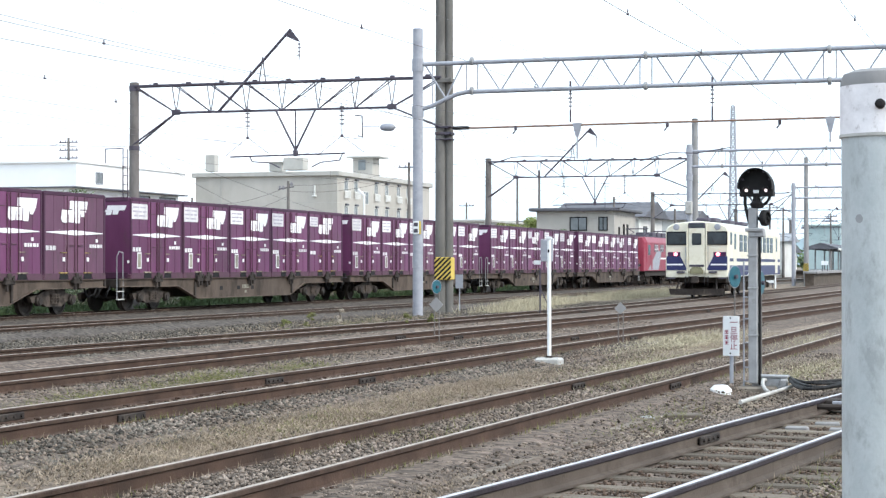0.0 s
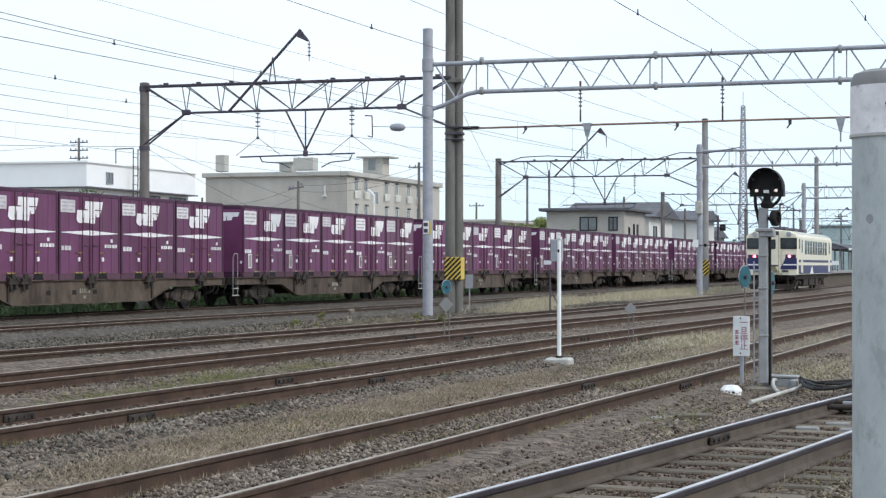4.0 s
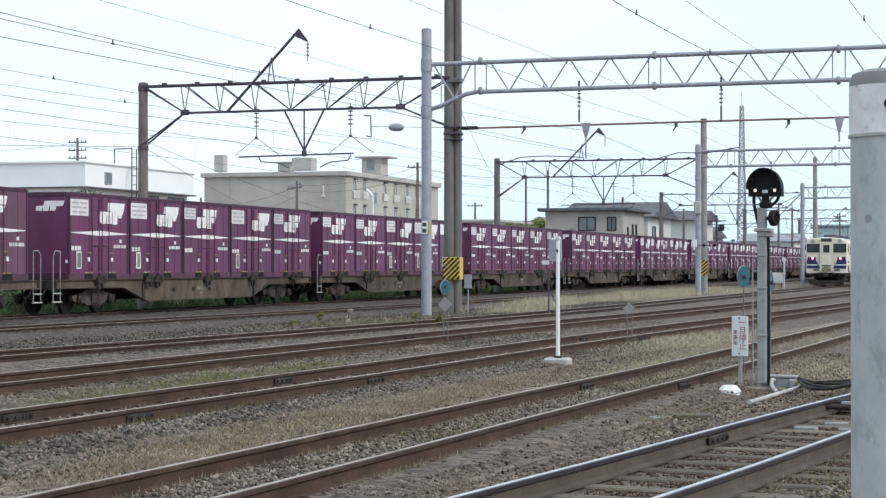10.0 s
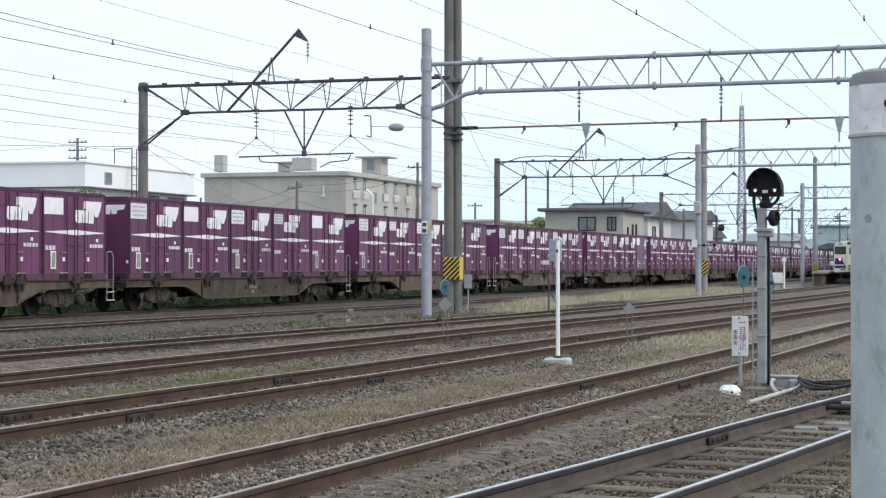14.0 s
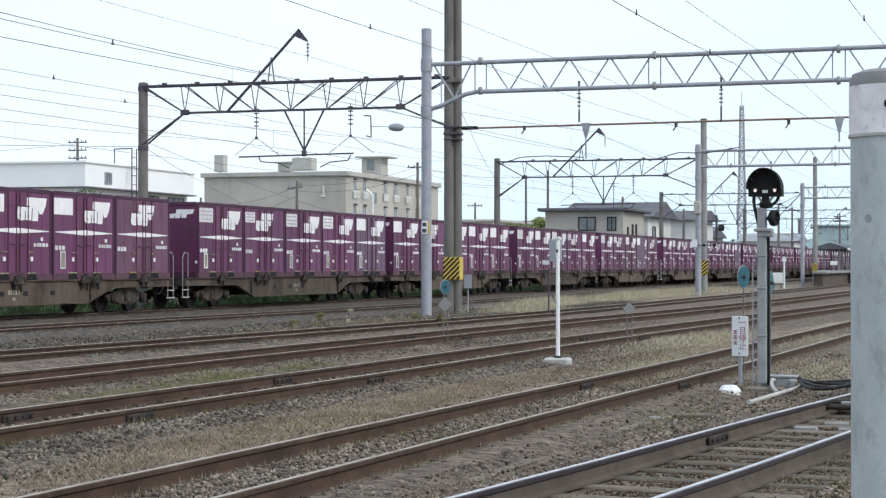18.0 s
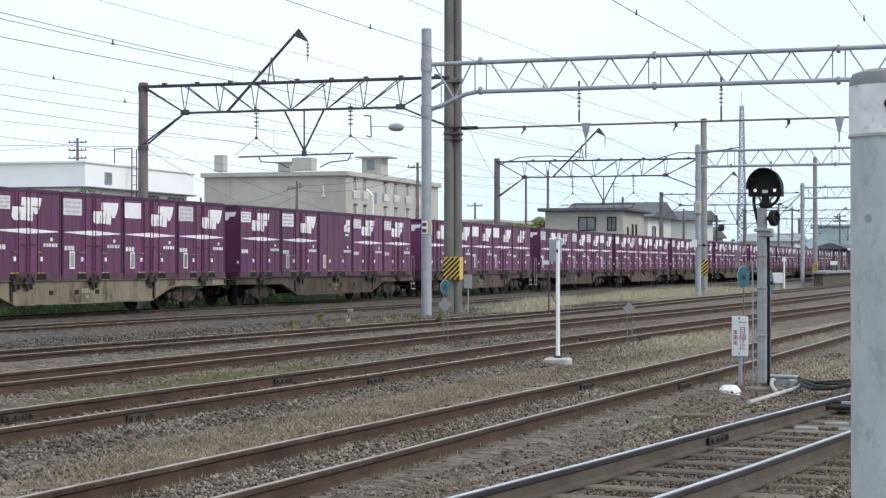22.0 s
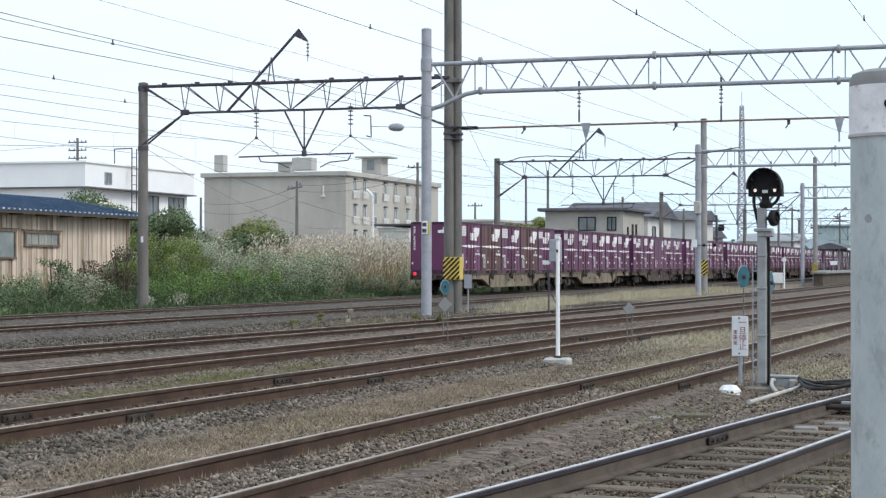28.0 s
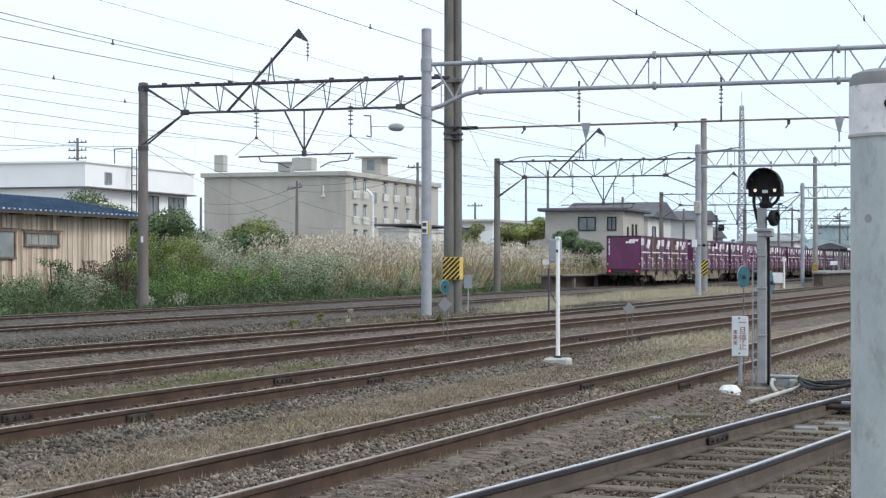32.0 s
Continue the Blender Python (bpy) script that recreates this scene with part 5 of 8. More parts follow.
part("board", Geo().box((0, 0, 0.38), (0.44, 0.04, 0.76), 0.01), M_yellow, w3)
slanted_bands(w3, -0.21, 0.21, 0.01, 0.75, -0.024, -0.0215, 0.20, 0.36, M_black)
sp = thing("platform_lamp", (-17.72, 103.83, 2.75), "small black signal lamp bracket on the steel pole", "lamp")
part("bracket", Geo().box((0.4, 0, 0), (1.2, 0.05, 0.04), 0.01), M_galvd, sp)
for dx in (0.35, 0.95):
    part("lens", Geo().turned((dx, -0.04, 0), (0, -1, 0), [(0, 0.09), (0.06, 0.09), (0.07, 0.06)], 12), M_black, sp)
part("plate", Geo().box((-0.18, -0.05, 0.1), (0.30, 0.02, 0.42), 0.006), M_white, sp)
nb = thing("wrap_board", (-17.72, 103.83, 4.83), "off-white number wrap on the steel pole", "sign")
part("board", Geo().box((0, -0.03, 0), (0.38, 0.34, 0.72), 0.05), M_lconc, nb)

# wires along the line
SUP = [-34, 14, 62, 106, 157, 205, 255, 310, 400, 500]


def long_wire(x, z, sag, name="overhead_wire", label="thin bare overhead wire along the tracks", r=0.0065, key=None, stops=SUP, parent=None, rise=0.0):
    pts = []
    for a, b in zip(stops, stops[1:]):
        for i in range(16):
            t = i / 16
            yy = a + (b - a) * t
            xx = x if key is None else track_x(key, yy)
            za, zb = (z + (rise if q > 100 else 0) for q in (a, b))
            pts.append((xx, yy, za + (zb - za) * t - sag * 4 * t * (1 - t)))
    pts.append((x if key is None else track_x(key, stops[-1]), stops[-1], z + rise))
    g = Geo().sweep([(r * math.cos(k * 2 * math.pi / 5), r * math.sin(k * 2 * math.pi / 5)) for k in range(5)], pts)
    if parent:
        return part(name, g, M_wire, parent), pts
    return solo(name, g, M_wire, label, "wire", "overhead wires"), pts


for key, x, zm in (("freight", None, 6.08), ("loop", None, 6.02), ("main", None, 6.13)):
    t = thing("catenary", (0, 0, 0), "contact wire hung by droppers from a sagging carrier wire", "catenary", "catenaries over the tracks")
    long_wire(0, 5.34 if key == "main" else 5.2, 0.0, "contact_wire", key=key, parent=t, r=0.0065)
    _, pts = long_wire(0, zm, 0.50, "carrier_wire", key=key, parent=t, r=0.0065)
    for p in pts:
        if 30 < p[1] < 200 and p[1] not in SUP and round(p[1] / 2.75) % 2:
            part("dropper", Geo().rod((p[0], p[1], 5.22), p, 0.003, 4), M_wire, t)
for x, z, sag, r, rise, clamps in ((-24.4, 9.0, 0.12, 0.006, 0.3, ()), (-25.3, 8.25, 0.30, 0.010, 0.0, (49.0, 59.8)),
                                   (-30.2, 7.72, 0.10, 0.008, 0.0, (54.4,)), (-30.2, 7.38, 0.28, 0.007, 0.0, (59.4,)), (-18.5, 8.74, 0.25, 0.010, 0.6, (52.0, 72.5)),
                                   (-14.0, 8.08, 0.22, 0.006, 0.2, ()), (-9.35, 8.26, 0.47, 0.010, 0.6, (45.9, 57.0)), (-7.6, 8.05, 0.36, 0.006, 0.2, ()), (-4.1, 8.2, 0.4, 0.007, 0.0, (49.0,))):
    wire, _ = long_wire(x, z, sag, r=r, rise=rise)
    for y in clamps:
        t = (y - 14) / 48 if y < 62 else (y - 62) / 44
        zc = z + (rise * t if y > 62 else 0) - sag * 4 * t * (1 - t)
        part("clamp", Geo().box((x, y, zc), (0.045, 0.14, 0.06), 0.012).box((x, y, zc + 0.07), (0.03, 0.05, 0.10), 0.01), M_galvd, wire)
for a, b, sag in (((-30.9, 62, 6.0), (-60, 160, 5.0), 1.0), ((-30.9, 62, 6.2), (-52, 190, 6.0), 2.0), ((-30.9, 62, 5.93), (-70, 48, 6.65), 0.1), ((-19.1, 62.2, 7.6), (-35, 130, 6.0), 0.8)):
    pts = []
    for i in range(13):
        t = i / 12
        p = Vector(a).lerp(Vector(b), t)
        pts.append((p.x, p.y, p.z - sag * 4 * t * (1 - t)))
    solo("service_wire", Geo().sweep([(0.009 * math.cos(q * 1.257), 0.009 * math.sin(q * 1.257)) for q in range(5)], pts), M_wire, "sagging service wire to the houses", "wire", "overhead wires")

# ---- line-side things ----
# shunting signal
SX, SY = -3.30, 24.5
s = thing("shunting_signal", (SX, SY, 0), "grey steel signal post with a black hooded two-light head", "railway signal")
part("foot", Geo().box((0, 0, 0.0), (0.50, 0.42, 0.12), 0.02), M_lid, s)
post = part("post", Geo().box((-0.045, 0, 1.235), (0.115, 0.12, 2.27), 0.012), M_sigpost, s)
for z in (0.72, 1.33, 1.75):
    part("strap", Geo().box((-0.045, 0, z), (0.135, 0.14, 0.022), 0.004), M_sigpost, post)
part("head_plate", Geo().box((-0.025, 0, 2.08), (0.23, 0.22, 0.045), 0.01), M_sigpost, s)
part("bracket", Geo().box((0, 0.02, 2.03), (0.20, 0.2, 0.08), 0.01), M_sigpost, s)
part("neck", Geo().turned((0, 0, 2.36), (0, 0, 1), [(0, 0.07), (0.06, 0.09), (0.10, 0.05), (0.17, 0.05)], 12), M_black, s)
half = [(0.216 * math.cos(a), 2.61 + 0.258 * math.sin(a)) for a in [math.pi * i / 16 for i in range(17)]]
half = [(0.216, 2.515), (0.212, 2.60)] + half[1:-1] + [(-0.212, 2.60), (-0.216, 2.515)]
head = part("head", Geo().prism(half, "y", -0.06, 0.16), M_black, s, "black half-round signal head")
hood = Geo()
for (a, b), (c, d) in zip(half[1:-1], half[2:-1]):
    hood.v += [(a * 1.04, -0.22, b + 0.01), (c * 1.04, -0.22, d + 0.01), (c * 1.04, 0.05, d + 0.01), (a * 1.04, 0.05, b + 0.01), (a, -0.22, b), (c, -0.22, d), (c, 0.05, d), (a, 0.05, b)]
    n = len(hood.v) - 8
    hood.f += [(n, n + 1, n + 2, n + 3), (n + 4, n + 7, n + 6, n + 5), (n, n + 4, n + 5, n + 1), (n + 3, n + 2, n + 6, n + 7)]
part("hood", hood, M_black, head)
M_lit = mat("lit_signal_lamp", (1.0, 0.80, 0.82), (1.0, 0.86, 0.88), 3, 0.3, 0, 0, emit=0.55)
for dx in (-0.125, 0.125):
    part("lit_lamp", Geo().turned((dx, -0.063, 2.59), (0, -1, 0), [(0, 0.021), (0.012, 0.021), (0.016, 0.012)], 12), M_lit, head, "lit white lamp")
for dx in (-0.125, 0.125):
    part("lamp_hood", Geo().prism([(dx - 0.045, 2.60), (dx - 0.03, 2.64), (dx + 0.03, 2.64), (dx + 0.045, 2.60), (dx + 0.036, 2.60), (dx + 0.024, 2.63), (dx - 0.024, 2.63), (dx - 0.036, 2.60)], "y", -0.16, -0.06), M_black, head)
for dx in (-0.10, 0.10):
    part("yoke_arm", Geo().rod((dx, 0, 2.525), (dx * 0.45, 0, 2.44), 0.016, 8), M_sigpost, s)
part("name_tag", Geo().box((0.0, -0.066, 2.575), (0.07, 0.01, 0.04)), M_white, head)
for i in range(5):
    a = math.pi * (0.15 + 0.175 * i)
    part("hood_bolt", Geo().turned((0.19 * math.cos(a), -0.063, 2.62 + 0.25 * math.sin(a)), (0, -1, 0), [(0, 0.016), (0.02, 0.016)], 8), M_galvd, head)
back = part("rear_lamp", Geo().turned((0.055, 0.0, 2.235), (0.93, -0.36, 0), [(0, 0.06), (0.03, 0.105), (0.085, 0.105), (0.10, 0.09), (0.10, 0.075), (0.07, 0.07)], 20), M_black, s, "round black rear lamp")
part("rear_bracket", Geo().box((0.08, 0.02, 2.23), (0.16, 0.05, 0.05), 0.01), M_black, s)
part("cable", Geo().pipe([(-0.15, 0, 2.52), (-0.15, 0, 2.42), (-0.12, 0, 2.28), (-0.08, 0, 2.10)], 0.022, 8), M_black, s)
part("cable", Geo().pipe([(0.18, 0, 2.53), (0.14, 0, 2.45), (0.06, 0, 2.38)], 0.020, 8), M_black, s)
# black rod stands in for the shaded right side of the post
part("conduit", Geo().rod((0.034, 0.02, 0.08), (0.034, 0.02, 2.0), 0.018, 8), M_black, s)
for z in (0.12, 0.30, 0.62, 0.93, 1.21, 1.55):
    part("rung", Geo().rod((-0.185, 0.12, z), (-0.04, 0.06, z), 0.009, 6), M_galv, s)
part("ladder_stile", Geo().rod((-0.185, 0.12, 0.02), (-0.185, 0.12, 1.68), 0.010, 6), M_galv, s)

jb = thing("junction_box", (-3.16, 24.7, 0), "low grey steel junction box with cables", "junction box")
part("body", Geo().box((0, 0, 0.10), (0.44, 0.22, 0.15), 0.02), M_sigpost, jb)
part("lid", Geo().box((0, 0, 0.185), (0.48, 0.26, 0.03), 0.008).box((0.20, -0.16, 0.10), (0.10, 0.10, 0.12), 0.02), M_sigpost, jb)
part("leg", Geo().box((-0.14, 0, 0.01), (0.06, 0.2, 0.08)), M_galvd, jb)
part("leg", Geo().box((0.14, 0, 0.01), (0.06, 0.2, 0.08)), M_galvd, jb)
part("elbow_pipe", Geo().pipe([(-0.04, -0.10, 0.14), (-0.06, -0.20, 0.15), (-0.05, -0.34, 0.10), (0.0, -0.50, 0.05), (0.06, -0.62, 0.02)], 0.024, 8), M_lconc, jb, "bent pale conduit")
cables = thing("cable_bundle", (0, 0, 0), "black cables lying loose on the ground beside the siding", "cable")
for k in range(6):
    pts = []
    for i in range(14):
        t = i / 13
        pts.append((-2.93 + (0.95 + 0.09 * k) * t, 24.95 - (1.2 + 0.42 * k) * math.sin(math.pi * min(t * 1.25, 1.0)) * (0.55 + 0.12 * (k % 3)) + 0.5 * t, 0.10 + 0.035 * math.sin(math.pi * t + k) + 0.014 * k))
    part("cable", Geo().sweep([(0.021 * math.cos(q * 1.047), 0.021 * math.sin(q * 1.047)) for q in range(6)], pts), M_black, cables)
solo("conduit_pipe", Geo().rod((-3.12, 21.75, 0.05), (-2.76, 24.75, 0.09), 0.024, 10), M_lconc, "pale plastic conduit lying on the ground", "pipe")
g = Geo().turned((-3.63, 23.6, 0.0), (0, 0, 1), [(0, 0.145), (0.07, 0.14), (0.125, 0.085), (0.13, 0.04)], 6)
solo("white_marker_block", g, M_white, "white painted low marker block on the ground", "marker")
pm = thing("point_machine", (-1.62, 20.5, 0), "dark oily point rods and lock frame between the siding rails", "point machine")
part("case", Geo().box((-0.05, 0.1, 0.14), (0.80, 0.20, 0.10), 0.02), M_bogie, pm)
part("lid", Geo().box((0.05, 0.42, 0.15), (0.52, 0.22, 0.10), 0.03), M_bogie, pm)
part("rod", Geo().rod((-0.48, -0.25, 0.13), (0.62, -0.20, 0.13), 0.03, 8), M_bogie, pm)
part("rod", Geo().rod((-0.48, 0.30, 0.16), (0.62, 0.34, 0.16), 0.026, 8), M_bogie, pm)
part("bright_bar", Geo().box((-0.02, -0.10, 0.165), (0.62, 0.05, 0.03), 0.006), M_galv, pm, "pale steel bar")
part("plate", Geo().box((-0.25, 0.9, 0.11), (0.55, 0.30, 0.03), 0.006), M_brown, pm, "rusty slide plate")
for k, (dx, dy, w) in enumerate(((-2.09, 18.35, 0.22), (-1.68, 18.3, 0.20), (-1.86, 18.95, 0.24))):
    solo("concrete_slab", Geo().box((dx, dy, 0.05), (w, 0.10, 0.05), 0.012, 0.12 * (k - 1)), M_paleconc, "broken pale concrete slab lying between the sleepers", "slab", "slabs in the siding")

for x, y, w, d, rz in ((-3.93, 19.7, 0.30, 0.42, 0.5), (-3.5, 20.1, 0.42, 0.36, 0.2), (-4.3, 20.6, 0.40, 0.44, 0.1)):
    solo("concrete_slab", Geo().box((x, y, 0.008), (w, d, 0.05), 0.008, rz), M_paleconc if rz > 0.3 else M_lid, "worn concrete slab sunk in the dirt", "slab", "slabs by the trough")

sg = thing("stop_sign", (-3.66, 24.7, 0), "white upright board with red writing on a thin post", "sign")
part("post", Geo().rod((0, 0.02, 0), (0, 0.02, 0.95), 0.025, 8), M_galv, sg)
board = part("board", Geo().box((0.0, -0.012, 0.70), (0.215, 0.012, 0.52), 0.004), M_white, sg, "white board with red writing")
for dz in (0.235, -0.225):
    part("rivet", Geo().turned((-0.01, -0.018, 0.70 + dz), (0, -1, 0), [(0, 0.012), (0.006, 0.008)], 8), M_black, board)


def letter(text, size, m, parent, at):
    cu = bpy.data.curves.new("letter", "FONT")
    cu.body, cu.size, cu.extrude, cu.align_x, cu.align_y = text, size, 0.001, "CENTER", "CENTER"
    tmp = new("letter_tmp", cu)
    bpy.context.view_layer.update()
    me = bpy.data.meshes.new_from_object(tmp.evaluated_get(bpy.context.evaluated_depsgraph_get()))
    bpy.data.objects.remove(tmp)
    me.materials.clear()
    me.materials.append(m)
    ob = new("lettering", me)
    ob.parent, ob.matrix_basis = parent, at
    return ob


for i, ch in enumerate("一旦停止"):
    letter(ch, 0.105, M_red, board, pose(0.035, -0.0200, 0.872 - i * 0.103, 90, 0, 0))
for i in range(3):
    b = 0.755 - i * 0.07
    g = Geo()
    for o in (-0.02, 0.0, 0.02):
        g.box((-0.06, -0.0195, b + o), (0.05, 0.002, 0.010))
    g.box((-0.06, -0.0192, b), (0.010, 0.002, 0.05))
    part("writing_bar", g, M_red, board)

wp = thing("white_post", (-7.42, 30.0, 0), "slim white painted marker post on a concrete foot", "marker post")
part("foot", Geo().box((0, 0, 0.05), (0.42, 0.34, 0.13), 0.03), M_lconc, wp)
part("shaft", Geo().turned((0, 0, 0.1), (0, 0, 1), [(0, 0.034), (1.95, 0.032)], 14), M_white, wp, smooth=True)
part("collar", Geo().turned((0, 0, 0.11), (0, 0, 1), [(0, 0.065), (0.04, 0.06)], 14), M_bogie, wp)
part("cap", Geo().box((0, 0, 2.07), (0.085, 0.085, 0.05), 0.01), M_white, wp)
part("fitting", Geo().box((0, -0.045, 1.86), (0.03, 0.02, 0.05), 0.005), M_black, wp)


def disc_marker(x, y, h, diam, turn, plate, label):
    d = thing("point_indicator", (x, y, 0), label, "marker", "small markers by the tracks")
    for o in ((-0.05, 0.05) if plate else (0.0,)):
        part("post", Geo().rod((o, 0, 0), (o, 0, h - 0.1), 0.011, 8), M_conc, d)
    if diam:
        part("disc", Geo().turned((0, -0.02, h), (math.sin(turn), -math.cos(turn), 0), [(0, diam / 2), (0.012, diam / 2)], 20), M_teal, d, "teal enamel disc")
        part("disc_rim", Geo().turned((0, -0.018, h), (math.sin(turn), -math.cos(turn), 0), [(-0.006, diam / 2 + 0.012), (0.004, diam / 2 + 0.012)], 20), M_galv, d)
        part("disc_hub", Geo().turned((0, -0.03, h), (math.sin(turn), -math.cos(turn), 0), [(0, 0.03), (0.05, 0.03)], 10), M_galvd, d)
    if plate:
        g = Geo().prism([(-plate, h - 0.36 if diam else h), (0, (h - 0.36 if diam else h) - plate), (plate, h - 0.36 if diam else h), (0, (h - 0.36 if diam else h) + plate)], "y", -0.045, -0.03)
        part("diamond_plate", g, M_paleconc, d, "grey diamond plate")
    part("foot", Geo().box((0, 0, 0.02), (0.36, 0.24, 0.08), 0.015), M_lconc, d)
    return d


disc_marker(-11.40, 36.6, 1.19, 0.27, 1.15, 0.15, "thin twin-post marker with a teal disc and grey diamond")
disc_marker(-7.60, 36.6, 0.78, 0, 0, 0.12, "thin post with a grey diamond plate")
disc_marker(-4.01, 27.4, 1.46, 0.31, 1.18, 0, "thin post with a turned teal disc")
disc_marker(-3.52, 26.6, 1.38, 0.31, 1.45, 0, "thin post with a teal disc turned almost edge-on")
for x, y, h, sx, sz in ((-19.45, 65.2, 1.05, 0.28, 0.50),):
    d = thing("line_marker", (x, y, 0), "small grey plate on a thin steel post", "marker", "small markers by the tracks")
    part("post", Geo().rod((0, 0, 0), (0, 0, h), 0.022, 8), M_galv, d)
    part("plate", Geo().box((0, -0.03, h), (sx, 0.02, sz), 0.005), M_galv if sx > 0.2 else M_white, d)
# cabinet and diagonal-braced stake behind the white post
d = thing("relay_cabinet", (-14.5, 58.0, 0), "slim grey steel cabinet on a braced frame", "cabinet")
for x in (-0.14, 0.14):
    part("leg", Geo().rod((x, 0, 0), (x, 0, 1.55), 0.025, 8), M_galvd, d)
part("brace", Geo().rod((-0.14, 0, 0.9), (0.14, 0, 0.35), 0.018, 6), M_galvd, d)
part("body", Geo().box((0.08, 0, 2.1), (0.36, 0.24, 0.70), 0.02), M_galv, d)
part("white_tag", Geo().box((-0.22, -0.05, 1.72), (0.22, 0.03, 0.13), 0.005), M_white, d)

# near post beside the camera
NP = (-0.316, 4.616)
np_ = thing("fence_post", (NP[0], NP[1], 0), "round pale grey steel post with a white sleeve at its top", "post")
part("shaft", Geo().turned((0, 0, -0.05), (0, 0, 1), [(0, 0.103), (1.99, 0.103)], 40), M_post, np_, smooth=True)
part("sleeve", Geo().turned((0, 0, 1.932), (0, 0, 1), [(0, 0.1065), (0.115, 0.1065)], 40), M_sleeve, np_, "dull white sleeve", smooth=True)
part("sleeve_band", Geo().turned((0, 0, 1.925), (0, 0, 1), [(0, 0.1085), (0.007, 0.1085)], 40), M_lconc, np_, smooth=True)
part("cap", Geo().turned((0, 0, 2.045), (0, 0, 1), [(0, 0.1055), (0.014, 0.1055), (0.032, 0.098), (0.041, 0.075), (0.045, 0.03)], 40), M_paleconc, np_, "grey domed cap", smooth=True)
part("bolt", Geo().turned((-0.0035, -0.106, 1.998), (-0.03, -1, 0), [(0, 0.012), (0.012, 0.012), (0.016, 0.006)], 10), M_black, np_)
part("paint_chip", Geo().turned((-0.054, -0.087, 1.731), (-0.53, -0.85, 0), [(0, 0.011), (0.0015, 0.010)], 12), M_sigpost, np_)

# concrete trough lids between the near tracks
lids = thing("cable_trough", (0, 0, 0), "path of worn grey concrete trough lids sunk in dirt", "cable trough", "", "structure")
rng = random.Random(4)
y = 13.8
while y < 21.6:
    for k in range(2):
        if rng.random() < (0.10 if y < 17.3 else 0.40 if y < 19.6 else 0.25):
            continue
        x = -4.62 + k * 0.42 + (y - 13) * 0.045
        m = pose(x + rng.uniform(-0.015, 0.015), y + rng.uniform(-0.02, 0.02), -0.010 + rng.uniform(-0.008, 0.008), rng.uniform(-1.0, 1.0), rng.uniform(-1.0, 1.0), -2.5 + rng.uniform(-1.5, 1.5))
        part("trough_lid", Geo().box((0, 0, 0), (0.40, 0.47, 0.06), 0.008), M_lid, lids, at=m)
    y += 0.5


# ---- buildings behind the line ----
M_apart = mat("beige_render_wall", (0.41, 0.388, 0.355), (0.495, 0.47, 0.435), 0.35, 0.9, 0, 0.15, 8, (0.36, 0.34, 0.305), 0.15, 0.60, 0.12, stretch=(1, 1, 0.4))
M_roofline = mat("grey_parapet", (0.38, 0.37, 0.345), (0.48, 0.465, 0.44), 0.5, 0.9, 0, 0.1, 8)
M_factory = mat("white_factory_cladding", (0.82, 0.83, 0.85), (0.88, 0.89, 0.90), 0.3, 0.6, 0, 0.05, 6, (0.77, 0.78, 0.80), 0.2, 0.64, 0.1)
M_plank = mat("bare_weathered_planks", (0.471, 0.391, 0.316), (0.749, 0.642, 0.546), 1.5, 0.9, 0, 0.3, 14, (0.27, 0.185, 0.135), 0.6, 0.57, 0.10, stretch=(3, 3, 0.3), vary=0.16)
M_blueroof = mat("blue_metal_roof", (0.022, 0.058, 0.118), (0.042, 0.092, 0.170), 0.8, 0.45, 0, 0.05, 10, (0.07, 0.10, 0.14), 0.8, 0.62)
M_house = mat("grey_beige_siding", (0.37, 0.350, 0.325), (0.45, 0.43, 0.40), 0.5, 0.85, 0, 0.15, 8, (0.27, 0.25, 0.225), 0.4, 0.62)
M_tile = mat("dark_slate_roof", (0.088, 0.090, 0.105), (0.138, 0.140, 0.158), 1.2, 0.8, 0, 0.2, 10)
M_greywall = mat("grey_blue_wall", (0.26, 0.275, 0.30), (0.34, 0.355, 0.38), 0.6, 0.85, 0, 0.1, 8)
M_whitewall = mat("off_white_wall", (0.60, 0.60, 0.58), (0.72, 0.72, 0.70), 0.5, 0.85, 0, 0.1, 8, (0.5, 0.49, 0.47), 0.3, 0.62)
# real timber of the shed; also the painted shade below platforms and eaves
M_timber_shade = mat("dark_timber_and_shade", (0.07, 0.055, 0.045), (0.14, 0.115, 0.095), 3, 0.9, 0, 0.3, 20)
M_oldwood = mat("grey_weathered_timber", (0.13, 0.10, 0.08), (0.26, 0.21, 0.175), 3, 0.9, 0, 0.3, 20, (0.08, 0.055, 0.045), 1.5, 0.6)
M_milky = mat("dusty_window_glass", (0.20, 0.235, 0.24), (0.34, 0.375, 0.375), 0.9, 0.35, 0, 0, 10, (0.14, 0.16, 0.16), 1.2, 0.6)
# teal mixed paler and greyer to carry the haze of distance
M_tealroof = mat("haze_paled_teal_cladding", (0.34, 0.44, 0.455), (0.42, 0.52, 0.53), 0.8, 0.7, 0, 0.05, 10)
M_pane = mat("house_window_glass", (0.10, 0.115, 0.125), (0.24, 0.26, 0.275), 0.4, 0.15, 0, 0)


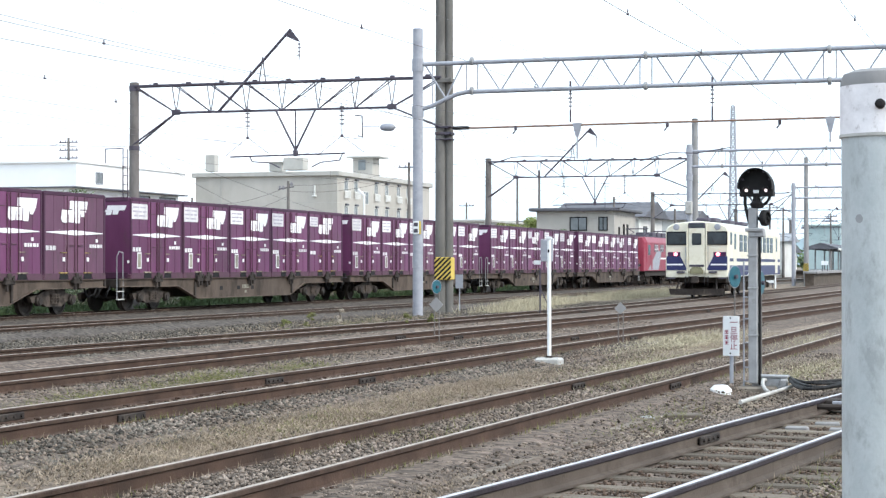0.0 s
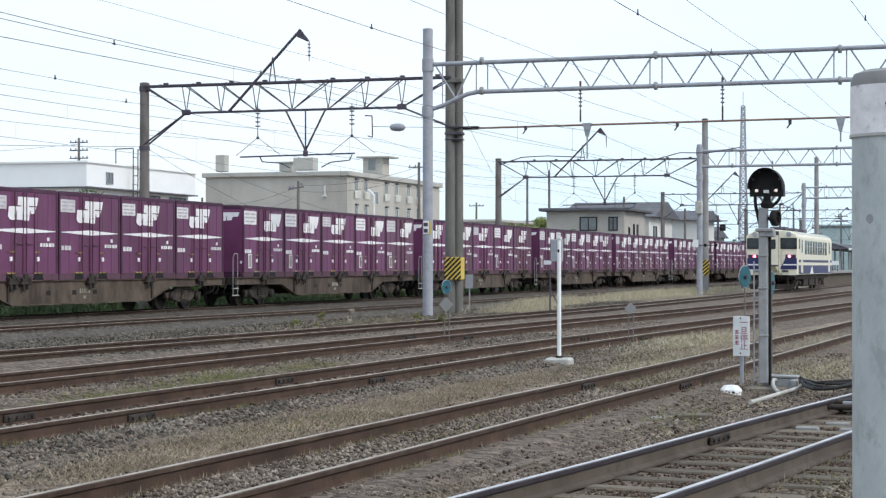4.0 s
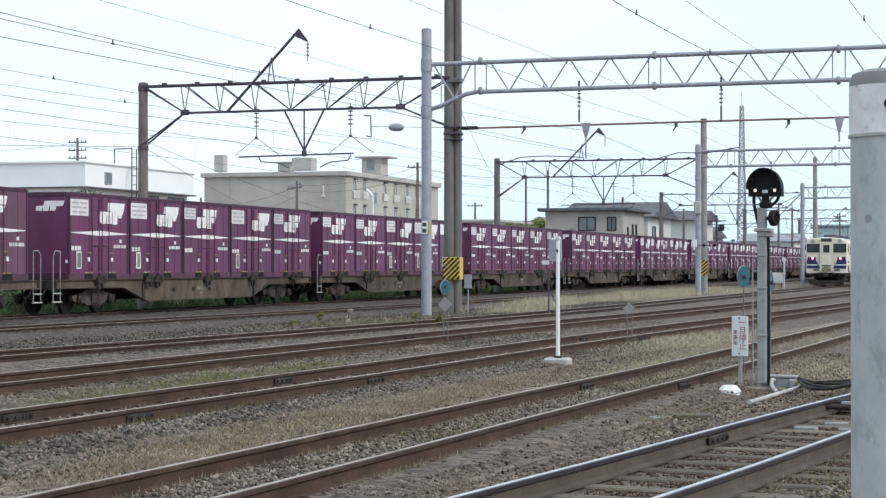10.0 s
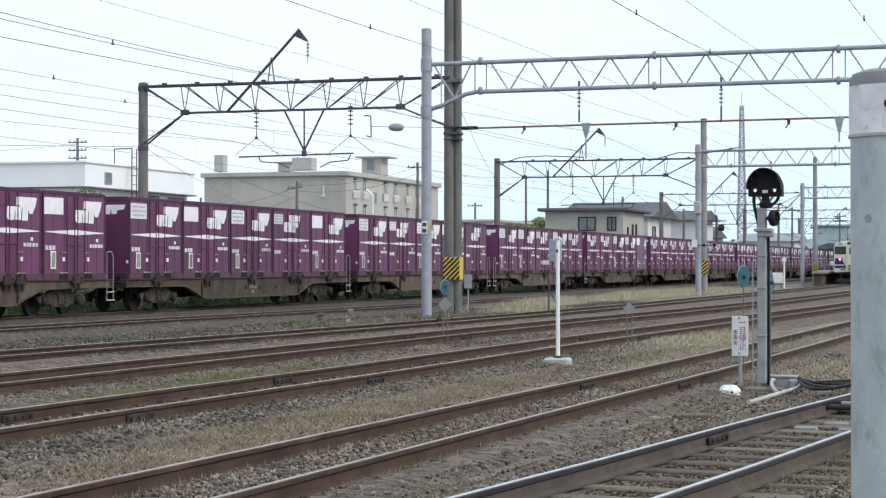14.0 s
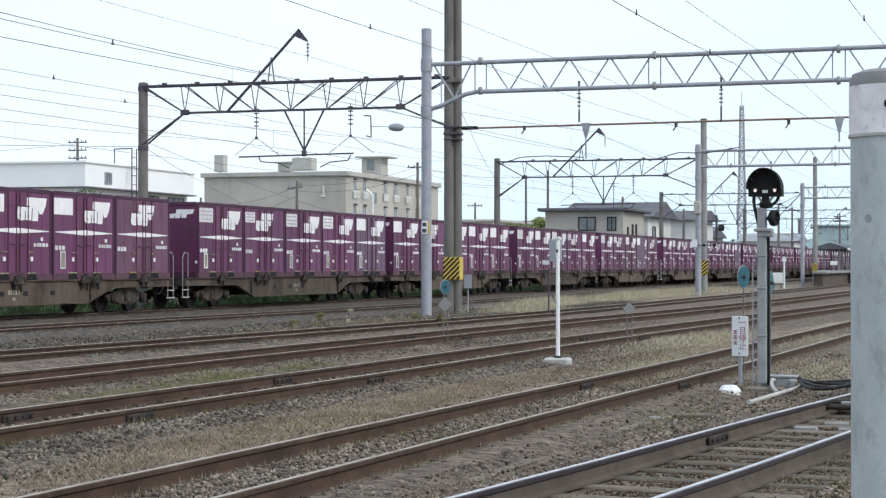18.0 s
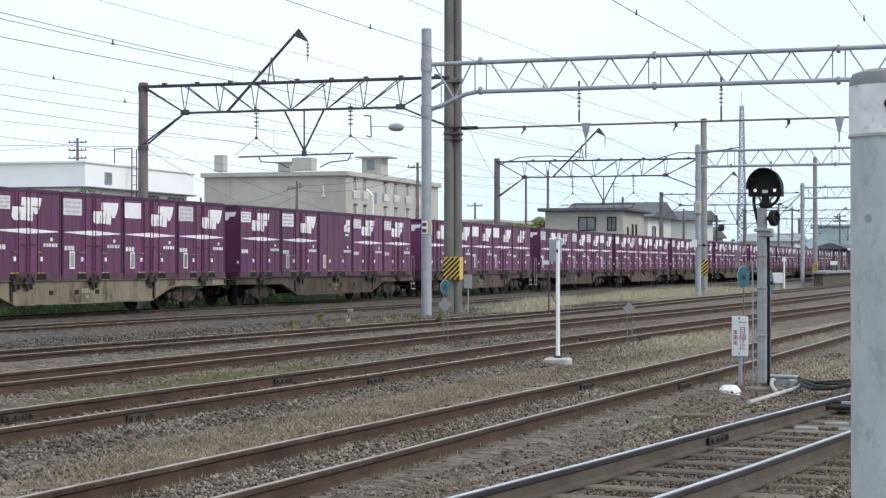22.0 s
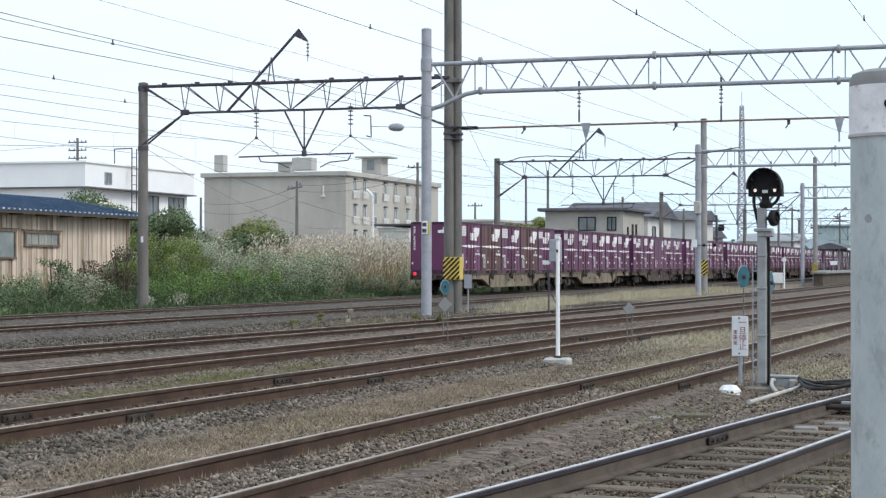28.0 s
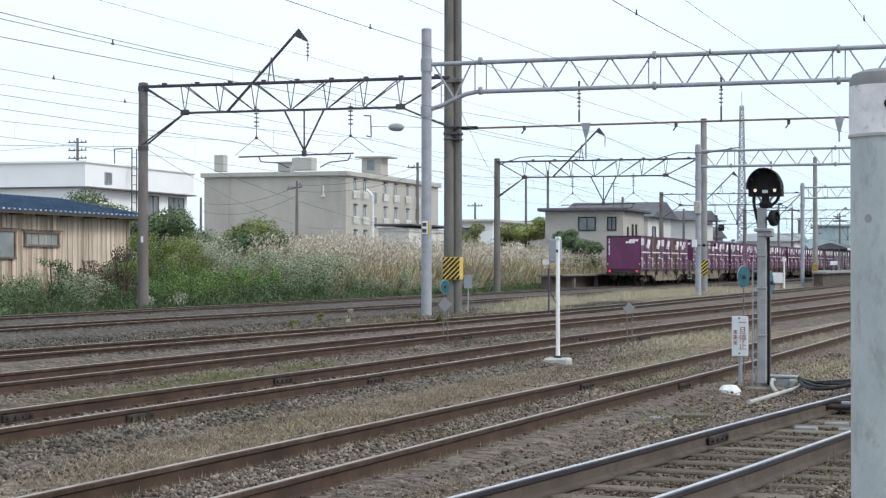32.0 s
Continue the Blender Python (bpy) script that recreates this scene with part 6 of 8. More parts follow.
def window_on(parent, face, u, z, w, h, at, frame_m=M_alu, mull=1, t=0.06):
    """A window with frame and panes. face 'e': wall in a plane x = at, looking to +x; 's': plane y = at, looking to -y."""
    fr = Geo()

    def slab(g, du, dz, sw, sh, out, thick):
        if face == "e":
            g.box((at + out, u + du, z + dz), (thick, sw, sh))
        else:
            g.box((u + du, at - out, z + dz), (sw, thick, sh))
    for dz in (-h / 2, h / 2):
        slab(fr, 0, dz, w + t, t, 0.02, 0.10)
    for du in (-w / 2, w / 2):
        slab(fr, du, 0, t, h, 0.02, 0.10)
    for i in range(mull):
        slab(fr, -w / 2 + w * (i + 1) / (mull + 1), 0, t * 0.8, h, 0.015, 0.08)
    win = part("window", fr, frame_m, parent)
    g = Geo()
    slab(g, 0, 0, w, h, 0.004, 0.02)
    part("pane", g, M_pane, win)
    return win


# apartment block
ap = thing("apartment_block", (0, 0, 0), "four-storey beige concrete apartment block with flat roof", "apartment building")
AX, AY0, AY1, AW, AH = -72.3, 195.2, 229.0, 17.0, 11.7
part("wall", Geo().box((AX - AW / 2, (AY0 + AY1) / 2, AH / 2), (AW, AY1 - AY0, AH)), M_apart, ap)
part("parapet", Geo().box((AX - AW / 2, (AY0 + AY1) / 2, AH + 0.10), (AW + 0.7, AY1 - AY0 + 0.7, 0.52), 0.05), M_roofline, ap)
for z in (2.9, 5.75, 8.6):
    part("joint_band", Geo().box((AX + 0.005, (AY0 + AY1) / 2, z), (0.02, AY1 - AY0, 0.05)), M_roofline, ap)
    part("joint_band", Geo().box((AX - AW / 2, AY0 - 0.005, z), (AW, 0.02, 0.05)), M_roofline, ap)
for fl in range(4):
    zc = 1.75 + fl * 2.85
    for y in (198.0, 201.2, 208.2, 212.0, 216.4, 220.0):
        wd = window_on(ap, "e", y, zc + 0.25, 1.15, 1.15, AX, M_whitewall, 1)
        teeth = [(y - 0.86, zc - 0.36), (y - 0.86, zc - 1.15)]
        for o in range(6):
            u = y - 0.86 + 0.292 * o
            teeth += [(u + 0.12, zc - 1.15), (u + 0.12, zc - 0.46), (u + 0.25, zc - 0.46), (u + 0.25, zc - 1.15)]
        g = Geo().prism(teeth + [(y + 0.95, zc - 1.15), (y + 0.95, zc - 0.36)], "x", AX + 0.22, AX + 0.26)
        part("guard_rail", g, M_whitewall, wd)
        part("window_hood", Geo().box((AX + 0.15, y, zc + 0.98), (0.30, 0.7, 0.22), 0.05), M_tile, wd)
    for y in (204.6, 223.6):
        window_on(ap, "e", y, zc - 0.9, 1.7, 1.4, AX, M_whitewall, 1)
part("roof_box", Geo().box((AX - 15.6, 196.6, AH + 1.5), (1.15, 1.2, 1.9), 0.05), M_roofline, ap)
part("roof_box", Geo().box((AX - 9.0, 200.0, AH + 1.15), (1.6, 1.2, 1.0), 0.05), M_roofline, ap)
part("roof_box_lid", Geo().box((AX - 9.0, 200.0, AH + 1.68), (2.3, 1.7, 0.14), 0.03), M_roofline, ap)
part("roof_box", Geo().box((AX - 6.0, 198.0, AH + 1.35), (2.4, 1.6, 1.4), 0.05), M_roofline, ap)
st = part("stair_head", Geo().box((AX - 2.9, 213, AH + 1.7), (2.5, 2.4, 2.1), 0.04), M_apart, ap)
part("stair_roof", Geo().box((AX - 2.7, 213, AH + 2.85), (4.2, 3.6, 0.18), 0.03), M_roofline, ap)
part("stair_window", Geo().box((AX - 3.0, 211.77, AH + 1.9), (0.9, 0.06, 1.2)), M_pane, ap)
part("wall_lamp", Geo().box((AX - 2.6, AY0 - 0.12, 9.9), (0.16, 0.2, 1.2), 0.03).box((AX - 2.6, AY0 - 0.2, 9.3), (0.5, 0.3, 0.16), 0.04), M_whitewall, ap)
part("downpipe", Geo().rod((AX - 13.8, AY0 - 0.08, 0), (AX - 13.8, AY0 - 0.08, AH), 0.06, 8), M_roofline, ap)

# white factory hall
fa = thing("factory_hall", (0, 0, 0), "large white clad factory hall with low glazed side", "factory")
FX, FY = -67.1, 125.6
part("wall", Geo().box((FX - 20, FY + 9.5, 8.40), (40, 19, 1.80)), M_factory, fa)
part("parapet", Geo().box((FX - 20, FY + 9.5, 9.35), (40.3, 19.3, 0.14)), M_factory, fa)
part("base_wall", Geo().box((FX - 20.3, FY + 9.6, 3.72), (39.4, 18.6, 7.44)), M_factory, fa)
part("ledge", Geo().box((FX - 19.9, FY + 9.5, 7.46), (40.25, 19.15, 0.10)), M_tile, fa)
window_on(fa, "e", FY + 3.6, 8.25, 1.05, 0.85, FX, M_galv, 1)
for y in (137.6, 142.4):
    window_on(fa, "e", y, 5.85, 2.9, 2.7, FX - 0.6, M_alu, 2)
for x in (-84.0, -88.5, -93.0):
    window_on(fa, "s", x, 6.6, 3.0, 1.2, FY + 0.3, M_alu, 1)
lad = part("roof_ladder", Geo().rod((FX + 0.5, FY + 6.6, 4), (FX + 0.5, FY + 6.6, 10.7), 0.05, 6).rod((FX + 0.5, FY + 7.4, 4), (FX + 0.5, FY + 7.4, 10.7), 0.05, 6)
           .rod((FX - 1.2, FY + 7.0, 9.2), (FX - 1.2, FY + 7.0, 10.7), 0.05, 6).rod((FX - 1.2, FY + 7.0, 10.7), (FX + 0.5, FY + 6.6, 10.7), 0.05, 6), M_galvd, fa)
for i in range(9):
    part("ladder_rung", Geo().rod((FX + 0.5, FY + 6.6, 4.4 + i * 0.7), (FX + 0.5, FY + 7.4, 4.4 + i * 0.7), 0.03, 6), M_galvd, lad)

# plank shed with blue roof
sh = thing("plank_shed", (0, 0, 0), "bare wooden plank shed with a blue metal roof", "shed")
HX0, HY0, HY1, HH = -38.0, 48.0, 74.9, 3.72
part("wall", Geo().box((HX0 - 3.6, (HY0 + HY1) / 2, HH / 2 - 0.02), (7.0, HY1 - HY0 - 0.1, HH - 0.1)), M_timber_shade, sh)
rg = random.Random(8)
y = HY0
while y < HY1 - 0.05:
    w = rg.uniform(0.36, 0.46)
    part("plank", Geo().box((HX0 - 0.03 + rg.uniform(0, 0.018), y + w / 2, HH / 2), (0.035, w - 0.02, HH - 0.02), 0.006), M_plank, sh)
    part("batten", Geo().box((HX0 + 0.012, y, HH / 2), (0.03, 0.06, HH - 0.02), 0.006), M_plank, sh)
    y += w
x = HX0 - 7.0
while x < HX0:
    part("plank", Geo().box((x + 0.2, HY1 - 0.02, HH / 2 + 0.1), (0.38, 0.035, HH + 0.3), 0.006), M_plank, sh)
    x += 0.4
g = Geo().prism([(HX0 + 0.75, HH + 0.02), (HX0 - 3.6, HH + 0.80), (HX0 - 8.0, HH + 0.02), (HX0 - 8.0, HH + 0.10), (HX0 - 3.6, HH + 0.90), (HX0 + 0.75, HH + 0.12)], "y", HY0 - 0.6, HY1 + 0.7)
part("roof", g, M_blueroof, sh, "blue metal sheet roof")
yy = HY0 - 0.5
k = 0
while yy < HY1 + 0.6:
    part("roof_seam", Geo().prism([(HX0 + 0.76, HH + 0.115), (HX0 - 3.6, HH + 0.895), (HX0 - 3.6, HH + 0.94), (HX0 + 0.76, HH + 0.16)], "y", yy, yy + 0.05), M_blueroof, sh)
    part("seam_end", Geo().box((HX0 + 0.775, yy + 0.15, HH + 0.085), (0.02, 0.11, 0.045)), M_plac, sh)
    yy += 0.40
# dark board paints the shadow line under the roof edge
part("fascia", Geo().box((HX0 + 0.70, (HY0 + HY1) / 2, HH - 0.02), (0.05, HY1 - HY0 + 1.1, 0.12)), M_timber_shade, sh)
for i in range(14):
    part("rafter_end", Geo().box((HX0 + 0.3, HY0 + 1 + i * 2.0, HH - 0.05), (0.6, 0.09, 0.12)), M_timber_shade, sh)


def shed_window(y0, y1, z0, z1, bars):
    g = Geo()
    for z in (z0, z1):
        g.box((HX0 + 0.05, (y0 + y1) / 2, z), (0.12, y1 - y0 + 0.2, 0.09), 0.01)
    for y in (y0, y1):
        g.box((HX0 + 0.05, y, (z0 + z1) / 2), (0.11, 0.09, z1 - z0), 0.01)
    w = part("window", g, M_oldwood, sh, "timber-framed window")
    n = bars + 1
    for i in range(n):
        a, b = y0 + (y1 - y0) * i / n, y0 + (y1 - y0) * (i + 1) / n
        part("pane", Geo().box((HX0 + 0.03, (a + b) / 2, (z0 + z1) / 2), (0.02, b - a - 0.06, z1 - z0)), M_milky, w)
        if i:
            part("bar", Geo().box((HX0 + 0.05, a, (z0 + z1) / 2), (0.07, 0.07, z1 - z0), 0.008), M_plank, w)
    part("lintel", Geo().box((HX0 + 0.08, (y0 + y1) / 2, z1 + 0.09), (0.12, y1 - y0 + 0.5, 0.05), 0.01), M_oldwood, w)


shed_window(61.2, 65.3, 1.92, 2.98, 2)
shed_window(66.1, 68.75, 2.42, 2.94, 4)


def flat_house(x, y0, y1, w, h, wall, roof, name, label, wins_s=(), wins_e=(), eave=0.6, pitch=0.0, floor=0):
    hs = thing(name, (0, 0, 0), label, "house", "houses beyond the line")
    part("wall", Geo().box((x - w / 2, (y0 + y1) / 2, h / 2), (w, y1 - y0, h)), wall, hs)
    ym = (y0 + y1) / 2
    if pitch:
        g = Geo().prism([(y0 - eave, h), (y1 + eave, h), (ym, h + pitch)], "x", x - w - eave, x + eave)
        part("roof", g, roof, hs)
    else:
        part("roof", Geo().box((x - w / 2, ym, h + 0.13), (w + 2 * eave, y1 - y0 + 2 * eave, 0.30), 0.06), roof, hs)
    for u, z, ww, hh in wins_s:
        window_on(hs, "s", u, z, ww, hh, y0, M_black, 1, 0.09)
    for u, z, ww, hh in wins_e:
        window_on(hs, "e", u, z, ww, hh, x, M_black, 0, 0.08)
    return hs


h1 = flat_house(-34.75, 164.5, 174.0, 7.1, 6.5, M_house, M_tile, "two_storey_house", "two-storey grey-beige house with dark flat roof edge",
                ((-38.0, 5.35, 1.5, 1.15), (-35.75, 5.35, 0.75, 1.15)), ((166.5, 4.6, 0.35, 0.9), (168.6, 4.4, 0.5, 1.9), (170.2, 4.4, 0.5, 1.9)))
flat_house(-35.2, 178, 190, 8.0, 6.3, M_whitewall, M_tile, "gabled_house", "white house with a slate gable roof", (), ((181, 4.8, 1.6, 1.2),), 0.7, 1.6)
flat_house(-33.5, 196, 206, 5.2, 6.4, M_whitewall, M_tile, "white_house", "white-walled house with slate roof", (), ((199, 3.6, 1.2, 1.2),), 0.7, 1.1)
flat_house(-54.0, 190, 204, 4.4, 6.2, M_factory, M_roofline, "low_white_building", "low white building with flat roof behind the reeds",
           ((-56.8, 5.0, 1.3, 1.1),), ((192.5, 5.0, 0.9, 1.4), (196.0, 5.0, 0.9, 1.4), (200.0, 5.0, 0.9, 1.2)))
ls = flat_house(-43.6, 131.0, 143.0, 2.3, 4.1, M_whitewall, M_whitewall, "low_store", "low pale store with dark roof edge", (), ((134, 2.4, 1.2, 1.0),), 0.1)
part("roof_edge", Geo().box((-44.75, 137.0, 4.62), (3.2, 13.0, 0.14), 0.03), M_tile, ls, "dark roof edge")
flat_house(-30.5, 252, 268, 13.0, 3.4, M_whitewall, M_tile, "station_house", "pale low house near the station", ((-36, 2.0, 2.4, 1.2), (-32.5, 2.0, 1.6, 1.2)), (), 0.7, 1.2)
flat_house(-27.4, 300, 330, 5.6, 7.8, M_tealroof, M_tealroof, "teal_building", "long blue-green clad building beyond the station", (), (), 0.4)
flat_house(-60.0, 240, 262, 14.0, 6.0, M_house, M_tile, "two_storey_house", "beige house with slate gable roof", (), (), 0.7, 1.8)
flat_house(-40.0, 224, 236, 9.0, 4.6, M_greywall, M_tile, "gabled_house", "grey house with a slate gable roof", (), (), 0.7, 1.7)
flat_house(-90.0, 260, 280, 18.0, 6.5, M_whitewall, M_tile, "white_house", "white-walled house with slate roof", (), (), 0.7, 1.8)
flat_house(-50.0, 300, 318, 12.0, 6.2, M_house, M_tile, "two_storey_house", "beige house with slate gable roof", (), (), 0.7, 1.8)
flat_house(-28.8, 240, 252, 6.7, 4.7, M_whitewall, M_greywall, "low_white_building", "pale low house with grey roof beyond the platform", ((-33.6, 3.2, 1.6, 1.1), (-30.6, 3.2, 1.1, 1.1)), (), 0.5, 1.1)
ant = thing("roof_aerial", (-35.9, 166, 6.7), "thin television aerial on a house roof", "aerial")
part("mast", Geo().rod((0, 0, 0), (0, 0, 2.4), 0.03, 6), M_galvd, ant)
part("dipoles", Geo().rod((-0.5, 0, 2.3), (0.5, 0, 2.3), 0.02, 5).rod((-0.35, 0, 2.0), (0.35, 0, 2.0), 0.02, 5), M_galvd, ant)

# lattice mast
tw = thing("lattice_mast", (-44.15, 300, 0), "tall slim steel lattice mast with a whip on top", "mast")
g = Geo()
for sx in (-0.75, 0.75):
    for sy in (-0.75, 0.75):
        part("leg", Geo().rod((sx, sy, 0), (sx * 0.34, sy * 0.34, 27.0), 0.09, 6), M_galv, tw)
for i in range(27):
    a, b = i, i + 1
    ra, rb = 0.75 - 0.0183 * a, 0.75 - 0.0183 * b
    g = Geo()
    for sy in (-1, 1):
        g.rod((-ra, sy * ra, a), (rb, sy * rb, b), 0.05, 5).rod((ra, sy * ra, a), (-rb, sy * rb, b), 0.05, 5).rod((-rb, sy * rb, b), (rb, sy * rb, b), 0.06, 5)
    part("lattice_bay", g, M_galv, tw)
part("whip", Geo().rod((0, 0, 27), (0, 0, 29.2), 0.05, 6), M_galv, tw)

# power poles behind the reeds
for x, y, h, arms in ((-80.9, 150, 13.0, 3), (-80.9, 176, 8.6, 0), (-60.0, 150, 8.9, 0), (-48.5, 148, 10.2, 1), (-61.8, 210, 9.0, 1), (-50.4, 190, 10.8, 0), (-43.5, 172, 10.6, 0),
                      (-37.2, 176, 8.2, 0), (-33.5, 188, 7.4, 0), (-27.5, 215, 8.6, 1), (-29.0, 240, 9.0, 1), (-26, 270, 9, 2)):
    p = thing("power_pole", (x, y, -0.05), "slim grey concrete power pole with cross-arms", "utility pole", "power poles")
    part("shaft", Geo().turned((0, 0, 0), (0, 0, 1), [(0, 0.17), (h, 0.11)], 10), M_conc, p, smooth=True)
    for i in range(arms):
        z = h - 0.4 - 0.7 * i
        a = part("cross_arm", Geo().box((0, 0, z), (1.8, 0.1, 0.1)), M_galvd, p)
        for o in (-0.8, -0.3, 0.4, 0.8):
            part("pin_insulator", Geo().turned((o, 0, z + 0.05), (0, 0, 1), [(0, 0.05), (0.12, 0.06), (0.16, 0.03)], 8), M_insul, a)
    if (x, y) == (-60.0, 150):
        part("bracket_arm", Geo().rod((-0.9, 0, h - 0.7), (0.5, 0, h - 0.5), 0.05, 6), M_galvd, p)
        for o in (-0.75, -0.45, 0.3):
            part("pin_insulator", Geo().turned((o, 0, h - 0.75 if o < 0 else h - 0.45), (0, 0, 1), [(0, 0.07), (0.16, 0.12), (0.30, 0.10), (0.36, 0.04)], 8), M_insul, p)
        part("clamp_box", Geo().box((-1.5, 0, h - 4.6), (1.0, 0.14, 0.14), 0.03), M_galvd, p)
        part("guy_wire", Geo().rod((0, 0, h - 5.0), (1.9, -0.5, h - 8.8), 0.035, 6), M_galvd, p)
for a, b, sag in (((-48.5, 148, 9.8), (-60, 150, 8.5), 0.5), ((-48.5, 148, 9.2), (-60, 150, 8.0), 0.6), ((-48.5, 148, 9.8), (-43.5, 172, 10.2), 0.6), ((-43.5, 172, 9.8), (-33.5, 188, 7.2), 0.5),
                  ((-60, 150, 8.4), (-80.9, 176, 8.0), 0.7), ((-60, 150, 7.6), (-80.9, 176, 7.2), 0.9), ((-48.5, 148, 9.5), (-50.4, 190, 10.4), 0.8), ((-33.5, 188, 7.2), (-27.5, 215, 8.2), 0.5), ((-80.9, 150, 12.4), (-140, 150, 12.4), 1.0)):
    pts = [tuple(Vector(a).lerp(Vector(b), i / 10) - Vector((0, 0, sag * 4 * (i / 10) * (1 - i / 10)))) for i in range(11)]
    solo("service_wire", Geo().sweep([(0.015 * math.cos(q * 1.257), 0.015 * math.sin(q * 1.257)) for q in range(5)], pts), M_wire, "sagging service wire to the houses", "wire", "overhead wires")
fl = thing("flood_lamp", (-42.5, 120, 0), "white slender lamp pole with an angled head", "lamp post")
part("pole", Geo().rod((0, 0, 0), (0, 0, 6.4), 0.07, 8), M_white, fl)
part("head", Geo().rod((0, 0, 6.36), (-0.45, 0, 6.75), 0.09, 8), M_white, fl)

# ---- platforms ----
pl = thing("side_platform", (0, 0, 0), "worn concrete side platform with a low fence", "platform", "", "structure")
part("deck", Geo().box((-30.15, 250, 0.97), (1.7, 260, 0.14), 0.02), M_conc, pl)
# wall coloured dark for the shadow under the deck
part("face_wall", Geo().box((-30.5, 250, 0.43), (0.7, 259.6, 0.9)), M_timber_shade, pl)
for i in range(9):
    part("support", Geo().box((-29.62, 124 + i * 7.0, 0.43), (0.30, 0.30, 0.9), 0.02), M_conc, pl)
fn = thing("platform_fence", (0, 0, 0), "low yellowish steel fence along the platform edge", "fence")
for i in range(30):
    part("post", Geo().box((-30.85, 120.4 + i * 2.0, 1.55), (0.06, 0.06, 1.2)), M_fence, fn)
for z in (1.45, 1.8, 2.12):
    part("fence_rail", Geo().box((-30.85, 150, z), (0.05, 60, 0.05)), M_fence, fn)
ip = thing("island_platform", (0, 0, 0), "island platform with concrete edge", "platform", "", "structure")
part("deck", Geo().prism([(-15.5, 150), (-16.6, 150), (-20.5, 192), (-20.5, 328), (-15.3, 328)], "z", 1.0, 1.16), M_paleconc, ip)
# dark colour stands in for shadow below the island deck
part("face_wall", Geo().prism([(-15.8, 150.4), (-16.5, 150.4), (-20.2, 192), (-20.2, 327.8), (-15.6, 327.8)], "z", -0.02, 1.0), M_timber_shade, ip)
cn = thing("platform_canopy", (0, 0, 0), "dark gabled platform canopy on slim posts", "canopy")
part("roof", Geo().prism([(-20.6, 3.34), (-18.9, 3.86), (-17.2, 3.34), (-17.2, 3.22), (-18.9, 3.72), (-20.6, 3.22)], "y", 186, 280), M_tile, cn)
part("gable_board", Geo().prism([(-20.4, 3.24), (-17.4, 3.24), (-18.9, 3.70)], "y", 185.9, 186.0), M_tile, cn)
part("fascia", Geo().box((-17.18, 233, 3.22), (0.06, 93.8, 0.20)), M_whitewall, cn)
for i in range(10):
    for x in (-19.6, -18.2):
        part("post", Geo().box((x, 188 + i * 9, 2.25), (0.15, 0.15, 2.2)), M_sigpost, cn)
kb = thing("waiting_room", (-18.9, 232, 1.16), "dark glazed waiting room under the canopy", "waiting room")
part("wall", Geo().box((0, 0, 0.45), (2.4, 9, 0.9)), M_greywall, kb)
part("glazing", Geo().box((0, 0, 1.5), (2.3, 8.9, 1.2)), M_glass, kb)
part("roof", Geo().box((0, 0, 2.15), (2.6, 9.2, 0.12)), M_whitewall, kb)
for x, y, z, sx, sz, m, lb in ((-16.4, 165, 1.85, 0.6, 0.35, M_white, "white station sign board on short legs"), (-17.6, 137, 0.75, 0.75, 0.75, M_white, "square white board on a low stand"),
                               ):
    b = thing("notice_board", (x, y, 0), lb, "sign")
    part("board", Geo().box((0, 0, z), (sx, 0.06, sz), 0.01), m, b)
    for o in (-0.35, 0.35):
        part("leg", Geo().box((o * sx, 0.06, z / 2), (0.06, 0.06, z)), M_galvd, b)
b = thing("round_marker", (-17.0, 136, 0), "white round disc on a white post", "marker")
part("post", Geo().rod((0, 0, 0), (0, 0, 2.2), 0.06, 8), M_white, b)
part("disc", Geo().turned((0, -0.05, 2.05), (0, -1, 0), [(0, 0.17), (0.03, 0.17)], 16), M_white, b)
sg = thing("colour_light_signal", (-31.0, 193, 0), "black colour-light signal on a slim post", "railway signal")
part("post", Geo().rod((0, 0, 0), (0, 0, 6.8), 0.11, 8), M_galvd, sg)
part("head", Geo().box((0.5, -0.1, 5.5), (0.6, 0.3, 0.65), 0.06), M_black, sg)
part("arm", Geo().box((-0.1, 0, 6.2), (2.2, 0.1, 0.1)), M_galvd, sg)

# ---- far ridge ----
V, F = [], []
n = 140
for i in range(n):
    a = i / (n - 1)
    x = -3600 + 4800 * a
    h = 60 + 50 * noise.noise(Vector((a * 7, 0.3, 0))) + 18 * noise.noise(Vector((a * 31, 2, 0))) + 5 * noise.noise(Vector((a * 90, 5, 0)))
    for k, (dy, f) in enumerate(((0, -0.05), (250, 0.55), (450, 1.0), (1200, 0.9))):
        V.append((x, 3000 + dy, max(h, 8) * f))
# distance haze is put into the hills' own colour
M_ridge = mat("haze_tinted_far_woods", (0.20, 0.27, 0.30), (0.26, 0.33, 0.36), 0.01, 1.0, 0, 0)
a = np.array([i * 4 + k for i in range(n - 1) for k in range(3)])
soup("backdrop", np.array(V), np.stack([a, a + 4, a + 5, a + 1], 1), M_ridge, "far wooded hills tinted blue-green for haze", "hills", "structure")


# ---- plants ----
def quads(centre, along, across, size, width):
    """Leaf-like four-cornered faces: centre and two directions for each."""
    n = len(centre)
    a = along * size[:, None]
    b = across * width[:, None]
    V = np.empty((n, 4, 3))
    V[:, 0] = centre - a * 0.5
    V[:, 1] = centre + b * 0.5
    V[:, 2] = centre + a * 0.5
    V[:, 3] = centre - b * 0.5
    return V.reshape(-1, 3), np.arange(n * 4).reshape(n, 4)


def units(rng, n):
    v = rng.normal(size=(n, 3))
    return v / np.linalg.norm(v, axis=1)[:, None]


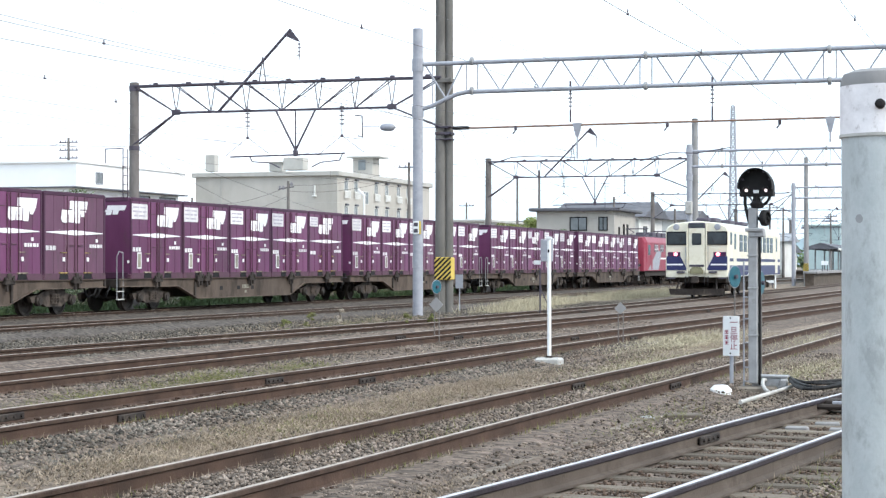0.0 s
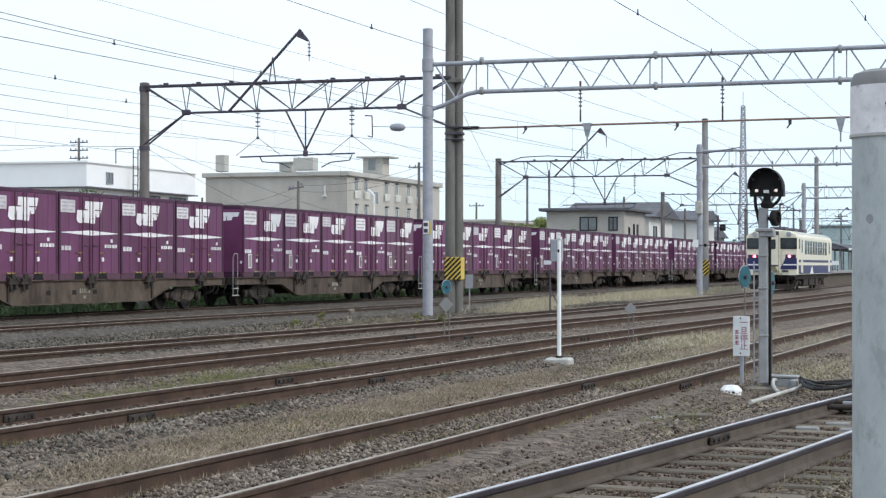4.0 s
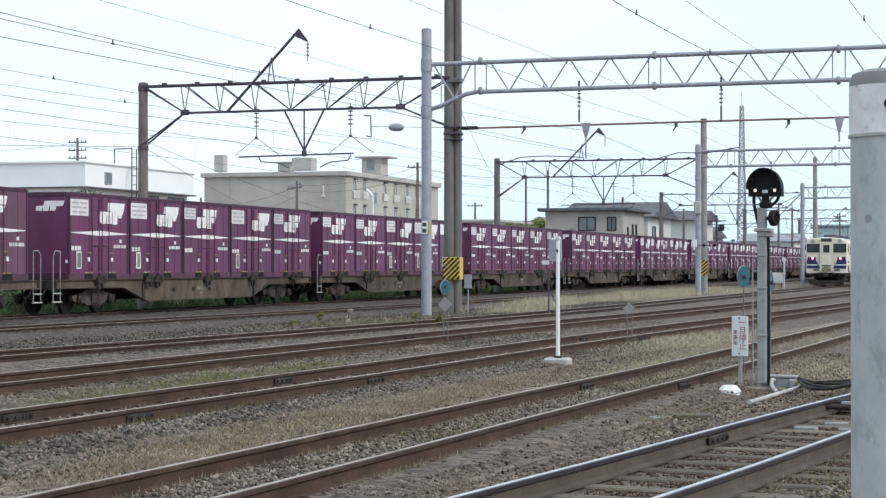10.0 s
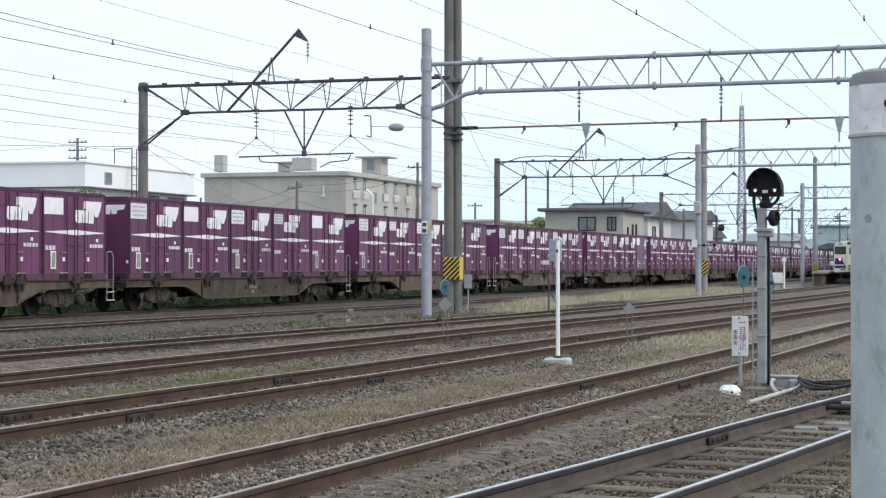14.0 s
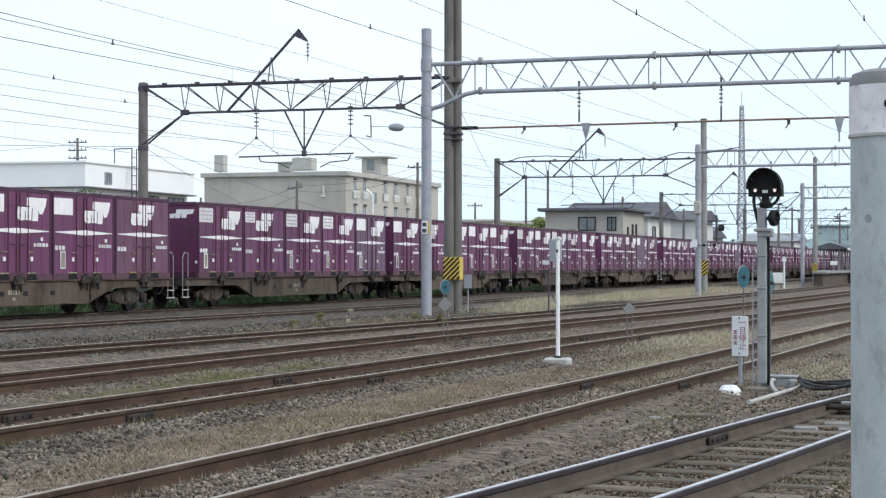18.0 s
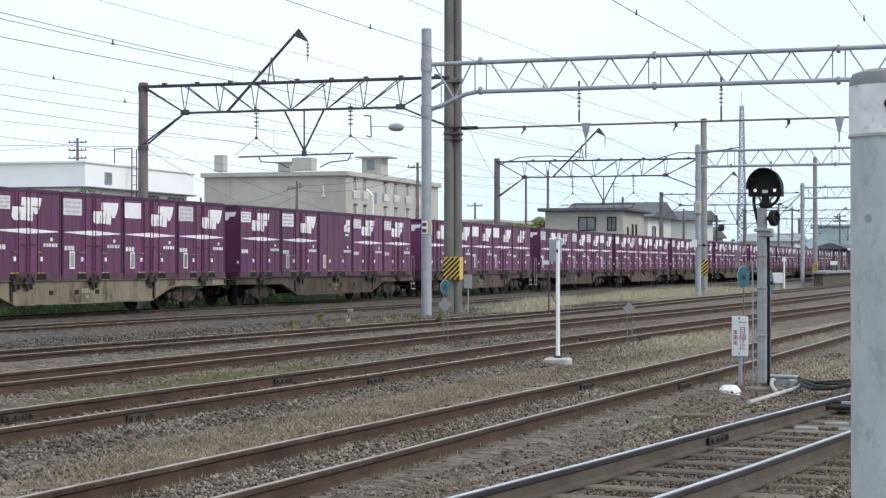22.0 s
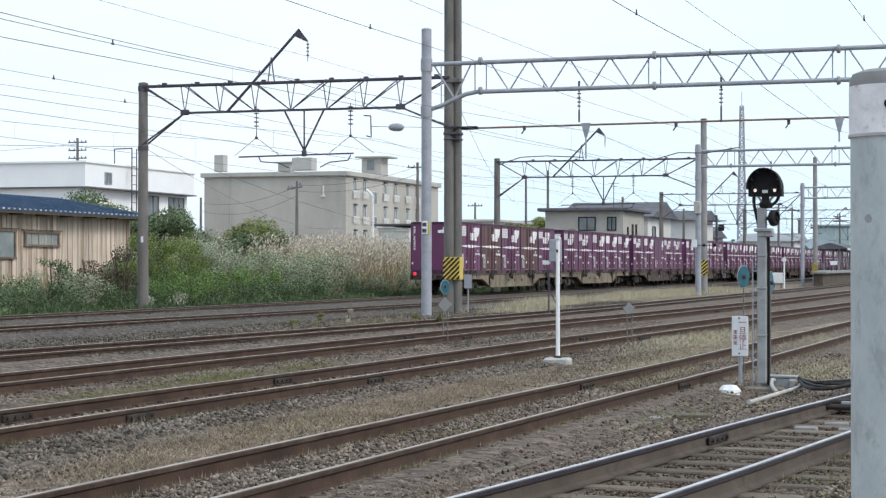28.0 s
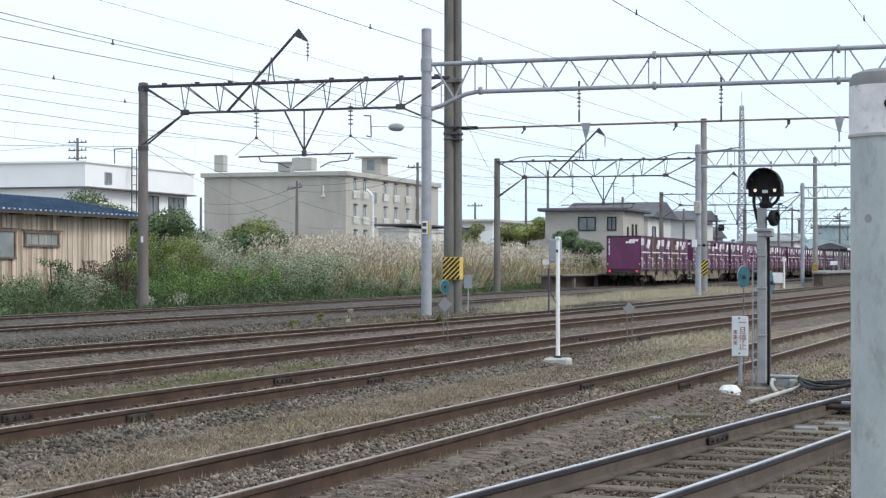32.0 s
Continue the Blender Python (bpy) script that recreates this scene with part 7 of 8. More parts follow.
def leaf_cloud(rng, lobes, n, size):
    """Leaves spread over the outer parts of several lobes (x, y, z, radius, flatness)."""
    w = np.array([l[3] ** 2 for l in lobes])
    pick = rng.choice(len(lobes), n, p=w / w.sum())
    L = np.array([l[:5] for l in lobes])[pick]
    d = units(rng, n)
    r = L[:, 3] * (1 - 0.55 * rng.random(n) ** 2.2) * (0.85 + 0.3 * rng.random(n))
    c = L[:, :3] + d * r[:, None] * np.stack([np.ones(n), np.ones(n), L[:, 4]], 1)
    s = size * (0.6 + 0.8 * rng.random(n))
    u = units(rng, n)
    u[:, 2] = u[:, 2] * 0.6 - 0.25
    t = np.cross(u, d + 0.3 * units(rng, n))
    t /= np.linalg.norm(t, axis=1)[:, None] + 1e-6
    c[:, 2] = np.maximum(c[:, 2], 0.03)
    return quads(c, u, t, s, s * 0.62)


def shrub(name, x, y, h, spread, m, n, size, label, seed, lobes=7, category="shrub", group="", trunk=True, low=0.15):
    rng = np.random.default_rng(seed)
    t = thing(name, (x, y, 0), label, category, group)
    if trunk:
        for i in range(5 if h > 1 else 2):
            g = Geo()
            a = rng.random() * 6.28
            p = Vector((0.08 * math.cos(a), 0.08 * math.sin(a), -0.05))
            q = Vector((spread * 0.25 * math.cos(a), spread * 0.25 * math.sin(a), h * 0.45))
            e = Vector((spread * 0.6 * math.cos(a + 0.4), spread * 0.6 * math.sin(a + 0.4), h * 0.8))
            g.rod(p, q, 0.035 * h / 2, 6, 0.025 * h / 2).rod(q, e, 0.025 * h / 2, 6, 0.008 * h / 2)
            part("stem", g, M_bark, t)
    ls = []
    for i in range(lobes):
        a, rr = rng.random() * 6.28, spread * math.sqrt(rng.random()) * 0.75
        zz = h * (low + (0.86 - low) * rng.random())
        ls.append((rr * math.cos(a), rr * math.sin(a), zz, spread * (0.32 + 0.22 * rng.random()), 0.75))
    ls.append((0, 0, h * 0.72, spread * 0.5, 0.6))
    V, F = leaf_cloud(rng, ls, n, size)
    soup("crown", V, F, m, "", "", "", t)
    return t


def reeds(name, boxes, n, hlo, hhi, m_stalk, m_plume, label, seed, plume=True, blade=1.0):
    """Tall grass: bent blades on each stalk and a feathery plume."""
    rng = np.random.default_rng(seed)
    B = np.array(boxes)
    area = (B[:, 1] - B[:, 0]) * (B[:, 3] - B[:, 2])
    pick = rng.choice(len(B), n, p=area / area.sum())
    x = B[pick, 0] + (B[pick, 1] - B[pick, 0]) * rng.random(n)
    y = B[pick, 2] + (B[pick, 3] - B[pick, 2]) * rng.random(n)
    clump = np.array([noise.noise(Vector((a * 0.33, b * 0.33, seed))) for a, b in zip(x, y)])
    h = (hlo + (hhi - hlo) * np.clip(0.5 + 0.75 * clump + 0.28 * rng.normal(size=n), 0, 1.15))
    lean = rng.normal(0.12, 0.22, size=(n, 2)) * np.array([0.6, 1.0])
    base = np.stack([x, y, np.full(n, -0.03)], 1)
    top = base + np.stack([lean[:, 0] * h * 0.4, lean[:, 1] * h * 0.4, h], 1)
    Vs, Fs, off = [], [], 0
    k = 5
    for i in range(k):
        f0 = rng.random(n) * 0.55
        p = base + (top - base) * f0[:, None]
        dirn = units(rng, n)
        dirn[:, 2] = 0.9 + 0.7 * rng.random(n)
        dirn /= np.linalg.norm(dirn, axis=1)[:, None]
        ln = h * (0.28 + 0.3 * rng.random(n)) * blade
        ac = np.cross(dirn, units(rng, n))
        ac /= np.linalg.norm(ac, axis=1)[:, None] + 1e-6
        V, F = quads(p + dirn * ln[:, None] * 0.5, dirn, ac, ln, 0.035 + 0.03 * rng.random(n))
        Vs.append(V)
        Fs.append(F + off)
        off += len(V)
    soup(name, np.concatenate(Vs), np.concatenate(Fs), m_stalk, label, "grass")
    if plume:
        Vs, Fs, off = [], [], 0
        for i in range(7):
            p = top + units(rng, n) * 0.11
            p[:, 2] -= 0.075 * i
            d = np.stack([0.6 * rng.normal(size=n) + 0.2, 0.75 * rng.normal(size=n) + 0.3, 0.55 + 0.4 * rng.random(n)], 1)
            d /= np.linalg.norm(d, axis=1)[:, None]
            ac = np.cross(d, units(rng, n))
            ac /= np.linalg.norm(ac, axis=1)[:, None] + 1e-6
            V, F = quads(p + d * 0.10, d, ac, 0.17 + 0.14 * rng.random(n), 0.030 + 0.035 * rng.random(n))
            Vs.append(V)
            Fs.append(F + off)
            off += len(V)
        soup("pampas_plumes", np.concatenate(Vs), np.concatenate(Fs), m_plume, "pale feathery plumes of tall pampas grass", "grass")


reeds("pampas_grass", [(-37.5, -32.6, 86, 126)], 2600, 1.7, 3.0, M_stalk, M_plume, "tall pampas grass with pale plumes behind the tracks", 5)
reeds("pampas_grass", [(-46, -37, 92, 150)], 1500, 2.2, 3.5, M_stalk, M_plume, "tall pampas grass with pale plumes behind the tracks", 6)
reeds("pampas_grass", [(-36.5, -33.5, 126, 160)], 700, 1.8, 2.8, M_stalk, M_plume, "tall pampas grass with pale plumes behind the tracks", 7)
reeds("pampas_grass", [(-37.0, -34.0, 82, 92)], 300, 1.5, 2.5, M_stalk, M_plume, "loose pampas grass among green shrubs", 8)
reeds("green_weeds", [(-32.4, -30.0, 50, 90)], 1500, 0.12, 0.4, M_green, None, "low green weeds along the ballast edge", 9, False, 1.3)
reeds("green_weeds", [(-32.4, -30.6, 90, 128)], 900, 0.15, 0.5, M_green, None, "low green weeds along the ballast edge", 10, False, 1.3)
reeds("tall_weeds", [(-36.0, -33.6, 58.5, 64)], 230, 0.8, 1.8, M_stalk, None, "brown drooping weeds before the shed", 13, False, 0.9)


def weed_bank(name, y0, y1, x0, x1, n_lobes, rlo, rhi, zlo, zhi, n, size, m, label, seed):
    """A bank of leafy weeds: many small uneven lobes."""
    rng = np.random.default_rng(seed)
    lobes = []
    for i in range(n_lobes):
        x, y = rng.uniform(x0, x1), rng.uniform(y0, y1)
        r = rng.uniform(rlo, rhi)
        lobes.append((x, y, rng.uniform(zlo, zhi), r, rng.uniform(0.8, 1.5)))
    V, F = leaf_cloud(rng, lobes, n, size)
    soup(name, V, F, m, label, "weeds")


weed_bank("leafy_weeds", 50, 84, -34.6, -31.4, 150, 0.25, 0.65, 0.1, 0.75, 62000, 0.066, M_leaf, "bank of dark green leafy weeds behind the freight line", 41)
weed_bank("leafy_weeds", 50, 82, -34.2, -31.2, 70, 0.25, 0.5, 0.1, 0.6, 28000, 0.06, M_green, "fresh green leafy weeds behind the freight line", 42)
weed_bank("goldenrod", 65.9, 70.5, -33.8, -31.9, 30, 0.2, 0.38, 1.3, 2.65, 15000, 0.06, M_gold, "tall yellow-green weeds by the concrete pole", 43)
weed_bank("green_weeds", 65.6, 71, -33.4, -31.5, 26, 0.25, 0.45, 0.3, 1.2, 13000, 0.06, M_fresh, "fresh green weeds under the goldenrod", 47)
weed_bank("goldenrod", 70.0, 77, -32.9, -31.5, 26, 0.2, 0.36, 0.4, 1.3, 12000, 0.058, M_fresh, "upright bright green weeds", 44)
weed_bank("downy_weeds", 69, 78, -35.4, -33.4, 26, 0.3, 0.55, 1.4, 2.6, 15000, 0.062, M_downy, "tall pale flowering weeds behind the goldenrod", 48)
weed_bank("grey_weeds", 74, 90, -34.6, -32.2, 60, 0.28, 0.55, 0.6, 2.0, 30000, 0.068, M_greygreen, "grey-green weeds with pale seed heads", 49)
weed_bank("grey_weeds", 84, 126, -34.6, -32.0, 70, 0.25, 0.5, 0.3, 1.3, 22000, 0.075, M_greygreen, "grey-green weeds under the pampas grass", 50)
weed_bank("withered_weeds", 92, 122, -34.4, -32.0, 46, 0.25, 0.45, 0.4, 1.5, 14000, 0.07, M_russet, "red-brown withered weeds under the pampas grass", 53)
weed_bank("downy_weeds", 58.8, 61.6, -33.6, -31.9, 16, 0.2, 0.4, 0.3, 1.2, 6500, 0.055, M_downy, "pale flowering weeds before the shed", 54)
weed_bank("leafy_weeds", 84, 128, -34.6, -31.8, 60, 0.25, 0.5, 0.1, 0.6, 16000, 0.08, M_leaf, "bank of dark green leafy weeds under the pampas grass", 45)
weed_bank("leafy_weeds", 78, 92, -36.5, -33.5, 40, 0.4, 0.7, 1.0, 2.0, 20000, 0.085, M_leafmix, "mixed yellowing weeds between shrubs", 46)

SHRUBS = ((-46.6, 86.0, 5.5, 2.4, M_leaf, 9000), (-46.4, 90.0, 5.6, 2.6, M_leaf, 9500), (-46.0, 94.0, 5.2, 2.4, M_leaf, 8000), (-45.2, 97.0, 4.3, 2.0, M_leaf, 5500), (-47.2, 83.0, 5.3, 1.8, M_leafmix, 5200), (-48.0, 90.0, 5.7, 2.2, M_leafmix, 4000),
          (-40.6, 93.5, 4.0, 2.4, M_leafmix, 8500), (-41.5, 99.0, 4.1, 2.3, M_leafmix, 6000), (-39.5, 92.0, 3.6, 2.1, M_leaf, 4500), (-36.4, 78.5, 2.7, 1.7, M_leaf, 4800), (-35.0, 74.0, 2.1, 1.3, M_leaf, 3600), (-34.6, 69.5, 2.0, 1.1, M_leaf, 3000),
          (-35.2, 65.5, 1.5, 1.0, M_leaf, 2600), (-35.0, 80.5, 1.9, 1.3, M_leaf, 3200), (-34.4, 91.5, 1.6, 1.1, M_leaf, 2200), (-34.2, 57.0, 1.0, 1.0, M_leaf, 2000),
          (-34.2, 104.0, 1.7, 1.0, M_leaf, 1500), (-34.2, 113.0, 1.9, 1.2, M_leaf, 1600), (-36.4, 72.0, 2.2, 1.4, M_leaf, 3400), (-34.0, 61.5, 1.0, 0.9, M_leaf, 1700), (-36.2, 83.0, 2.4, 1.5, M_leaf, 3400))
for i, (x, y, h, sp, m, n, lb) in enumerate(((-32.6, 64.0, 2.7, 0.85, M_wither, 1700, "withered brown shrub against the concrete pole"), (-33.2, 62.6, 2.3, 0.6, M_wither, 900, "withered brown shrub before the shed"),
                                              (-32.4, 61.2, 1.55, 0.75, M_downy, 1300, "pale downy weeds before the shed"), (-32.9, 59.4, 2.3, 0.65, M_leaf, 1100, "slender leafy weed before the shed"),
                                              (-31.6, 63.8, 0.5, 0.4, M_downy, 500, "low pale flowering weed by the ballast"), (-31.5, 66.5, 0.6, 0.5, M_downy, 500, "low pale flowering weed by the ballast"),
                                              (-31.7, 52.8, 0.5, 0.4, M_downy, 400, "low pale flowering weed by the ballast"))):
    shrub("tall_weed" if h > 1 else "weed", x, y, h, sp, m, n, 0.085, lb, 120 + i, 9, "weed", "single weeds")
for i, (x, y, h, sp, m, n) in enumerate(SHRUBS):
    shrub("shrub", x, y, h, sp, m, int(n * 1.7), 0.135 if sp > 1.8 else 0.085, "dense green leafy shrub at the edge of the line" if m is M_leaf else "broad shrub with yellowing green leaves", 20 + i, group="shrubs behind the line")
for i, (x, y, h, sp, m, n) in enumerate(((-49.2, 165.0, 5.9, 1.6, M_leafmix, 4200), (-45.4, 172.0, 6.8, 1.9, M_sunleaf, 4600), (-47.2, 173.0, 6.2, 1.7, M_leafmix, 3800), (-50.4, 168.0, 5.6, 1.7, M_leafmix, 3800), (-35.1, 150.0, 4.6, 1.5, M_leaf, 4600), (-36.5, 151.5, 5.0, 1.5, M_leaf, 4200),
                                       (-60.0, 108.0, 5.5, 3.5, M_leaf, 4000), (-55.0, 100.0, 5.0, 3.0, M_leaf, 3600), (-66, 160, 5, 3.2, M_leaf, 2500), (-80, 175, 5, 3.5, M_leaf, 2500))):
    shrub("tree", x, y, h, sp, m, n * 2, 0.17, "small round tree with yellowing leaves" if m is not M_leaf else "small dark green leafy tree", 60 + i, 9, "tree", "trees among the houses", low=0.4)


def far_woods():
    """A belt of distant crowns that closes the view towards the horizon."""
    rng = np.random.default_rng(77)
    Vs, Fs, off = [], [], 0
    for i in range(260):
        x = rng.uniform(-520, 30)
        y = rng.uniform(360, 620)
        h = rng.uniform(4, 9)
        V, F = leaf_cloud(rng, [(x, y, h * 0.55, h * 0.55, 0.8), (x + rng.uniform(-3, 3), y, h * 0.4, h * 0.5, 0.8)], 90, 1.6)
        Vs.append(V)
        Fs.append(F + off)
        off += len(V)
    soup("far_woods", np.concatenate(Vs), np.concatenate(Fs), M_leaf, "distant belt of trees beyond the town", "trees")


far_woods()


# ---- loose stones and dry grass of the yard ----
def stones(name, n, boxes, lo, hi, m, label, seed, keep=None):
    rng = np.random.default_rng(seed)
    B = np.array(boxes)
    area = (B[:, 1] - B[:, 0]) * (B[:, 3] - B[:, 2])
    pick = rng.choice(len(B), n, p=area / area.sum())
    x = B[pick, 0] + (B[pick, 1] - B[pick, 0]) * rng.random(n)
    y = B[pick, 2] + (B[pick, 3] - B[pick, 2]) * rng.random(n) ** 1.4
    z = np.zeros(n)
    bed = np.zeros(n, bool)
    for key, h in (("freight", 0.12), ("loop", 0.11), ("main", 0.10), ("yard_far", 0.06), ("yard_mid", 0.055), ("yard_near", 0.07), ("siding", 0.035)):
        d = np.abs(x - spline(TRACKS[key], y))
        z = np.maximum(z, np.where(d < 1.35, h * np.clip((1.5 - d) / 0.4, 0, 1), 0))
        bed |= d < 1.25
        z = np.where(np.abs(d - 0.566) < 0.09, -1, z)
    ok = z > -0.5
    if keep is not None:
        ok &= keep(x, y, bed, rng)
    x, y, z = x[ok], y[ok], z[ok]
    n = len(x)
    s = lo + (hi - lo) * rng.random(n) ** 2
    octa = np.array([(1, 0, 0), (0, 1, 0), (-1, 0, 0), (0, -1, 0), (0, 0, 1), (0, 0, -1)], float)
    V = octa[None] * (0.65 + 0.7 * rng.random((n, 6, 1)))
    ang = rng.random(n) * 6.28
    ca, sa = np.cos(ang), np.sin(ang)
    V = np.stack([V[..., 0] * ca[:, None] - V[..., 1] * sa[:, None], V[..., 0] * sa[:, None] + V[..., 1] * ca[:, None], V[..., 2] * 0.75], 2)
    V = V * s[:, None, None] + rng.normal(size=(n, 6, 3)) * s[:, None, None] * 0.16
    V += np.stack([x, y, z + s * 0.15], 1)[:, None]
    f = np.array([(0, 1, 4), (1, 2, 4), (2, 3, 4), (3, 0, 4), (1, 0, 5), (2, 1, 5), (3, 2, 5), (0, 3, 5)])
    F = (f[None] + np.arange(n)[:, None, None] * 6).reshape(-1, 3)
    return soup(name, V.reshape(-1, 3), F, m, label, "gravel")


def yard_keep(x, y, bed, rng):
    """Fewer stones on the siding's sleepers and on the trough lids."""
    u = rng.random(len(x))
    lids = (x > -4.85 + (y - 13) * 0.045) & (x < -3.95 + (y - 13) * 0.045) & (y < 23.8)
    ties = np.abs(x - spline(TRACKS["siding"], y)) < 1.05
    tan = (np.abs(x + 6.9) < 0.75) & (y < 26)
    return np.where(lids, u < 0.08, np.where(ties, u < 0.0, np.where(tan & ~bed, u < 0.10, bed | (u < 0.38))))


stones("ballast_stones", 125000, [(-7.5, 0.5, 8.5, 34)], 0.008, 0.026, M_stone, "loose grey and brown ballast stones between the tracks", 1,
       yard_keep)
stones("ballast_stones", 85000, [(-14.5, -6.5, 13, 52)], 0.010, 0.031, M_stone, "loose grey and brown ballast stones between the tracks", 2,
       lambda x, y, bed, rng: bed | (rng.random(len(x)) < 0.5))


def shoulder(lo, hi, level, seed):
    """Keeps stones in uneven patches along one side of the middle yard track."""
    def keep(x, y, bed, rng):
        d = x - spline(TRACKS["yard_mid"], y)
        patch = np.array([noise.noise(Vector((a * 0.5, b * 0.22, seed))) for a, b in zip(x, y)])
        return (d > lo) & (d < hi) & (patch + 0.25 * rng.normal(size=len(x)) > level)
    return keep


stones("ballast_stones", 7000, [(-5.2, -3.0, 12, 25)], 0.005, 0.013, M_stone, "fine grit over the trough lids", 6)
M_rusty = island(mat("rust_stained_stone", (0.062, 0.040, 0.029), (0.142, 0.105, 0.081), 0.5, 0.9, 0, 0.2, 60), 0.25, 1.7)
stones("ballast_stones", 60000, [(-4.5, 0.6, 9, 32)], 0.007, 0.022, M_rusty, "rust-brown ballast stones between the siding sleepers", 8,
       lambda x, y, bed, rng: (np.abs(x - spline(TRACKS["siding"], y)) < 1.25) & (rng.random(len(x)) < 0.75))
M_tarry = island(mat("dark_tarry_stone", (0.055, 0.045, 0.038), (0.128, 0.108, 0.092), 0.5, 0.9, 0, 0.2, 60), 0.25, 1.8)
stones("ballast_stones", 44000, [(-29.5, -20.0, 36, 90)], 0.020, 0.046, M_tarry, "dark ballast stones of the freight line", 7)
M_coarse = island(mat("dark_coarse_stone", (0.062, 0.053, 0.044), (0.138, 0.124, 0.106), 0.5, 0.9, 0, 0.2, 60), 0.2, 1.7)
stones("ballast_stones", 36000, [(-20.5, -14, 28, 84)], 0.016, 0.040, M_coarse, "loose grey ballast stones along the main lines", 3)
stones("ballast_stones", 34000, [(-9.6, -5.5, 12.5, 38)], 0.012, 0.034, M_coarse, "coarse dark ballast stones beside the yard track", 4, shoulder(0.62, 1.9, -0.12, 3))
stones("ballast_stones", 26000, [(-13.5, -9.0, 22, 42)], 0.013, 0.034, M_coarse, "coarse dark ballast stones between two yard tracks", 5, shoulder(-3.4, -0.62, 0.0, 9))


def tufts(name, n, spots, hlo, hhi, m, label, seed, width=0.005, lean=1.2):
    """Thin blades gathered in tufts within oval patches (x, y, half width, half length, weight)."""
    rng = np.random.default_rng(seed)
    S = np.array(spots, float)
    pick = rng.choice(len(S), n, p=S[:, 4] / S[:, 4].sum())
    g = rng.normal(size=(n, 2)) * 0.55
    x, y = S[pick, 0] + g[:, 0] * S[pick, 2], S[pick, 1] + g[:, 1] * S[pick, 3]
    q = 0.22
    x, y = np.round(x / q) * q + rng.normal(size=n) * 0.10, np.round(y / q) * q + rng.normal(size=n) * 0.10
    for key in TRACKS:
        d = x - spline(TRACKS[key], y)
        for r in (-0.566, 0.566):
            x = np.where(np.abs(d - r) < 0.05, x + 0.11, x)
    h = hlo + (hhi - hlo) * rng.random(n) ** 1.8
    d = np.stack([rng.normal(size=n) * lean, rng.normal(size=n) * lean, np.ones(n)], 1)
    d /= np.linalg.norm(d, axis=1)[:, None]
    ac = np.cross(d, units(rng, n))
    ac /= np.linalg.norm(ac, axis=1)[:, None] + 1e-6
    V, F = quads(np.stack([x, y, np.full(n, 0.02)], 1) + d * h[:, None] * 0.5, d, ac, h, width * (0.6 + 0.9 * rng.random(n)))
    return soup(name, V, F, m, label, "grass")


tufts("dry_grass", 14000, [(-7.1, 40, 1.0, 5.0, 3.0), (-4.2, 39, 0.6, 5, 1.0)], 0.03, 0.20, M_straw, "pale dry grass between the yard tracks", 30, 0.007)
tufts("dry_grass", 85000, [(-6.9, 19, 0.75, 4.0, 4), (-6.8, 14.2, 0.5, 2.0, 2.5), (-7.0, 23.5, 0.5, 2.5, 2.0), (-6.9, 26, 0.5, 3, 1.2), (-6.2, 36, 1.2, 5, 2.2), (-5.3, 40, 0.9, 6, 2.0), (-5.1, 12.5, 0.30, 2.5, 1.0), (-4.9, 20, 0.3, 5, 1.2),
                           (-4.1, 12, 0.4, 1.6, 0.8), (-3.9, 30, 0.8, 4, 0.9), (-7.2, 16, 0.4, 3, 1.0), (-2.5, 40, 1.2, 8, 1.0), (-5.0, 30, 0.4, 4, 0.8)], 0.015, 0.07, M_dry, "dry straw-coloured grass in patches between tracks", 31)
tufts("dry_grass", 30000, [(-17.0, 64, 0.7, 4, 0.5), (-18.6, 74, 0.7, 4, 1.5), (-18.6, 92, 1.2, 9, 2.5), (-19.0, 108, 1.6, 12, 2.5)], 0.12, 0.50, M_straw, "pale dry grass verge between the main lines", 32, 0.010, 0.5)
tufts("dry_grass", 16000, [(-3.6, 29, 0.6, 3.5, 1.0), (-5.6, 29, 0.5, 4, 0.8), (-2.0, 31, 0.8, 4, 0.9), (-4.9, 26, 0.25, 3, 0.5)], 0.03, 0.15, M_straw, "pale dry grass around the near signals", 35, 0.006, 0.9)
tufts("green_weeds", 9000, [(-5.0, 13.5, 0.25, 1.2, 0.6), (-4.85, 20, 0.25, 3, 0.8), (-3.4, 28, 0.6, 3, 0.8), (-5.5, 31, 0.4, 4, 0.7), (-6.9, 18, 0.5, 3, 0.5), (-10.8, 23, 0.35, 4, 0.9), (-4.1, 22, 0.3, 1.5, 0.5)], 0.02, 0.10, M_olive, "sparse yellow-green weeds between the tracks", 36)
tufts("green_weeds", 5000, [(-11.15, 24.6, 0.35, 1.5, 1.3), (-10.9, 21, 0.4, 2, 0.5), (-10.9, 27.5, 0.3, 1.2, 0.6), (-5.0, 16.3, 0.3, 1.2, 0.5), (-4.9, 24, 0.35, 2.5, 0.7), (-10.4, 18, 0.3, 2, 0.4), (-17.6, 50, 0.6, 4, 0.5), (-6.0, 30, 0.5, 4, 0.4), (-3.6, 19.5, 0.4, 2, 0.3), (-1.2, 14, 0.5, 1.2, 0.3)],
      0.04, 0.20, M_olive, "low yellow-green weeds between the rails", 33)
tufts("dry_grass", 5000, [(-17.9, 50, 1.2, 10, 1.6), (-16.4, 45, 0.5, 8, 0.8), (-13.3, 42, 0.6, 9, 0.8), (-9.9, 34, 0.5, 8, 0.6), (-20.0, 60, 0.8, 12, 0.5), (-8.3, 60, 1.0, 8, 1.0)], 0.05, 0.20, M_dry, "scattered dry grass along the ballast", 34, 0.008)


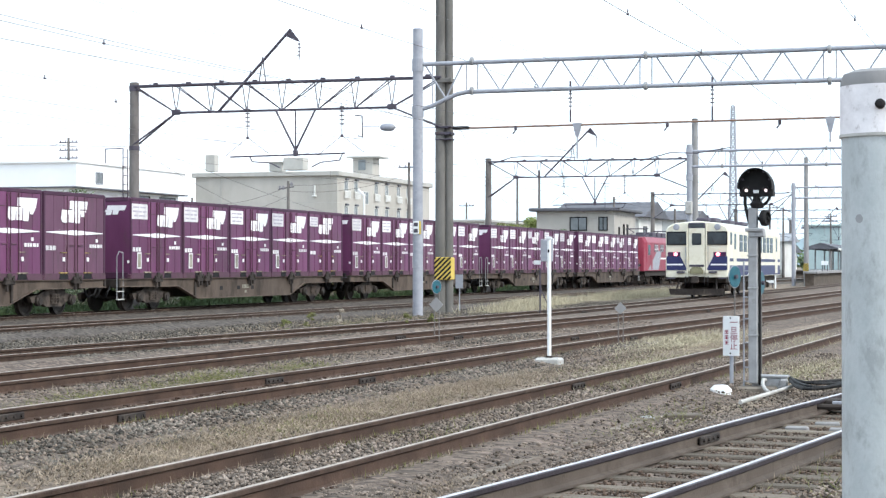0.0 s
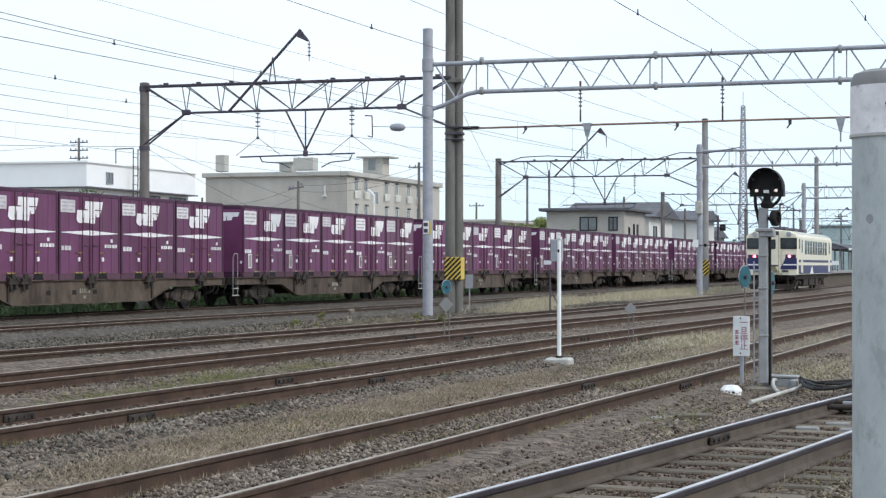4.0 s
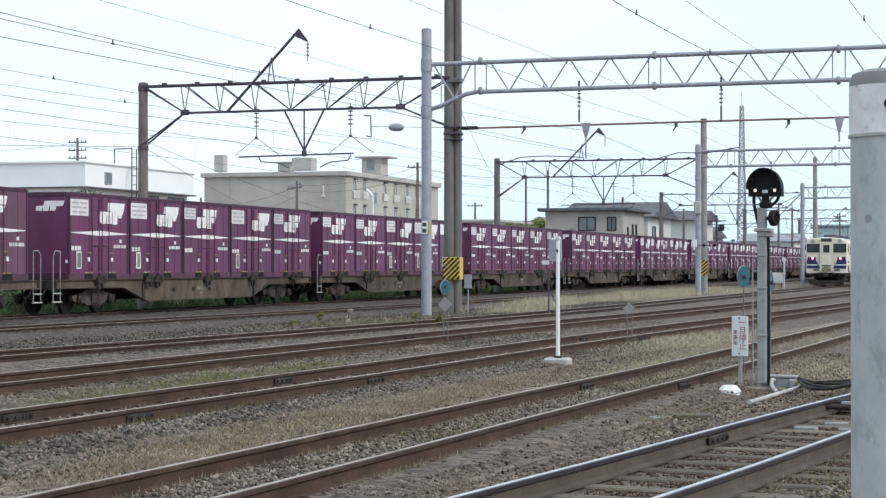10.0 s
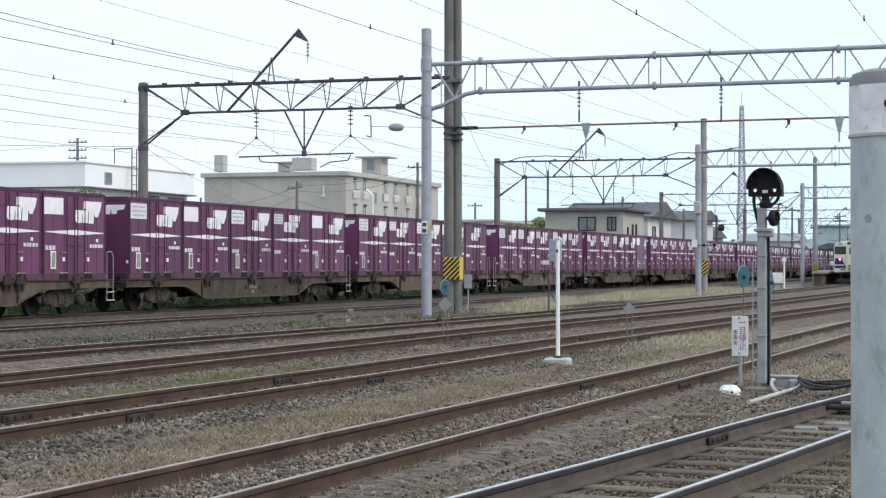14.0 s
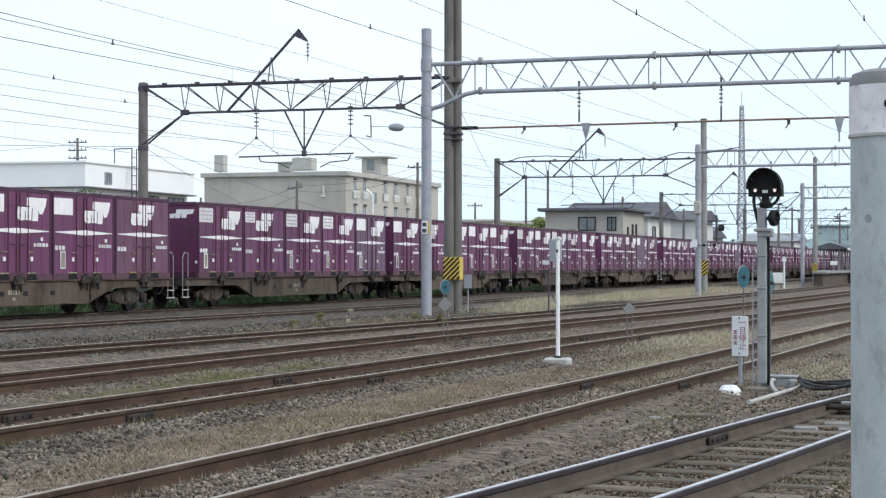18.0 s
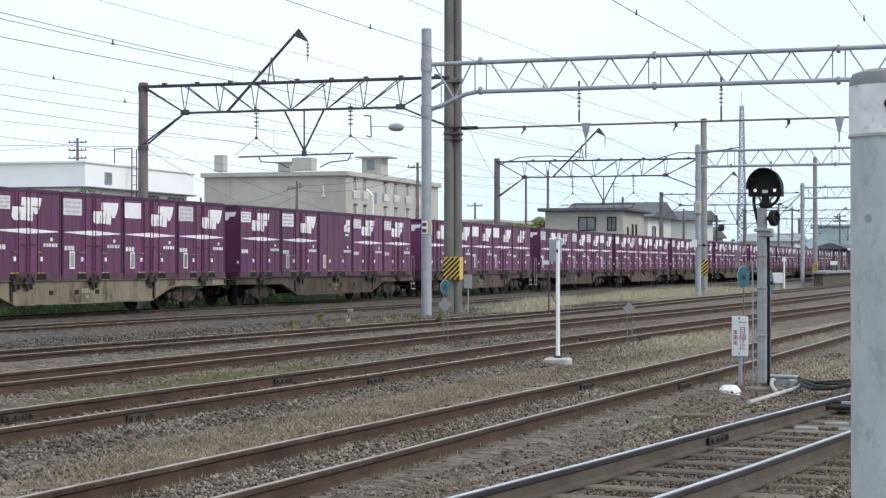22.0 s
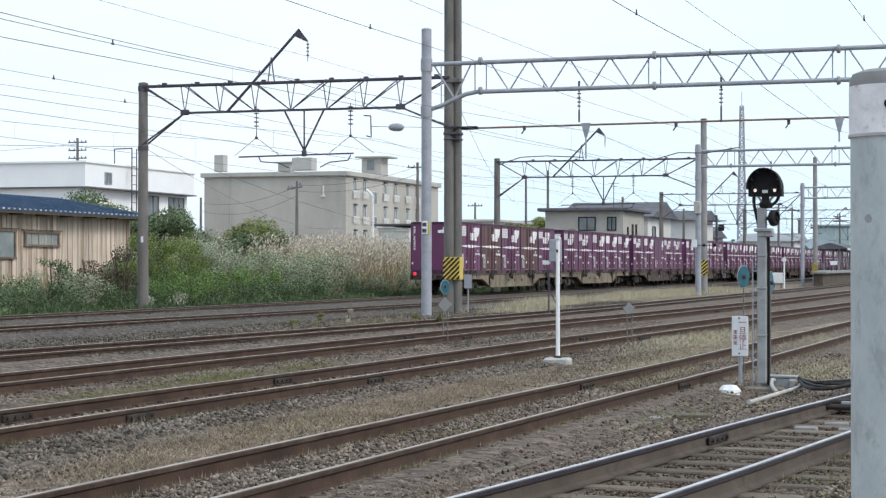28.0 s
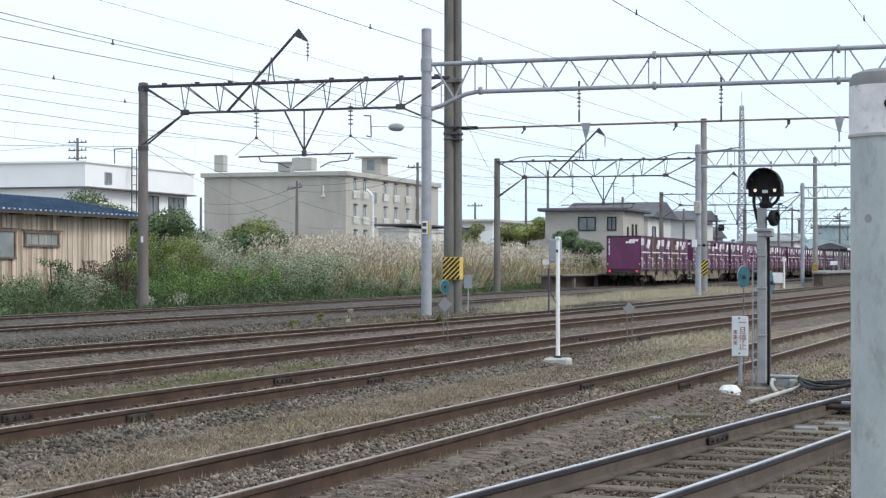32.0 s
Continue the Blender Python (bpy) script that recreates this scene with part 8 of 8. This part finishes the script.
def rail_fringe(name, n, keys, y0, y1, hlo, hhi, m, label, seed, level):
    """Short grass leaning against the rails, in uneven runs."""
    rng = np.random.default_rng(seed)
    Vs, Fs, off = [], [], 0
    for key, rail, gap in keys:
        y = y0 + (y1 - y0) * rng.random(n) ** 1.3
        run = np.array([noise.noise(Vector((v * 0.55, rail * 7.3 + seed, gap * 40))) for v in y])
        ok = run + 0.25 * rng.normal(size=n) > level
        y = y[ok]
        k = len(y)
        x = spline(TRACKS[key], y) + rail + gap * (1 + 0.9 * rng.random(k))
        h = hlo + (hhi - hlo) * rng.random(k) ** 1.6
        d = np.stack([rng.normal(size=k) * 0.35, rng.normal(size=k) * 0.5, np.ones(k)], 1)
        d /= np.linalg.norm(d, axis=1)[:, None]
        ac = np.cross(d, units(rng, k))
        ac /= np.linalg.norm(ac, axis=1)[:, None] + 1e-6
        V, F = quads(np.stack([x, y, np.full(k, 0.03)], 1) + d * h[:, None] * 0.5, d, ac, h, 0.006 * (0.6 + 0.9 * rng.random(k)))
        Vs.append(V)
        Fs.append(F + off)
        off += len(V)
    return soup(name, np.concatenate(Vs), np.concatenate(Fs), m, label, "grass")


rail_fringe("dry_grass", 5200, [("yard_near", -0.566, 0.07), ("yard_near", 0.566, 0.07), ("yard_near", 0.566, -0.07), ("yard_near", -0.566, -0.07)], 9, 40, 0.03, 0.11, M_dry, "dry grass leaning against the near yard rails", 51, 0.0)
rail_fringe("green_weeds", 2600, [("yard_near", -0.566, 0.08), ("yard_near", 0.566, 0.08), ("yard_mid", 0.566, 0.08)], 9, 36, 0.04, 0.13, M_olive, "yellow-green weeds along the yard rails", 52, 0.22)
rail_fringe("dry_grass", 3000, [("yard_mid", 0.566, 0.08), ("yard_far", 0.566, 0.08), ("main", 0.566, 0.08), ("siding", -0.566, -0.08), ("siding", 0.566, 0.08)], 10, 46, 0.03, 0.11, M_dry, "dry grass leaning against the yard rails", 53, 0.12)
for x, y, h, m, lb in ((-17.95, 48.8, 0.55, M_plume, "single pale dry weed standing on the ballast"), (-17.2, 44.5, 0.5, M_olive, "single yellow-green weed beside the rail"), (-15.2, 46.2, 0.45, M_olive, "single yellow-green weed beside the rail"), (-15.0, 47.8, 0.42, M_olive, "single yellow-green weed beside the rail"), (-16.4, 40.8, 0.45, M_olive, "single yellow-green weed beside the rail")):
    shrub("weed", x, y, h, 0.16, m, 240, 0.045, lb, int(x * -100) + int(y), 4, "weed", "single weeds", trunk=True)


motions()
